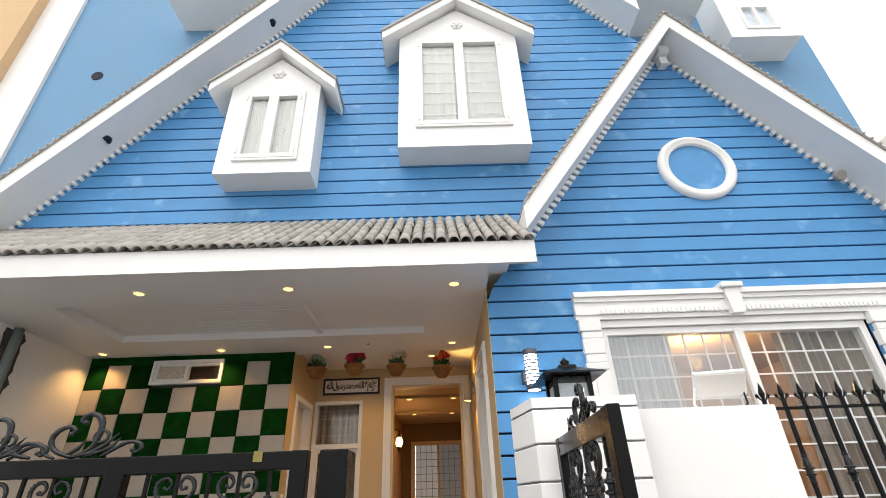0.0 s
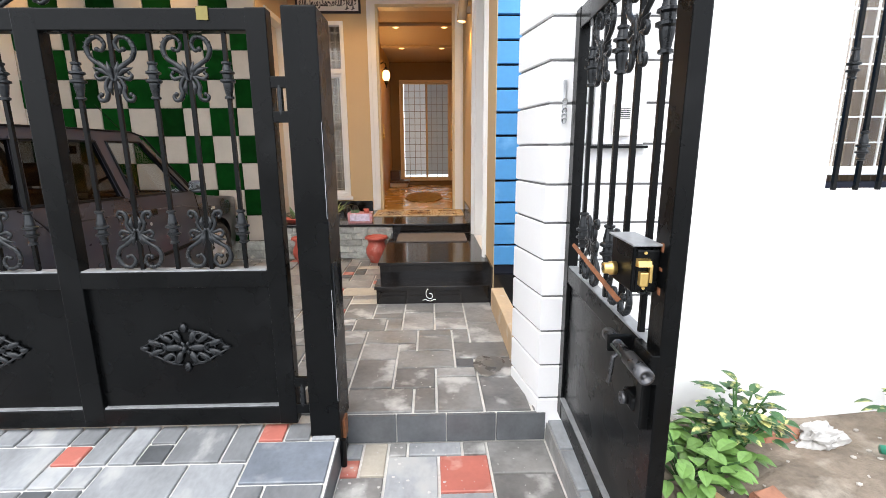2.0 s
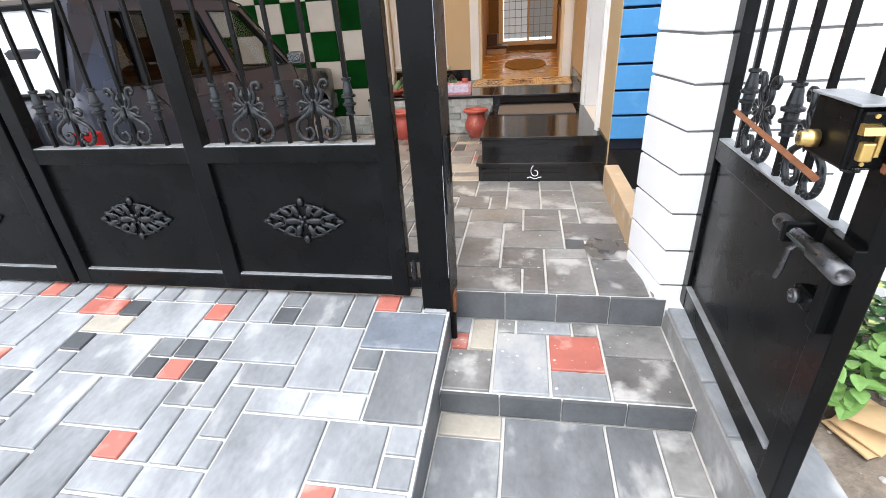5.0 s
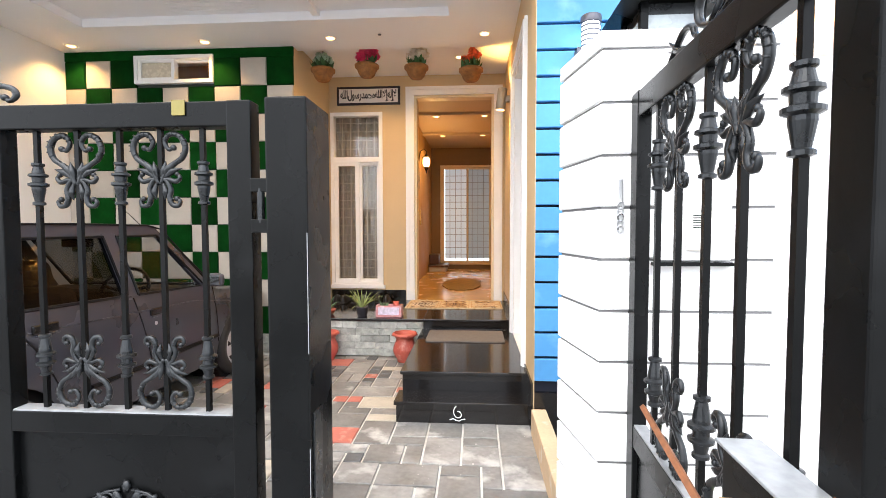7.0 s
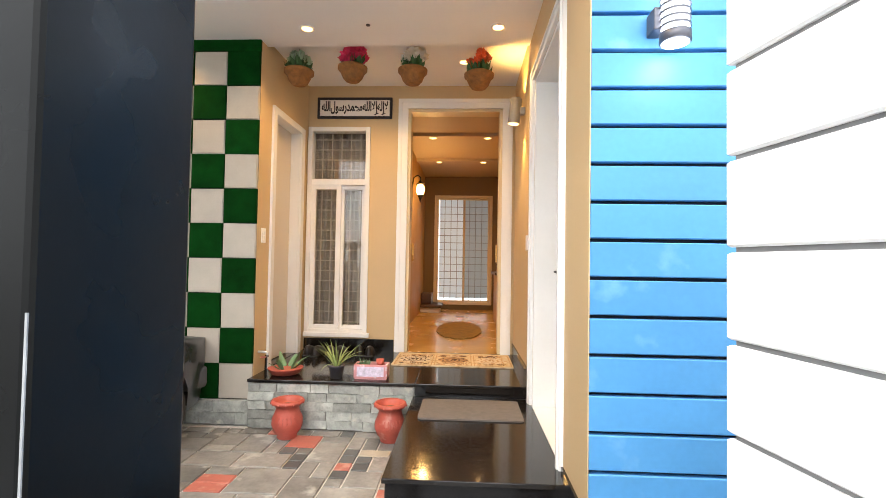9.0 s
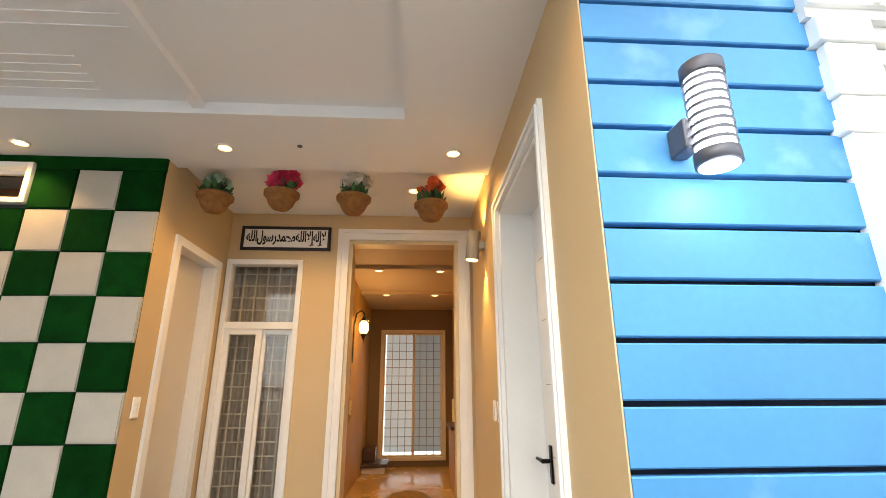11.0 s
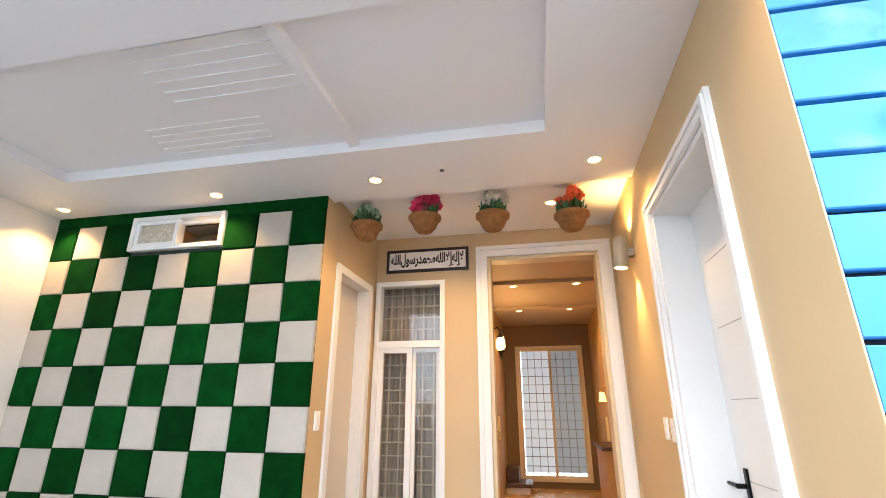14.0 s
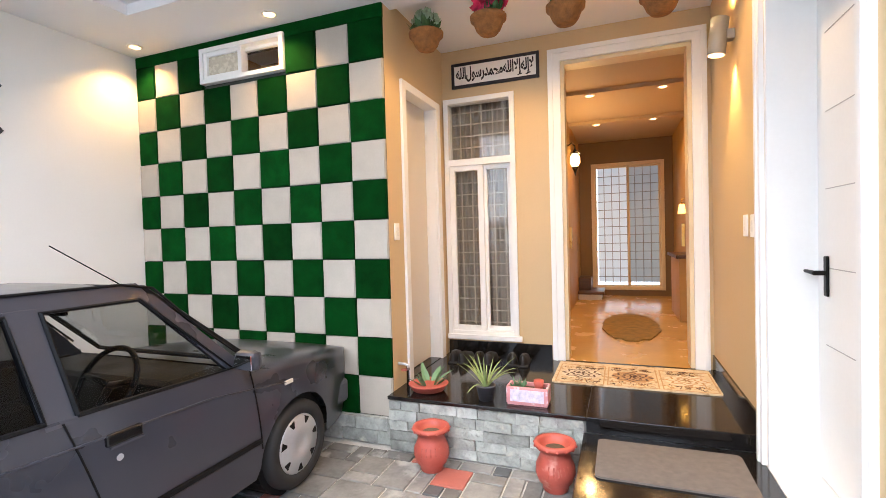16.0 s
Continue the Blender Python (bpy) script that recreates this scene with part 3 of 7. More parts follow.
# round blind opening in the front gable
ring = thing("round_frame", "round white moulded frame around a plain blue panel", "frame")
bm = bmesh.new()
prof = [(0.285, 0.0), (0.285, 0.035), (0.30, 0.05), (0.325, 0.045), (0.335, 0.06), (0.365, 0.055), (0.388, 0.03), (0.388, 0.0)]
S = 64
rg = [[bm.verts.new((2.73 + r * math.cos(2 * math.pi * k / S), FRONT_Y - h, 4.298 + r * math.sin(2 * math.pi * k / S))) for r, h in prof] for k in range(S)]
for k in range(S):
    for j in range(len(prof) - 1):
        bm.faces.new((rg[k][j], rg[k][j + 1], rg[(k + 1) % S][j + 1], rg[(k + 1) % S][j]))
part("moulding", bm, WHITE, ring, smooth=True)
part("panel", rod(bmesh.new(), (2.73, FRONT_Y - 0.008, 4.298), (2.73, FRONT_Y + 0.01, 4.298), 0.292, seg=48), BLUE, ring, "plain blue round panel")

# big front window with moulded surround
win = structure("window_1", frame_bars(1.43, 3.70, 0.95, 2.66, 0.06, FRONT_Y + 0.03, FRONT_Y + 0.12), WHITE, "wide white sliding window with security grid inside", "window")
part("mullion", boxes((2.56, 2.64, FRONT_Y + 0.02, FRONT_Y + 0.11, 1.0, 2.62), bevel=0.006), WHITE, win)
part("head_track", boxes((1.43, 3.70, FRONT_Y + 0.0, FRONT_Y + 0.13, 2.662, 2.72)), WHITE, win)
for a, b in ((1.49, 2.56), (2.64, 3.64)):
    p = part("pane", boxes((a, b, FRONT_Y + 0.06, FRONT_Y + 0.066, 1.0, 2.61)), MIRROR_GLASS if a < 2 else GLASS, win, "reflecting sliding glass pane" if a < 2 else "clear sliding glass pane")
    p.visible_shadow = False
part("security_grid", grid_bars(1.49, 3.64, 1.0, 2.61, 0.165, 0.175, FRONT_Y + 0.095, 0.006), WHITE, win, "white steel security grid")
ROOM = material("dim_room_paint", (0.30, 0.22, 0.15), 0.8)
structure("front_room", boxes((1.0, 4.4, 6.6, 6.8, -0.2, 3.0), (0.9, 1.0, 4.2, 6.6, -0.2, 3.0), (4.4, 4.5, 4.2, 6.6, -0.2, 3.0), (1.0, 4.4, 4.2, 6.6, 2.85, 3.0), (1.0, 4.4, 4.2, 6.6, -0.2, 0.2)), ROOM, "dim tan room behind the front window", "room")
solid("window_curtain", curtain(1.42, 2.05, 0.9, 2.7, FRONT_Y + 0.145, 14, 0.02), CURTAIN, "pale net curtain drawn behind the front window", "curtain")
# made-up folded sheet that darkens the right pane like the unlit room
solid("window_curtain", curtain(2.95, 3.75, 0.9, 2.7, FRONT_Y + 0.15, 10, 0.02), ROOM_SHEET_BROWN, "brown folded sheet standing in for the dark room behind the front window", "curtain")
# unseen lamp, added to warm the room behind the front window
lamp(2.7, 5.0, 2.6, 90, size=0.08)

surround = thing("window_surround", "white moulded plaster surround of the front window", "trim")
steps_out = [(2.722, 2.76, 0.03), (2.76, 2.80, 0.05), (2.80, 2.87, 0.04), (2.87, 2.91, 0.06), (2.91, 2.955, 0.085)]
for z0, z1, d in steps_out:
    part("moulding", boxes((1.232, 3.95, FRONT_Y - d, FRONT_Y + 0.02, z0, z1 - 0.0005)), WHITE, surround)
den = mesh_of("dentil", boxes((-0.012, 0.012, -0.02, 0.0, -0.018, 0.018)), WHITE)
for k in range(60):
    piece("dentil", den, surround, pose(1.46 + 0.04 * k, FRONT_Y - 0.04, 2.782))
part("keystone", prism(bmesh.new(), [(2.535, 2.725), (2.635, 2.725), (2.655, 2.945), (2.515, 2.945)], FRONT_Y - 0.10, FRONT_Y + 0.02), WHITE, surround)
part("keystone_cap", boxes((2.49, 2.68, FRONT_Y - 0.13, FRONT_Y + 0.02, 2.947, 2.995), bevel=0.01), WHITE, surround)
for x0, x1 in ((1.245, 1.428), (3.705, 3.95)):
    part("jamb", boxes((x0 + 0.02, x1, FRONT_Y - 0.035, FRONT_Y + 0.02, 0.6, 2.30), (x0 + 0.06, x1 - 0.03, FRONT_Y - 0.05, FRONT_Y, 0.6, 2.28)), WHITE, surround)
    for z0, z1, w, d in ((2.302, 2.36, 0.004, 0.045), (2.36, 2.43, 0.018, 0.038), (2.43, 2.56, 0.010, 0.044), (2.56, 2.62, 0.016, 0.040), (2.62, 2.72, 0.0, 0.050)):
        part("capital", boxes((x0 + w, x1, FRONT_Y - d, FRONT_Y + 0.02, z0, z1 - 0.001), bevel=0.008), WHITE, surround)

# ---- chequered wall ----
chequer = thing("chequered_cladding", "green turf squares and beige squares in a chequer pattern", "wall cladding")
T = 0.276
TX = 0.2705


def pillow(w, h, deep):
    bm = boxes((-w / 2, w / 2, -deep, 0, -h / 2, h / 2))
    es = [e for e in bm.edges if all(v.co.y < -deep / 2 for v in e.verts)]
    bmesh.ops.bevel(bm, geom=es, offset=0.006, segments=2, affect="EDGES")
    return bm


green_full, beige_full = mesh_of("turf_tile", pillow(TX - 0.004, T - 0.004, 0.026), GREEN_TURF), mesh_of("beige_tile", pillow(TX - 0.006, T - 0.006, 0.022), BEIGE_TILE)
x_edge = RECESS_X + 0.003
random.seed(11)
for r in range(10):
    for c in range(9):
        xr = x_edge - c * TX
        xl = max(xr - TX, LEFT + 0.002)
        z1 = 2.956 - r * T
        if r == 0 and xl < VX1 - 0.02 and xr > VX0 + 0.02:
            if xr > VX1 + 0.02:
                xl = VX1
            elif xl < VX0 - 0.02:
                xr = VX0
            else:
                continue
        even = (r + c) % 2 == 0
        xm, zm = (xl + xr) / 2, z1 - T / 2
        data = green_full if even else beige_full
        if xr - xl < TX - 0.01:
            data = mesh_of("cut_tile", pillow(xr - xl - 0.005, T - 0.005, 0.024), GREEN_TURF if even else BEIGE_TILE)
        piece("turf_tile" if even else "beige_tile", data, chequer, pose(xm + random.uniform(-0.002, 0.002), CHECK_Y - 0.001, zm + random.uniform(-0.002, 0.002), random.uniform(-0.4, 0.4), random.uniform(-0.5, 0.5), 0))
part("top_strip", boxes((LEFT, x_edge, CHECK_Y - 0.022, CHECK_Y + 0.001, 2.992, 3.049), (LEFT, VX0, CHECK_Y - 0.022, CHECK_Y + 0.001, 2.958, 2.991), (VX1, x_edge, CHECK_Y - 0.022, CHECK_Y + 0.001, 2.958, 2.991)), GREEN_TURF, chequer, "green turf strip under the ceiling")

vent = structure("window_2", frame_bars(VX0, VX1, VZ0, VZ1, 0.035, CHECK_Y - 0.05, CHECK_Y + 0.1), WHITE, "small high white sliding vent window", "window")
part("sash", frame_bars(VX0 + 0.03, -2.86, VZ0 + 0.03, VZ1 - 0.03, 0.035, CHECK_Y - 0.035, CHECK_Y + 0.01), WHITE, vent)
part("sash", frame_bars(-2.90, VX1 - 0.03, VZ0 + 0.03, VZ1 - 0.03, 0.03, CHECK_Y + 0.012, CHECK_Y + 0.05), WHITE, vent)
VENT_GLASS = material("pebbled_pane", (0.55, 0.50, 0.40), 0.25, vary=0.1, scale=30, bump=0.3)
part("pane", boxes((VX0 + 0.06, -2.89, CHECK_Y - 0.012, CHECK_Y - 0.006, VZ0 + 0.06, VZ1 - 0.06)), VENT_GLASS, vent, "obscured pale pane")
part("pane", boxes((-2.87, VX1 - 0.06, CHECK_Y + 0.03, CHECK_Y + 0.036, VZ0 + 0.06, VZ1 - 0.06)), GLASS, vent, "clear pane")
structure("vent_room", boxes((VX0 - 0.2, VX1 + 0.2, 6.6, 6.7, 2.4, 3.2), (VX0 - 0.2, VX1 + 0.2, CHECK_Y + 0.2, 6.6, 2.4, 2.5), (VX0 - 0.3, VX0 - 0.2, CHECK_Y + 0.2, 6.6, 2.4, 3.2), (VX1 + 0.2, VX1 + 0.3, CHECK_Y + 0.2, 6.6, 2.4, 3.2)), HALL, "tan room behind the vent window", "room")
# unseen lamp, added to brighten the vent window from inside
lamp(-2.6, 6.2, 3.0, 16, size=0.04)

# ---- entrance platform and steps ----
platform = thing("entrance_platform", "polished black granite entrance platform", "platform")
part("core", boxes((RECESS_X, RIGHT - 0.001, 5.68, BACK_Y, 0, PLAT - 0.025)), GROUT, platform)
part("top_slab", boxes((RECESS_X, -0.36, 5.62, BACK_Y, PLAT - 0.024, PLAT), (-0.359, RIGHT - 0.001, 5.62, BACK_Y, PLAT - 0.024, PLAT), bevel=0.004), GRANITE, platform)
part("riser", boxes((-0.36, RIGHT - 0.001, 5.645, 5.679, 0.276, PLAT - 0.025)), GRANITE, platform)
steps = thing("granite_steps", "two polished black granite steps up to the platform", "steps")
part("landing", boxes((-0.375, RIGHT - 0.002, 4.30, 5.644, 0.25, 0.275), bevel=0.004), GRANITE, steps)
part("landing_riser", boxes((-0.36, RIGHT - 0.003, 4.315, 5.64, 0.0, 0.249)), GRANITE, steps)
part("tread", boxes((-0.385, RIGHT - 0.002, 4.09, 4.314, 0.115, 0.14), bevel=0.004), GRANITE, steps)
part("riser", boxes((-0.37, RIGHT - 0.003, 4.105, 4.314, 0.0, 0.114)), GRANITE, steps)
bm = tube(bmesh.new(), [(0.03 + 0.025 * math.sin(a), 4.0895 + 0.0, 0.055 + 0.03 * math.cos(a) + 0.006 * a) for a in [0.5 * k for k in range(13)]], 0.003, 5)
tube(bm, [(-0.02 + 0.02 * k, 4.0895, 0.03 + 0.008 * math.sin(1.7 * k)) for k in range(6)], 0.003, 5)
part("chalk_mark", bm, WHITE, steps, "small white scribble on the riser")
structure("skirting", boxes((RIGHT - 0.012, RIGHT - 0.0005, 5.585, BACK_Y, PLAT + 0.001, PLAT + 0.11), (RIGHT - 0.012, RIGHT - 0.0005, 4.02, 4.44, 0.0, 0.30), (RECESS_X + 0.0005, RECESS_X + 0.012, CHECK_Y + 0.21, 5.955, PLAT + 0.001, PLAT + 0.12), (WX0 - 0.0, DX0 - 0.11, BACK_Y - 0.012, BACK_Y - 0.0005, PLAT + 0.001, PLAT + 0.12)), GRANITE, "black granite skirting along the recess walls", "skirting")
cladding = structure("stone_cladding", boxes((RECESS_X, -0.372, 5.655, 5.679, 0.0, PLAT - 0.026), (LEFT, RECESS_X, 5.70, CHECK_Y - 0.0005, 0.0, 0.190)), GROUT, "irregular grey stone cladding below the platform", "cladding")
random.seed(21)


def stones(x0, x1, y, z0, z1, rows_n):
    z = z0
    for r in range(rows_n):
        h = (z1 - z0) / rows_n
        x = x0 - random.uniform(0, 0.1)
        while x < x1:
            w = random.uniform(0.09, 0.30)
            a, b = max(x, x0), min(x + w, x1)
            if b - a > 0.02:
                bm = boxes((a + 0.002, b - 0.002, y - random.uniform(0.008, 0.022), y + 0.006, z + 0.002, z + h - 0.002))
                for vv in bm.verts:
                    if vv.co.y < y:
                        vv.co.x += random.uniform(-0.003, 0.003)
                        vv.co.z += random.uniform(-0.003, 0.003)
                        vv.co.y += random.uniform(-0.007, 0.007)
                part("stone", bm, STONE, cladding)
            x += w
        z += h


stones(RECESS_X + 0.002, -0.374, 5.652, 0.003, PLAT - 0.028, 5)
stones(LEFT + 0.01, RECESS_X - 0.002, 5.697, 0.003, 0.188, 2)

# ---- doors and windows of the recess ----
IVORY = material("ivory_door_paint", (0.66, 0.55, 0.36), 0.4, vary=0.05, scale=2, bump=0.05)
GROOVE_GREY = material("shallow_grey_groove", (0.42, 0.42, 0.42), 0.6)
door = structure("door_trim", boxes((DX0 - 0.10, DX0, BACK_Y - 0.03, BACK_Y + 0.0, PLAT, DZ1 + 0.10), (DX1, DX1 + 0.10, BACK_Y - 0.03, BACK_Y, PLAT, DZ1 + 0.10), (DX0, DX1, BACK_Y - 0.03, BACK_Y, DZ1, DZ1 + 0.10), (DX0 - 0.085, DX0 - 0.06, BACK_Y - 0.042, BACK_Y - 0.03, PLAT, DZ1 + 0.085), (DX1 + 0.06, DX1 + 0.085, BACK_Y - 0.042, BACK_Y - 0.03, PLAT, DZ1 + 0.085), (DX0 - 0.06, DX1 + 0.06, BACK_Y - 0.042, BACK_Y - 0.03, DZ1 + 0.06, DZ1 + 0.085)), WHITE, "white moulded architrave of the front door", "trim")
structure("door_lining", boxes((DX0 + 0.0005, DX0 + 0.03, BACK_Y + 0.001, BACK_Y + 0.16, PLAT, DZ1 - 0.001), (DX1 - 0.03, DX1 - 0.0005, BACK_Y + 0.001, BACK_Y + 0.16, PLAT, DZ1 - 0.001), (DX0 + 0.03, DX1 - 0.03, BACK_Y + 0.001, BACK_Y + 0.16, DZ1 - 0.03, DZ1 - 0.001)), IVORY, "white lining of the front doorway", "door frame")
for s, x in ((1, DX0 - 0.06), (-1, DX1 + 0.02)):
    leaf = structure("door_1" if s > 0 else "door_2", boxes((x, x + 0.04, BACK_Y + 0.165, BACK_Y + 0.62, PLAT + 0.01, DZ1 - 0.035), bevel=0.003), IVORY, "ivory front door leaf standing open into the hall", "door")
    for z in (0.62, 1.65, 2.6):
        part("hinge", boxes((x + (0.041 if s > 0 else -0.009), x + (0.049 if s > 0 else -0.001), BACK_Y + 0.10, BACK_Y + 0.2, z - 0.06, z + 0.06), bevel=0.002), WHITE, leaf, "painted steel hinge")
    hx = x + (0.07 if s > 0 else -0.03)
    part("handle", boxes((hx - 0.012, hx + 0.012, BACK_Y + 0.53, BACK_Y + 0.56, 1.30, 1.50), bevel=0.003), BRASS, leaf, "brass door handle")
    part("stopper", rod(bmesh.new(), (hx, BACK_Y + 0.03, PLAT + 0.002), (hx, BACK_Y + 0.07, PLAT + 0.12), 0.014, seg=8), BLACK_PAINT, leaf, "dark door stop")

sash = structure("window_3", frame_bars(WX0, WX1, WZ0, WZ1, 0.045, BACK_Y - 0.02, BACK_Y + 0.09), WHITE, "tall white sliding window with a fixed light above", "window")
part("transom", boxes((WX0 + 0.04, WX1 - 0.04, BACK_Y - 0.015, BACK_Y + 0.08, 2.075, 2.135), bevel=0.004), WHITE, sash)
wm = (WX0 + WX1) / 2
part("sash", frame_bars(WX0 + 0.04, wm + 0.03, WZ0 + 0.04, 2.08, 0.05, BACK_Y - 0.005, BACK_Y + 0.03), WHITE, sash)
part("sash", frame_bars(wm + 0.01, WX1 - 0.04, WZ0 + 0.04, 2.08, 0.045, BACK_Y + 0.032, BACK_Y + 0.065), WHITE, sash)
for x0, x1, z0, z1, y in ((WX0 + 0.04, WX1 - 0.04, 2.13, WZ1 - 0.04, 0.03), (WX0 + 0.08, wm - 0.01, WZ0 + 0.08, 2.04, 0.012), (wm + 0.05, WX1 - 0.08, WZ0 + 0.08, 2.04, 0.048)):
    p = part("pane", boxes((x0, x1, BACK_Y + y, BACK_Y + y + 0.005, z0, z1)), GLASS, sash, "clear glass pane")
    p.visible_shadow = False
part("sill", boxes((WX0 - 0.0, WX1 + 0.03, BACK_Y - 0.05, BACK_Y - 0.02, WZ0 - 0.03, WZ0 + 0.015), bevel=0.004), WHITE, sash)
part("security_grid", grid_bars(WX0 + 0.02, WX1 - 0.02, WZ0, WZ1, 0.1, 0.105, BACK_Y + 0.105, 0.005), GRID_TAN, sash, "tan painted steel security grid")
solid("window_curtain", curtain(WX0 - 0.05, WX1 + 0.05, 0.4, 2.9, BACK_Y + 0.185, 10, 0.02), CURTAIN_GREY, "grey net curtain behind the tall window", "curtain")
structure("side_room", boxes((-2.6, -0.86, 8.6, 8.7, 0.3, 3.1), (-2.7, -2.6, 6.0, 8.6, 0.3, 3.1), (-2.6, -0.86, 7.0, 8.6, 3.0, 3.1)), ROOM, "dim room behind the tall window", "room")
# unseen lamp, added to lift the room behind the tall window
lamp(-1.6, 7.8, 2.6, 6, size=0.08)

DOOR_GREY = material("warm_white_door_paint", (0.66, 0.60, 0.52), 0.4, vary=0.04, scale=2, bump=0.05)
ldoor = structure("door_3", boxes((RECESS_X - 0.13, RECESS_X - 0.09, LD0 + 0.03, LD1 - 0.03, PLAT + 0.01, LDZ - 0.03), bevel=0.003), DOOR_GREY, "closed pale flush door in the recess side wall", "door")
part("architrave", boxes((RECESS_X, RECESS_X + 0.02, LD0 - 0.045, LD0 + 0.02, PLAT, LDZ + 0.03), (RECESS_X, RECESS_X + 0.02, LD1 - 0.02, LD1 + 0.06, PLAT, LDZ + 0.03), (RECESS_X, RECESS_X + 0.02, LD0 + 0.02, LD1 - 0.02, LDZ - 0.03, LDZ + 0.03)), WHITE, ldoor, "white architrave")
part("lining", boxes((RECESS_X - 0.17, RECESS_X - 0.001, LD0 + 0.0005, LD0 + 0.025, PLAT, LDZ - 0.03), (RECESS_X - 0.17, RECESS_X - 0.001, LD1 - 0.025, LD1 - 0.0005, PLAT, LDZ - 0.03), (RECESS_X - 0.17, RECESS_X - 0.001, LD0 + 0.025, LD1 - 0.025, LDZ - 0.03, LDZ - 0.001)), WHITE, ldoor)
part("threshold", boxes((RECESS_X - 0.179, RECESS_X - 0.001, LD0 + 0.001, LD1 - 0.001, 0.1, PLAT + 0.004)), GRANITE, ldoor, "black granite threshold")
for z in (0.7, 1.5, 2.3):
    part("hinge", rod(bmesh.new(), (RECESS_X - 0.085, LD1 - 0.03, z - 0.05), (RECESS_X - 0.085, LD1 - 0.03, z + 0.05), 0.01, seg=8), WHITE, ldoor)
part("knob", turned(bmesh.new(), [(0.012, 0), (0.012, 0.03), (0.028, 0.045), (0.028, 0.06), (0.001, 0.07)], pose(RECESS_X - 0.09, LD0 + 0.09, 1.35, 0, 90), 16), BRASS, ldoor, "brass knob", smooth=True)

sdoor = structure("door_4", boxes((0.70, 0.74, SD0 + 0.03, SD1 - 0.03, 0.285, SDZ - 0.03)), WHITE, "closed white side door with horizontal grooves", "door")
part("architrave", boxes((RIGHT - 0.022, RIGHT, SD0 - 0.075, SD0, 0.275, SDZ + 0.08), (RIGHT - 0.022, RIGHT, SD1, SD1 + 0.075, 0.277, SDZ + 0.08), (RIGHT - 0.022, RIGHT, SD0, SD1, SDZ, SDZ + 0.08), (RIGHT - 0.032, RIGHT - 0.022, SD0 - 0.06, SD0 - 0.035, 0.277, SDZ + 0.06), (RIGHT - 0.032, RIGHT - 0.022, SD1 + 0.035, SD1 + 0.06, 0.277, SDZ + 0.06), (RIGHT - 0.032, RIGHT - 0.022, SD0 - 0.035, SD1 + 0.035, SDZ + 0.035, SDZ + 0.06)), WHITE, sdoor, "white moulded architrave")
part("sill", boxes((RIGHT + 0.0, 0.775, SD0, SD1, 0.0, 0.274)), WHITE, sdoor)
part("lining", boxes((RIGHT + 0.001, 0.775, SD0 + 0.0005, SD0 + 0.03, 0.275, SDZ - 0.03), (RIGHT + 0.001, 0.775, SD1 - 0.03, SD1 - 0.0005, 0.275, SDZ - 0.03), (RIGHT + 0.001, 0.775, SD0 + 0.0005, SD1 - 0.0005, SDZ - 0.03, SDZ - 0.001)), WHITE, sdoor)
for z in (0.91, 1.255, 1.605, 1.945, 2.29):
    part("groove", boxes((0.698, 0.7005, SD0 + 0.2, SD1 - 0.12, z, z + 0.004)), GROOVE_GREY, sdoor, "narrow grey groove")
bm = boxes((0.688, 0.6995, SD1 - 0.155, SD1 - 0.118, 1.13, 1.31), bevel=0.005)
rod(bm, (0.69, SD1 - 0.137, 1.235), (0.645, SD1 - 0.137, 1.235), 0.011)
rod(bm, (0.65, SD1 - 0.145, 1.235), (0.645, SD1 - 0.045, 1.238), 0.011, 0.008)
part("handle", bm, BLACK_PAINT, sdoor, "black lever handle on a long plate")

# ---- hall behind the front door ----
HX0, HX1, HY1, HZ = -0.80, 0.66, 11.2, 2.93
structure("hall_floor", boxes((HX0, HX1, BACK_Y, HY1, 0.0, PLAT - 0.004)), HALL_FLOOR, "glossy tan tiled hall floor", "floor")
structure("hall_walls", boxes((HX0 - 0.1, HX0, BACK_Y + 0.15, HY1, 0, 3.1), (HX1, HX1 + 0.1, BACK_Y + 0.15, HY1, 0, 3.1)), HALL, "warm tan hall walls", "wall")
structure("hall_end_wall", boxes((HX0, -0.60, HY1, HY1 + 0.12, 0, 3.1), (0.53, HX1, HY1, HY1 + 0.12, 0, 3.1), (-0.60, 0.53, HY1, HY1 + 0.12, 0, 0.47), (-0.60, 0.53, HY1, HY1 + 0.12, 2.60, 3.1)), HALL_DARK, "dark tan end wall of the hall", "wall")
structure("hall_ceiling", boxes((HX0, HX1, BACK_Y + 0.15, 8.10, HZ + 0.04, 3.1), (HX0, HX1, 8.10, 8.25, HZ, 3.1), (HX0, HX1, 8.25, 9.57, HZ + 0.04, 3.1), (HX0, HX1, 9.57, 9.72, HZ, 3.1), (HX0, HX1, 9.72, HY1, HZ + 0.04, 3.1)), HALL_CEILING, "warm hall ceiling with two shallow beams", "ceiling")
hw = structure("window_4", frame_bars(-0.60, 0.53, 0.47, 2.60, 0.055, HY1 - 0.03, HY1 + 0.08), IVORY, "tall frosted sliding window at the hall's end", "window")
part("sash", frame_bars(-0.55, 0.0, 0.52, 2.55, 0.035, HY1 - 0.01, HY1 + 0.03), IVORY, hw)
part("sash", frame_bars(-0.03, 0.48, 0.52, 2.55, 0.035, HY1 + 0.032, HY1 + 0.07), IVORY, hw)
part("security_grid", grid_bars(-0.515, 0.445, 0.555, 2.515, 0.12, 0.14, HY1 + 0.003, 0.0055), material("grey_grid_paint", (0.26, 0.265, 0.27), 0.5), hw, "dark security grid")
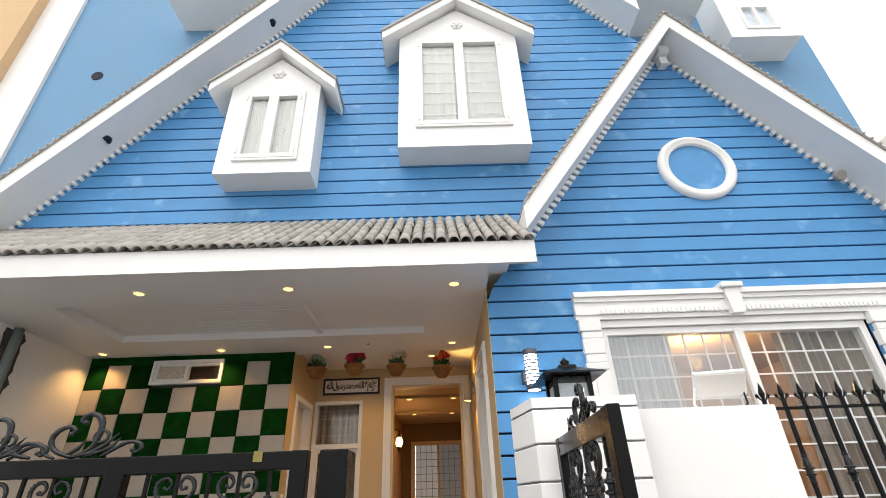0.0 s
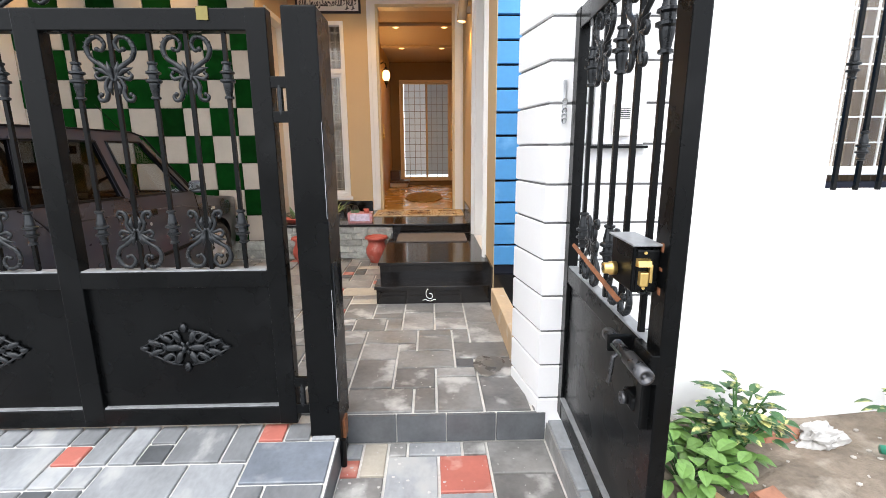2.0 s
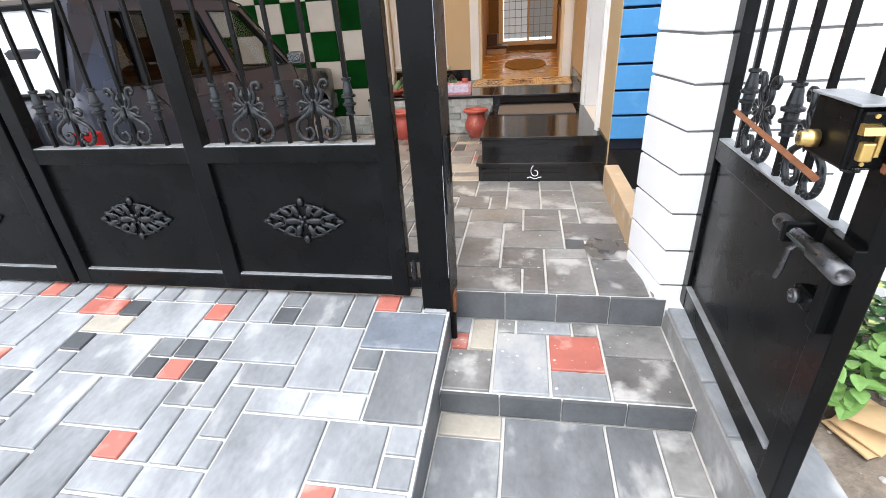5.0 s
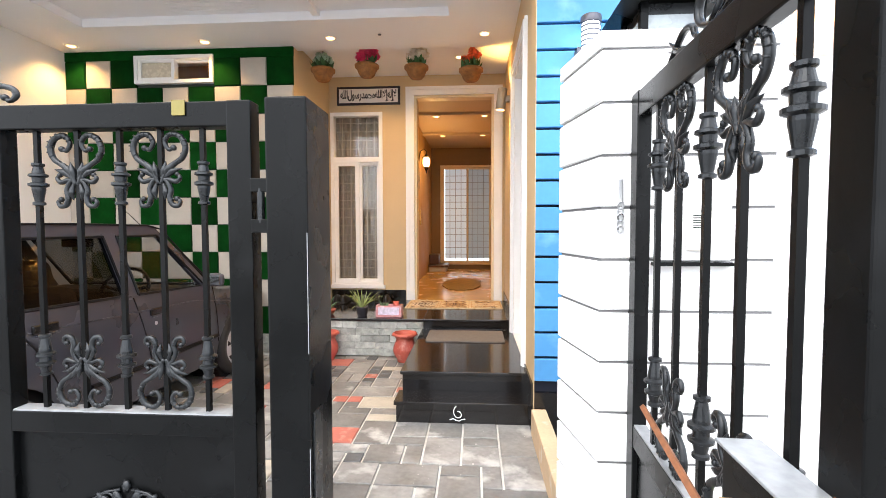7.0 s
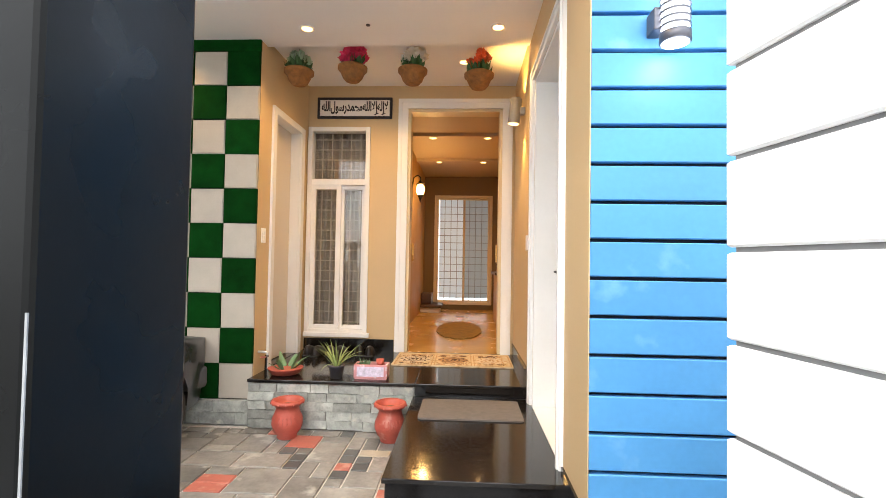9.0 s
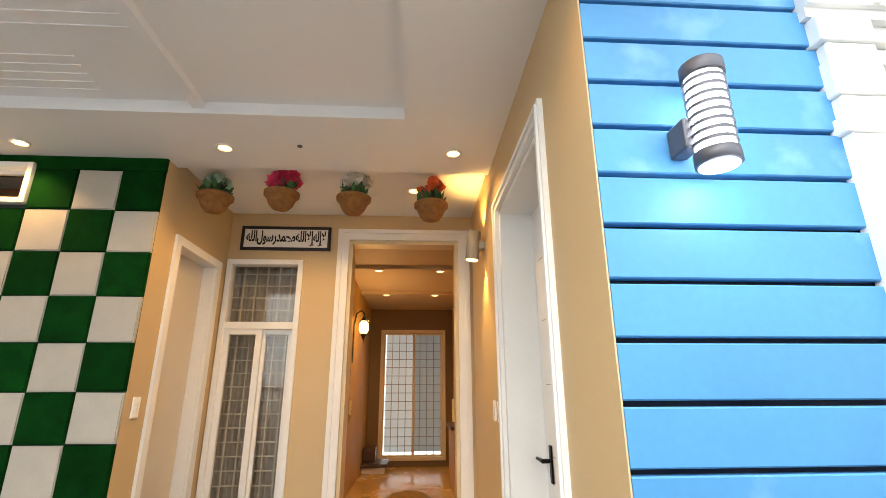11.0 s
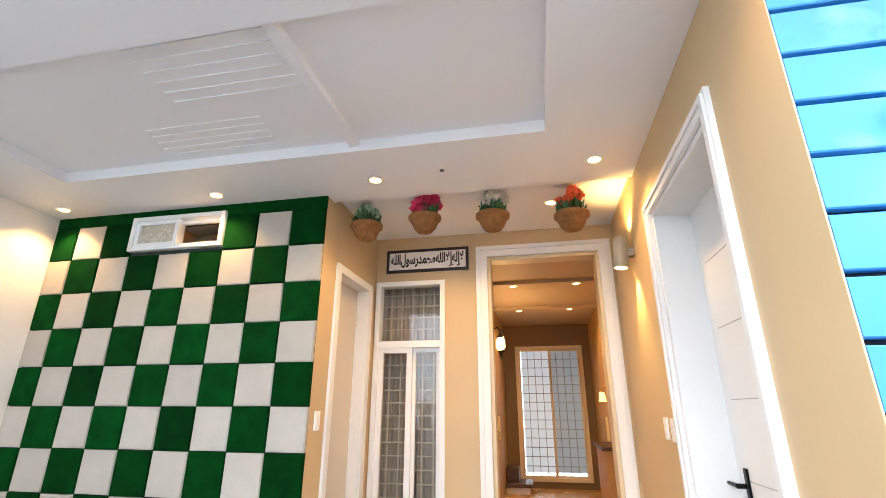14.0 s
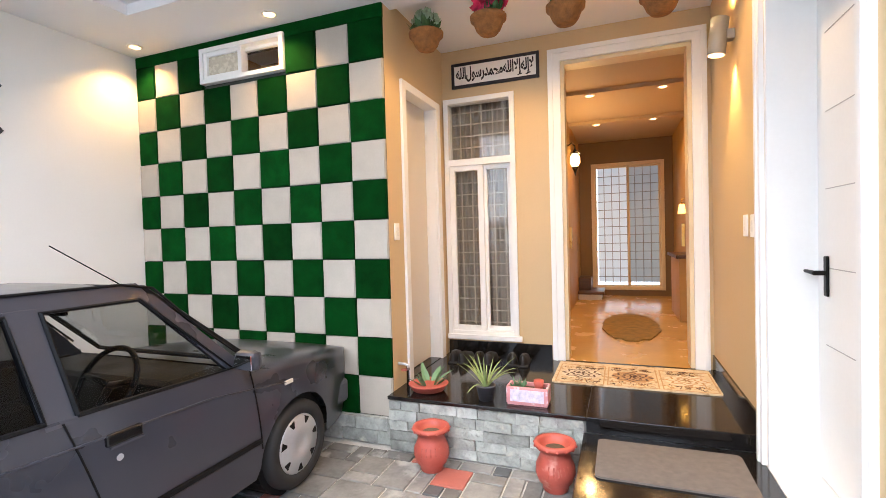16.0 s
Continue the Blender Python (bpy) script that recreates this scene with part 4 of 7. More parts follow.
# both panes emit a faint glow that replaces daylight from outside
DAY_PANE = glowing("day_glow_frosted_pane", (0.58, 0.70, 0.80), 0.14)
SCREEN_PANE = glowing("day_glow_screened_pane", (0.34, 0.43, 0.50), 0.10)
part("pane", boxes((-0.50, -0.025, HY1 + 0.012, HY1 + 0.018, 0.60, 2.54)), DAY_PANE, hw, "frosted pane with its own glow in place of daylight")
part("pane", boxes((-0.025, 0.48, HY1 + 0.05, HY1 + 0.056, 0.60, 2.54)), SCREEN_PANE, hw, "blue grey screened pane with a weaker glow in place of daylight")


# ---- gate ----
def collar_mesh():
    prof = [(0.008, -0.072), (0.019, -0.070), (0.019, -0.062), (0.014, -0.058), (0.019, -0.036), (0.028, -0.032), (0.029, -0.025), (0.019, -0.020), (0.018, -0.004), (0.030, 0.001), (0.030, 0.009), (0.020, 0.014), (0.020, 0.022), (0.013, 0.064), (0.019, 0.068), (0.019, 0.076), (0.008, 0.080)]
    return mesh_of("collar", turned(bmesh.new(), [(0.9 * r, 0.88 * z) for r, z in prof], seg=20), IRON)


def curl(bm, cx, cz, r0, r1, a0, a1, lead=(), thick=0.008, thin=0.005, n=22):
    pts = [Vector((x, 0, z)) for x, z in lead]
    for k in range(n + 1):
        t = k / n
        r, a = r0 + (r1 - r0) * t, a0 + (a1 - a0) * t
        pts.append(Vector((cx + r * math.cos(a), 0, cz + r * math.sin(a))))
    m = len(pts)
    tube(bm, pts, thick, 6, [thick + (thin - thick) * i / (m - 1) for i in range(m)])
    end = pts[-1]
    bmesh.ops.create_uvsphere(bm, u_segments=8, v_segments=6, radius=thin * 2.0, matrix=Matrix.Translation(end))


def leaf_lobe(bm, x, z, ang, long, wide):
    m = Matrix.Translation((x, -0.004, z)) @ Euler((0, -ang, 0)).to_matrix().to_4x4() @ Matrix.Diagonal((long, 0.008, wide, 1))
    bmesh.ops.create_icosphere(bm, subdivisions=1, radius=1, matrix=m)


def bend(points, n=6):
    """A smooth line through points (x, z)."""
    p = [Vector((x, 0, z)) for x, z in points]
    p = [p[0] * 2 - p[1]] + p + [p[-1] * 2 - p[-2]]
    out = []
    for a, b, c, d in zip(p, p[1:], p[2:], p[3:]):
        for k in range(n):
            t = k / n
            out.append(0.5 * (2 * b + (c - a) * t + (2 * a - 5 * b + 4 * c - d) * t * t + (3 * b - a - 3 * c + d) * t ** 3))
    return out + [p[-2]]


def flourish(bm, points, r0, r1, r2, knob=False):
    line = bend(points)
    m = len(line) - 1
    tube(bm, line, r0, 7, [r0 + (r1 - r0) * min(1, 2 * i / m) if 2 * i < m else r1 + (r2 - r1) * (2 * i / m - 1) for i in range(m + 1)])
    if knob:
        bmesh.ops.create_uvsphere(bm, u_segments=8, v_segments=6, radius=r2 * 1.7, matrix=Matrix.Translation(line[-1]))


def scroll_mesh():
    """A mirrored pair of cast scrolls with acanthus leaves about an upright bar."""
    bm = bmesh.new()
    for s in (1, -1):
        half = bmesh.new()
        flourish(half, [(0.004, -0.012), (0.020, 0.022), (0.046, 0.048), (0.073, 0.068), (0.083, 0.100), (0.068, 0.131), (0.036, 0.139), (0.019, 0.116), (0.030, 0.093), (0.046, 0.098)], 0.007, 0.0095, 0.0055, True)
        flourish(half, [(0.006, 0.010), (0.024, -0.006), (0.034, -0.030), (0.030, -0.052), (0.038, -0.074), (0.056, -0.078), (0.063, -0.064), (0.053, -0.057)], 0.0065, 0.009, 0.005, True)
        flourish(half, [(0.010, 0.002), (0.030, 0.002), (0.052, -0.004), (0.064, 0.008), (0.056, 0.018)], 0.006, 0.008, 0.0045, True)
        for pts in ([(0.006, 0.000), (0.026, 0.034), (0.052, 0.062)], [(0.012, 0.004), (0.040, 0.026), (0.072, 0.036)], [(0.006, -0.004), (0.014, 0.030), (0.020, 0.058)], [(0.010, -0.008), (0.018, -0.036), (0.012, -0.060)]):
            flourish(half, pts, 0.004, 0.0105, 0.001)
        for k in range(9):
            a = math.radians(-45 + 24 * k)
            leaf_lobe(half, 0.050 + 0.036 * math.cos(a), 0.102 + 0.037 * math.sin(a), a, 0.0095, 0.0028)
        if s < 0:
            for v in half.verts:
                v.co.x = -v.co.x
        me = bpy.data.meshes.new("half")
        half.to_mesh(me)
        half.free()
        bm.from_mesh(me)
        bpy.data.meshes.remove(me)
    return mesh_of("scroll", bm, IRON, smooth=True)


def rosette_mesh():
    bm = bmesh.new()
    for s in (1, -1):
        for x, z, a, l, w in ((0.05, 0.0, 0.0, 0.05, 0.014), (0.12, 0.02, 0.35, 0.035, 0.013), (0.12, -0.02, -0.35, 0.035, 0.013), (0.165, 0.0, 0.0, 0.02, 0.010), (0.03, 0.045, 1.2, 0.035, 0.013), (0.03, -0.045, -1.2, 0.035, 0.013), (0.075, 0.04, 0.6, 0.035, 0.012), (0.075, -0.04, -0.6, 0.035, 0.012)):
            leaf_lobe(bm, s * x, z, a if s > 0 else math.pi - a, l * 1.12, w * 1.35)
        for sz in (1, -1):
            tube(bm, [(s * (0.062 + 0.02 * math.cos(t)), -0.006, sz * (0.045 + 0.018 * math.sin(t))) for t in [0.55 * k for k in range(10)]], 0.0045, 5)
            tube(bm, [(s * 0.02, -0.005, sz * 0.075), (s * 0.07, -0.005, sz * 0.065), (s * 0.12, -0.005, sz * 0.035), (s * 0.18, -0.005, 0)], 0.005, 5)
        curlb = [(s * (0.10 + 0.022 * math.cos(t)), -0.006, 0.022 * math.sin(t)) for t in [0.5 * k for k in range(11)]]
        tube(bm, curlb, 0.005, 5)
    for z in (0.085, -0.085):
        leaf_lobe(bm, 0, z, math.pi / 2, 0.024, 0.016)
    for k in range(6):
        leaf_lobe(bm, 0.018 * math.cos(k * 1.047), 0.018 * math.sin(k * 1.047), k * 1.047, 0.016, 0.009)
    turned(bm, [(0.001, 0), (0.012, 0.004), (0.009, 0.014), (0.001, 0.018)], pose(0, -0.006, 0, 90), 8)
    return mesh_of("rosette", bm, IRON, smooth=True)


COLLAR, SCROLL, ROSETTE = collar_mesh(), scroll_mesh(), rosette_mesh()
BAR = mesh_of("bar", boxes((-0.007, 0.007, -0.007, 0.007, 0.66, 1.60)), BLACK_PAINT)
BOLT_STEEL = material("dark_bolt_steel", (0.10, 0.10, 0.105), 0.3, metal=0.8, vary=0.3, scale=30)
# pale grey metal for the strips on gate leaves, post and lock
GATE_EDGE = material("pale_gate_edge", (0.30, 0.31, 0.32), 0.4, metal=0.3, vary=0.3, scale=20)


def gate_panel(leaf, x0, x1, rosette=True, shares=(0.13, 0.317, 0.507, 0.69, 0.876), lift=0.0, deep=0.026):
    """One bay of a gate leaf between its stiles, facing local -y."""
    part("sheet", boxes((x0 - 0.005, x1 + 0.005, -0.006, 0.004, 0.09, 0.635)), BLACK_PAINT, leaf)
    # pale strip: the highlight along the bottom rail, put in as colour
    part("panel_edge", boxes((x0 + 0.002, x1 - 0.002, -0.024, -0.004, 0.098, 0.106)), GATE_EDGE, leaf, "pale strip painted as the bottom rail's highlight")
    part("rail_edge", boxes((x0 + 0.002, x1 - 0.002, -deep, deep, 0.688, 0.694)), GATE_EDGE, leaf, "pale grey strip on the rail top")
    if rosette:
        piece("rosette", ROSETTE, leaf, pose((x0 + x1) / 2, -0.01, 0.365))
    for k, f in enumerate(shares):
        x = x0 + (x1 - x0) * f
        bar = piece("bar", BAR, leaf, pose(x, 0, 0))
        if k % 2:
            piece("scroll", SCROLL, leaf, pose(x, -0.008, 1.411 + lift))
            piece("scroll", SCROLL, leaf, pose(x, -0.008, 0.846, 0, 180, 0))
        else:
            piece("collar", COLLAR, bar, pose(0, 0, 1.405 + lift, 180, 0, 0))
            piece("collar", COLLAR, bar, pose(0, 0, 0.86))


def gate_frame(leaf, x0, x1, mids, top=1.643, low=0.02, deep=0.03):
    bm = boxes((x0, x0 + 0.075, -deep, deep, low, top), (x1 - 0.075, x1, -deep, deep, low, top), bevel=0.004)
    for a, b in mids:
        box(bm, a, b, -deep + 0.001, deep - 0.001, low + 0.001, top - 0.001, bevel=0.004)
    for z0, z1 in ((top - 0.076, top - 0.0015), (0.622, 0.69), (low + 0.0015, 0.10)):
        box(bm, x0 + 0.07, x1 - 0.07, -deep + 0.002, deep - 0.002, z0, z1, bevel=0.004)
    part("frame", bm, BLACK_PAINT, leaf)


def cresting(leaf, xc, top, size=1.0):
    """Scrolled ironwork on a gate's top rail: a C scroll, a tall hook, rings and pointed blades."""
    bm = bmesh.new()
    flourish(bm, [(0.02, 0.005), (-0.067, 0.045), (-0.097, 0.105), (-0.075, 0.157), (-0.03, 0.177), (0.0, 0.155), (-0.016, 0.134)], 0.012, 0.014, 0.009, True)
    flourish(bm, [(0.02, 0.005), (0.08, 0.04), (0.105, 0.08), (0.115, 0.15), (0.104, 0.214), (0.067, 0.244), (0.03, 0.237), (0.017, 0.208), (0.036, 0.196)], 0.010, 0.017, 0.009, True)
    flourish(bm, [(0.127 + 0.032 * math.cos(a), 0.116 + 0.032 * math.sin(a)) for a in [0.7 * k for k in range(10)]], 0.009, 0.009, 0.008)
    for pts in ([(0.05, 0.010), (0.14, 0.058), (0.205, 0.134)], [(0.08, 0.008), (0.17, 0.048), (0.217, 0.105)], [(0.02, 0.008), (0.10, 0.026), (0.19, 0.045)], [(-0.02, 0.012), (0.03, 0.05), (0.06, 0.10)], [(-0.20, 0.012), (-0.26, 0.05), (-0.33, 0.11)], [(-0.17, 0.010), (-0.24, 0.03), (-0.34, 0.07)]):
        flourish(bm, pts, 0.009, 0.013, 0.002)
    flourish(bm, [(0.15, 0.005), (0.20, 0.045), (0.26, 0.08), (0.31, 0.07), (0.322, 0.042), (0.30, 0.022), (0.284, 0.036)], 0.010, 0.012, 0.008, True)
    flourish(bm, [(-0.06, 0.002), (-0.112, 0.03), (-0.135, 0.075), (-0.187, 0.09), (-0.235, 0.07), (-0.32, 0.004)], 0.008, 0.013, 0.010)
    for v in bm.verts:
        v.co = Vector((v.co.x * size, v.co.y * 0.75, max(v.co.z, -0.004) * size * 0.77))
    part("cresting", bm, IRON, leaf, "scrolled wrought iron cresting", smooth=True).location = (xc, 0, top)


leafA = thing("driveway_gate_leaf", "closed black steel gate leaf with iron scrolls and rosettes", "gate", "driveway gate", (0, GATE_Y + 0.03, 0))
gate_frame(leafA, -2.21, -0.523, [(-1.406, -1.319)])
gate_panel(leafA, -1.319, -0.598)
gate_panel(leafA, -2.135, -1.406)
cresting(leafA, -1.61, 1.645)
cresting(leafA, -2.02, 1.645, 0.95)
part("tape", boxes((-0.762, -0.722, -0.034, -0.03, 1.60, 1.645)), material("yellow_tape", (0.22, 0.18, 0.045), 0.7), leafA, "scrap of yellow tape")
leafB = thing("driveway_gate_leaf", "closed black steel gate leaf beside the carport wall", "gate", "driveway gate", (0, GATE_Y + 0.03, 0))
gate_frame(leafB, -4.0, -2.235, [(-3.16, -3.07)])
gate_panel(leafB, -3.07, -2.31)
gate_panel(leafB, -3.925, -3.16)
cresting(leafB, -2.75, 1.645)
cresting(leafB, -3.35, 1.645)

post = thing("gate_post", "square black steel gate post with rusty latch plates", "gate post")
part("post", boxes((-0.458, -0.336, 2.45, 2.66, -0.16, 1.637), bevel=0.006), BLACK_PAINT, post)
# pale strips on the post's corner
for z0, z1 in ((0.15, 0.62), (0.9, 1.25)):
    part("worn_edge", boxes((-0.340, -0.3375, 2.451, 2.456, z0, z1)), GATE_EDGE, post, "pale strip along the post's corner")
for z in (0.16, 1.33):
    part("hinge", rod(bmesh.new(), (-0.490, 2.49, z - 0.05), (-0.490, 2.49, z + 0.05), 0.011, seg=10), IRON, post)
    for dz in (0.06, -0.06):
        part("hinge_plate", boxes((-0.518, -0.455, 2.480, 2.497, z + dz - 0.02, z + dz + 0.02), bevel=0.002), BLACK_PAINT, post)
part("latch_plate", boxes((-0.337, -0.325, 2.50, 2.56, -0.06, 0.03), bevel=0.002), RUST, post, "rusted latch plate")
part("drop_bolt", rod(bmesh.new(), (-0.325, 2.44, -0.15), (-0.325, 2.44, -0.02), 0.012), BLACK_PAINT, post)
part("strike", boxes((-0.337, -0.33, 2.47, 2.54, 0.42, 0.72), bevel=0.002), IRON, post)

wicket = thing("wicket_gate_leaf", "open black steel gate leaf with brass lock and rusty rod", "gate", "", (0.628, 2.61, -0.01), -92.6)
W = 0.93
gate_frame(wicket, 0.0, W, [], 1.668, 0.0, 0.020)
gate_panel(wicket, 0.075, W - 0.075, False, (0.156, 0.332, 0.520, 0.697, 0.893), 0.035, 0.017)
cresting(wicket, 0.49, 1.668, 0.72)
L = W - 0.036
lock = part("lock_case", boxes((L - 0.158, L - 0.014, -0.078, -0.019, 0.832, 0.944), (L - 0.016, L - 0.002, -0.074, -0.021, 0.838, 0.938), bevel=0.006), BLACK_PAINT, wicket, "black rim lock case with a pale top")
part("lock_plate", boxes((L - 0.165, L + 0.002, -0.086, -0.0195, 0.945, 0.950), bevel=0.0015), GATE_EDGE, lock, "pale steel cover")
part("latch_bolt", prism(bmesh.new(), [(L - 0.003, 0.899), (L + 0.016, 0.901), (L + 0.012, 0.914), (L - 0.003, 0.918)], -0.076, -0.046), BRASS, lock, "brass latch bolt")
part("dead_bolt", boxes((L - 0.003, L + 0.014, -0.070, -0.050, 0.855, 0.888), bevel=0.003), BRASS, lock, "brass dead bolt")
part("latch_tongue", boxes((L - 0.003, L + 0.010, -0.048, -0.040, 0.862, 0.905), bevel=0.002), BRASS, lock, "brass tongue")
for zz in (0.848, 0.930):
    part("screw", rod(bmesh.new(), (L - 0.003, -0.056, zz), (L + 0.001, -0.056, zz), 0.004, seg=8), BRASS, lock)
cyl = part("cylinder", turned(bmesh.new(), [(0.017, 0.0), (0.017, 0.016), (0.014, 0.019), (0.014, 0.030), (0.012, 0.032), (0.001, 0.031)], pose(L - 0.108, -0.082, 0.868, 90), 20), BRASS, lock, "brass lock cylinder", smooth=True)
part("keyway", boxes((L - 0.110, L - 0.106, -0.1145, -0.1125, 0.862, 0.874)), JOINT_DARK, cyl)
for z0, z1, yy in ((0.930, 0.955, -0.0209), (0.885, 0.898, -0.0208), (0.830, 0.850, -0.0210)):
    part("rust_patch", boxes((W - 0.046, W - 0.026, yy, -0.012, z0, z1), bevel=0.004), RUST, wicket, "rust around the lock weld")
part("pull_rod", rod(bmesh.new(), (0.265, -0.050, 0.818), (W - 0.085, -0.094, 0.806), 0.0085, seg=4), RUST, wicket, "rusty square sliding rod")
bolt = part("bolt_barrel", turned(bmesh.new(), [(0.0165, -0.245), (0.018, -0.24), (0.018, -0.175), (0.014, -0.173), (0.014, -0.085), (0.0195, -0.083), (0.0195, 0.020), (0.012, 0.021), (0.010, 0.004), (0.001, 0.003)], pose(W, -0.055, 0.655, 0, 90), 18), BOLT_STEEL, wicket, "dark steel sliding bolt", smooth=True)
part("bolt_plate", boxes((W - 0.10, W + 0.004, -0.040, -0.019, 0.628, 0.700), bevel=0.003), BLACK_PAINT, bolt)
part("bolt_guide", boxes((W - 0.185, W - 0.168, -0.080, -0.005, 0.632, 0.678), bevel=0.005), BLACK_PAINT, bolt)
part("bolt_handle", tube(bmesh.new(), [(W - 0.13, -0.055, 0.655), (W - 0.13, -0.078, 0.635), (W - 0.135, -0.080, 0.585), (W - 0.150, -0.078, 0.555)], 0.006), BOLT_STEEL, bolt)
part("bolt_slot", boxes((W - 0.165, W - 0.09, -0.0745, -0.070, 0.652, 0.658)), JOINT_DARK, bolt)
part("hasp", boxes((W - 0.135, W - 0.065, -0.048, -0.005, 0.515, 0.555), bevel=0.010), BLACK_PAINT, wicket, "iron hasp plate")
part("hasp_eye", turned(bmesh.new(), [(0.016, 0.0), (0.016, 0.012), (0.009, 0.013), (0.008, 0.004), (0.001, 0.003)], pose(W - 0.105, -0.048, 0.535, 90), 16), BOLT_STEEL, wicket, smooth=True)
part("hasp_arm", boxes((W - 0.066, W - 0.030, -0.040, -0.005, 0.490, 0.640), bevel=0.004), BLACK_PAINT, wicket)
for z in (0.25, 1.36):
    part("hinge", rod(bmesh.new(), (-0.012, -0.02, z - 0.06), (-0.012, -0.02, z + 0.06), 0.013, seg=10), IRON, wicket)

# ---- boundary wall, pillar, lantern ----
pillar = thing("gate_pillar", "white grooved masonry gate pillar", "pillar")


def pillar_ring(inset, z0, z1):
    pts = [(0.515 + inset, 2.595 + inset), (1.03, 2.595 + inset), (1.03, 2.95 - inset), (0.455 + inset, 2.93 - inset)]
    bm = bmesh.new()
    lo, hi = [bm.verts.new((x, y, z0)) for x, y in pts], [bm.verts.new((x, y, z1)) for x, y in pts]
    bm.faces.new(lo), bm.faces.new(hi)
    for k in range(len(pts)):
        j = (k + 1) % len(pts)
        bm.faces.new((lo[k], lo[j], hi[j], hi[k]))
    return bm


part("core", pillar_ring(0.010, -0.15, 1.84), material("grey_groove", (0.20, 0.20, 0.20), 0.9), pillar)
part("course", pillar_ring(0.0, 1.802, 1.85), WHITE_WALL, pillar)
z = 1.793
while z > -0.1:
    bm = pillar_ring(0.0, max(z - 0.149, -0.15), z)
    keep = [e for e in bm.edges if abs(e.verts[0].co.z - e.verts[1].co.z) < 0.001]
    bmesh.ops.bevel(bm, geom=keep, offset=0.004, segments=1, affect="EDGES")
    part("course", bm, WHITE_WALL, pillar)
    z -= 0.158
wall_b = structure("wall_boundary", boxes((1.03, 1.78, 2.72, 2.92, -0.4, 1.80), (1.78, 9.0, 2.72, 2.92, -0.4, 0.955), (4.2, 9.0, 2.72, 2.92, 0.955, 1.80)), WHITE_WALL, "white painted boundary wall with an open grille above")
meter = thing("intercom_box", "white plastic intercom box on a square backing plate", "intercom")
part("plate", boxes((0.69, 0.895, 2.5802, 2.5930, 1.165, 1.44), bevel=0.003), WHITE_WALL, meter)
part("case", boxes((0.762, 0.832, 2.5545, 2.5800, 1.195, 1.32), bevel=0.006), PALE_WALL, meter)
part("ledge", boxes((0.67, 0.905, 2.56, 2.594, 1.150, 1.160)), BLACK_PAINT, meter, "thin black ledge")
for kk in range(6):
    part("slot", boxes((0.772, 0.822, 2.5530, 2.5547, 1.262 + 0.007 * kk, 1.265 + 0.007 * kk)), JOINT_DARK, meter)

part("call_button", boxes((0.800, 0.820, 2.5525, 2.5547, 1.210, 1.222), bevel=0.001), WHITE, meter)
hook = thing("gate_hook", "small bright steel hook and chain hanging on the pillar", "hook", "", (0.575, 2.592, 1.30))
part("plate", boxes((-0.007, 0.007, -0.006, 0.002, 0.04, 0.11), bevel=0.002), CHAIN, hook)
for k in range(5):
    part("link", tube(bmesh.new(), [(0.008 * math.cos(a), -0.008 + 0.003 * (k % 2), 0.03 - 0.018 * k + 0.011 * math.sin(a)) for a in [0.7 * q for q in range(10)]], 0.003, 5), CHAIN, hook)
lantern = thing("pillar_lantern", "black square metal lantern on the gate pillar", "lantern", "", (0.76, 2.79, 1.851))
lantern.scale = (1, 1, 0.76)
LANTERN_GLASS = material("dusty_lantern_glass", (0.38, 0.42, 0.44), 0.3, vary=0.2)
part("base", boxes((-0.10, 0.10, -0.10, 0.10, 0.0, 0.022), bevel=0.004), BLACK_PAINT, lantern)
for sx in (-1, 1):
    for sy in (-1, 1):
        part("corner_bar", boxes((sx * 0.088 - 0.012, sx * 0.088 + 0.012, sy * 0.088 - 0.012, sy * 0.088 + 0.012, 0.02, 0.165)), BLACK_PAINT, lantern)
part("pane", boxes((-0.085, 0.085, -0.085, 0.085, 0.024, 0.115)), LANTERN_GLASS, lantern, "dusty glass panes")
part("fret", boxes((-0.086, 0.086, -0.086, 0.086, 0.115, 0.16)), IRON, lantern, "pierced iron fretwork band")
bm = bmesh.new()
for (r0, z0), (r1, z1) in (((0.165, 0.165), (0.155, 0.178)), ((0.155, 0.178), (0.05, 0.235)), ((0.05, 0.235), (0.045, 0.255))):
    bmesh.ops.create_cone(bm, cap_ends=True, segments=4, radius1=r0 * 1.414, radius2=r1 * 1.414, depth=z1 - z0, matrix=Matrix.Translation((0, 0, (z0 + z1) / 2)) @ Matrix.Rotation(math.pi / 4, 4, "Z"))
part("roof", bm, BLACK_PAINT, lantern)
part("finial", turned(bmesh.new(), [(0.03, 0.255), (0.02, 0.27), (0.028, 0.285), (0.008, 0.31), (0.001, 0.325)], seg=12), BLACK_PAINT, lantern, smooth=True)

flood = thing("floodlight", "white slanted floodlight on a bracket on the boundary wall", "floodlight", "", (1.57, 2.80, 1.80), -12)
part("bracket", tube(bmesh.new(), [(-0.13, 0, 0.0), (-0.145, 0, 0.03), (-0.13, -0.02, 0.10), (-0.12, -0.02, 0.12)], 0.007), WHITE, flood)
part("bracket", tube(bmesh.new(), [(0.10, 0, 0.0), (0.115, 0, 0.02), (0.105, -0.02, 0.07)], 0.005), IRON, flood)
bm = boxes((-0.13, 0.13, -0.07, 0.07, -0.014, 0.014), bevel=0.006)
for kk in range(17):
    box(bm, -0.12 + 0.0145 * kk, -0.114 + 0.0145 * kk, 0.06, 0.082, -0.012, 0.012)
bmesh.ops.transform(bm, matrix=pose(0, -0.02, 0.125, -53, 0, 0), verts=bm.verts[:])
part("head", bm, WHITE, flood, "white finned lamp head")
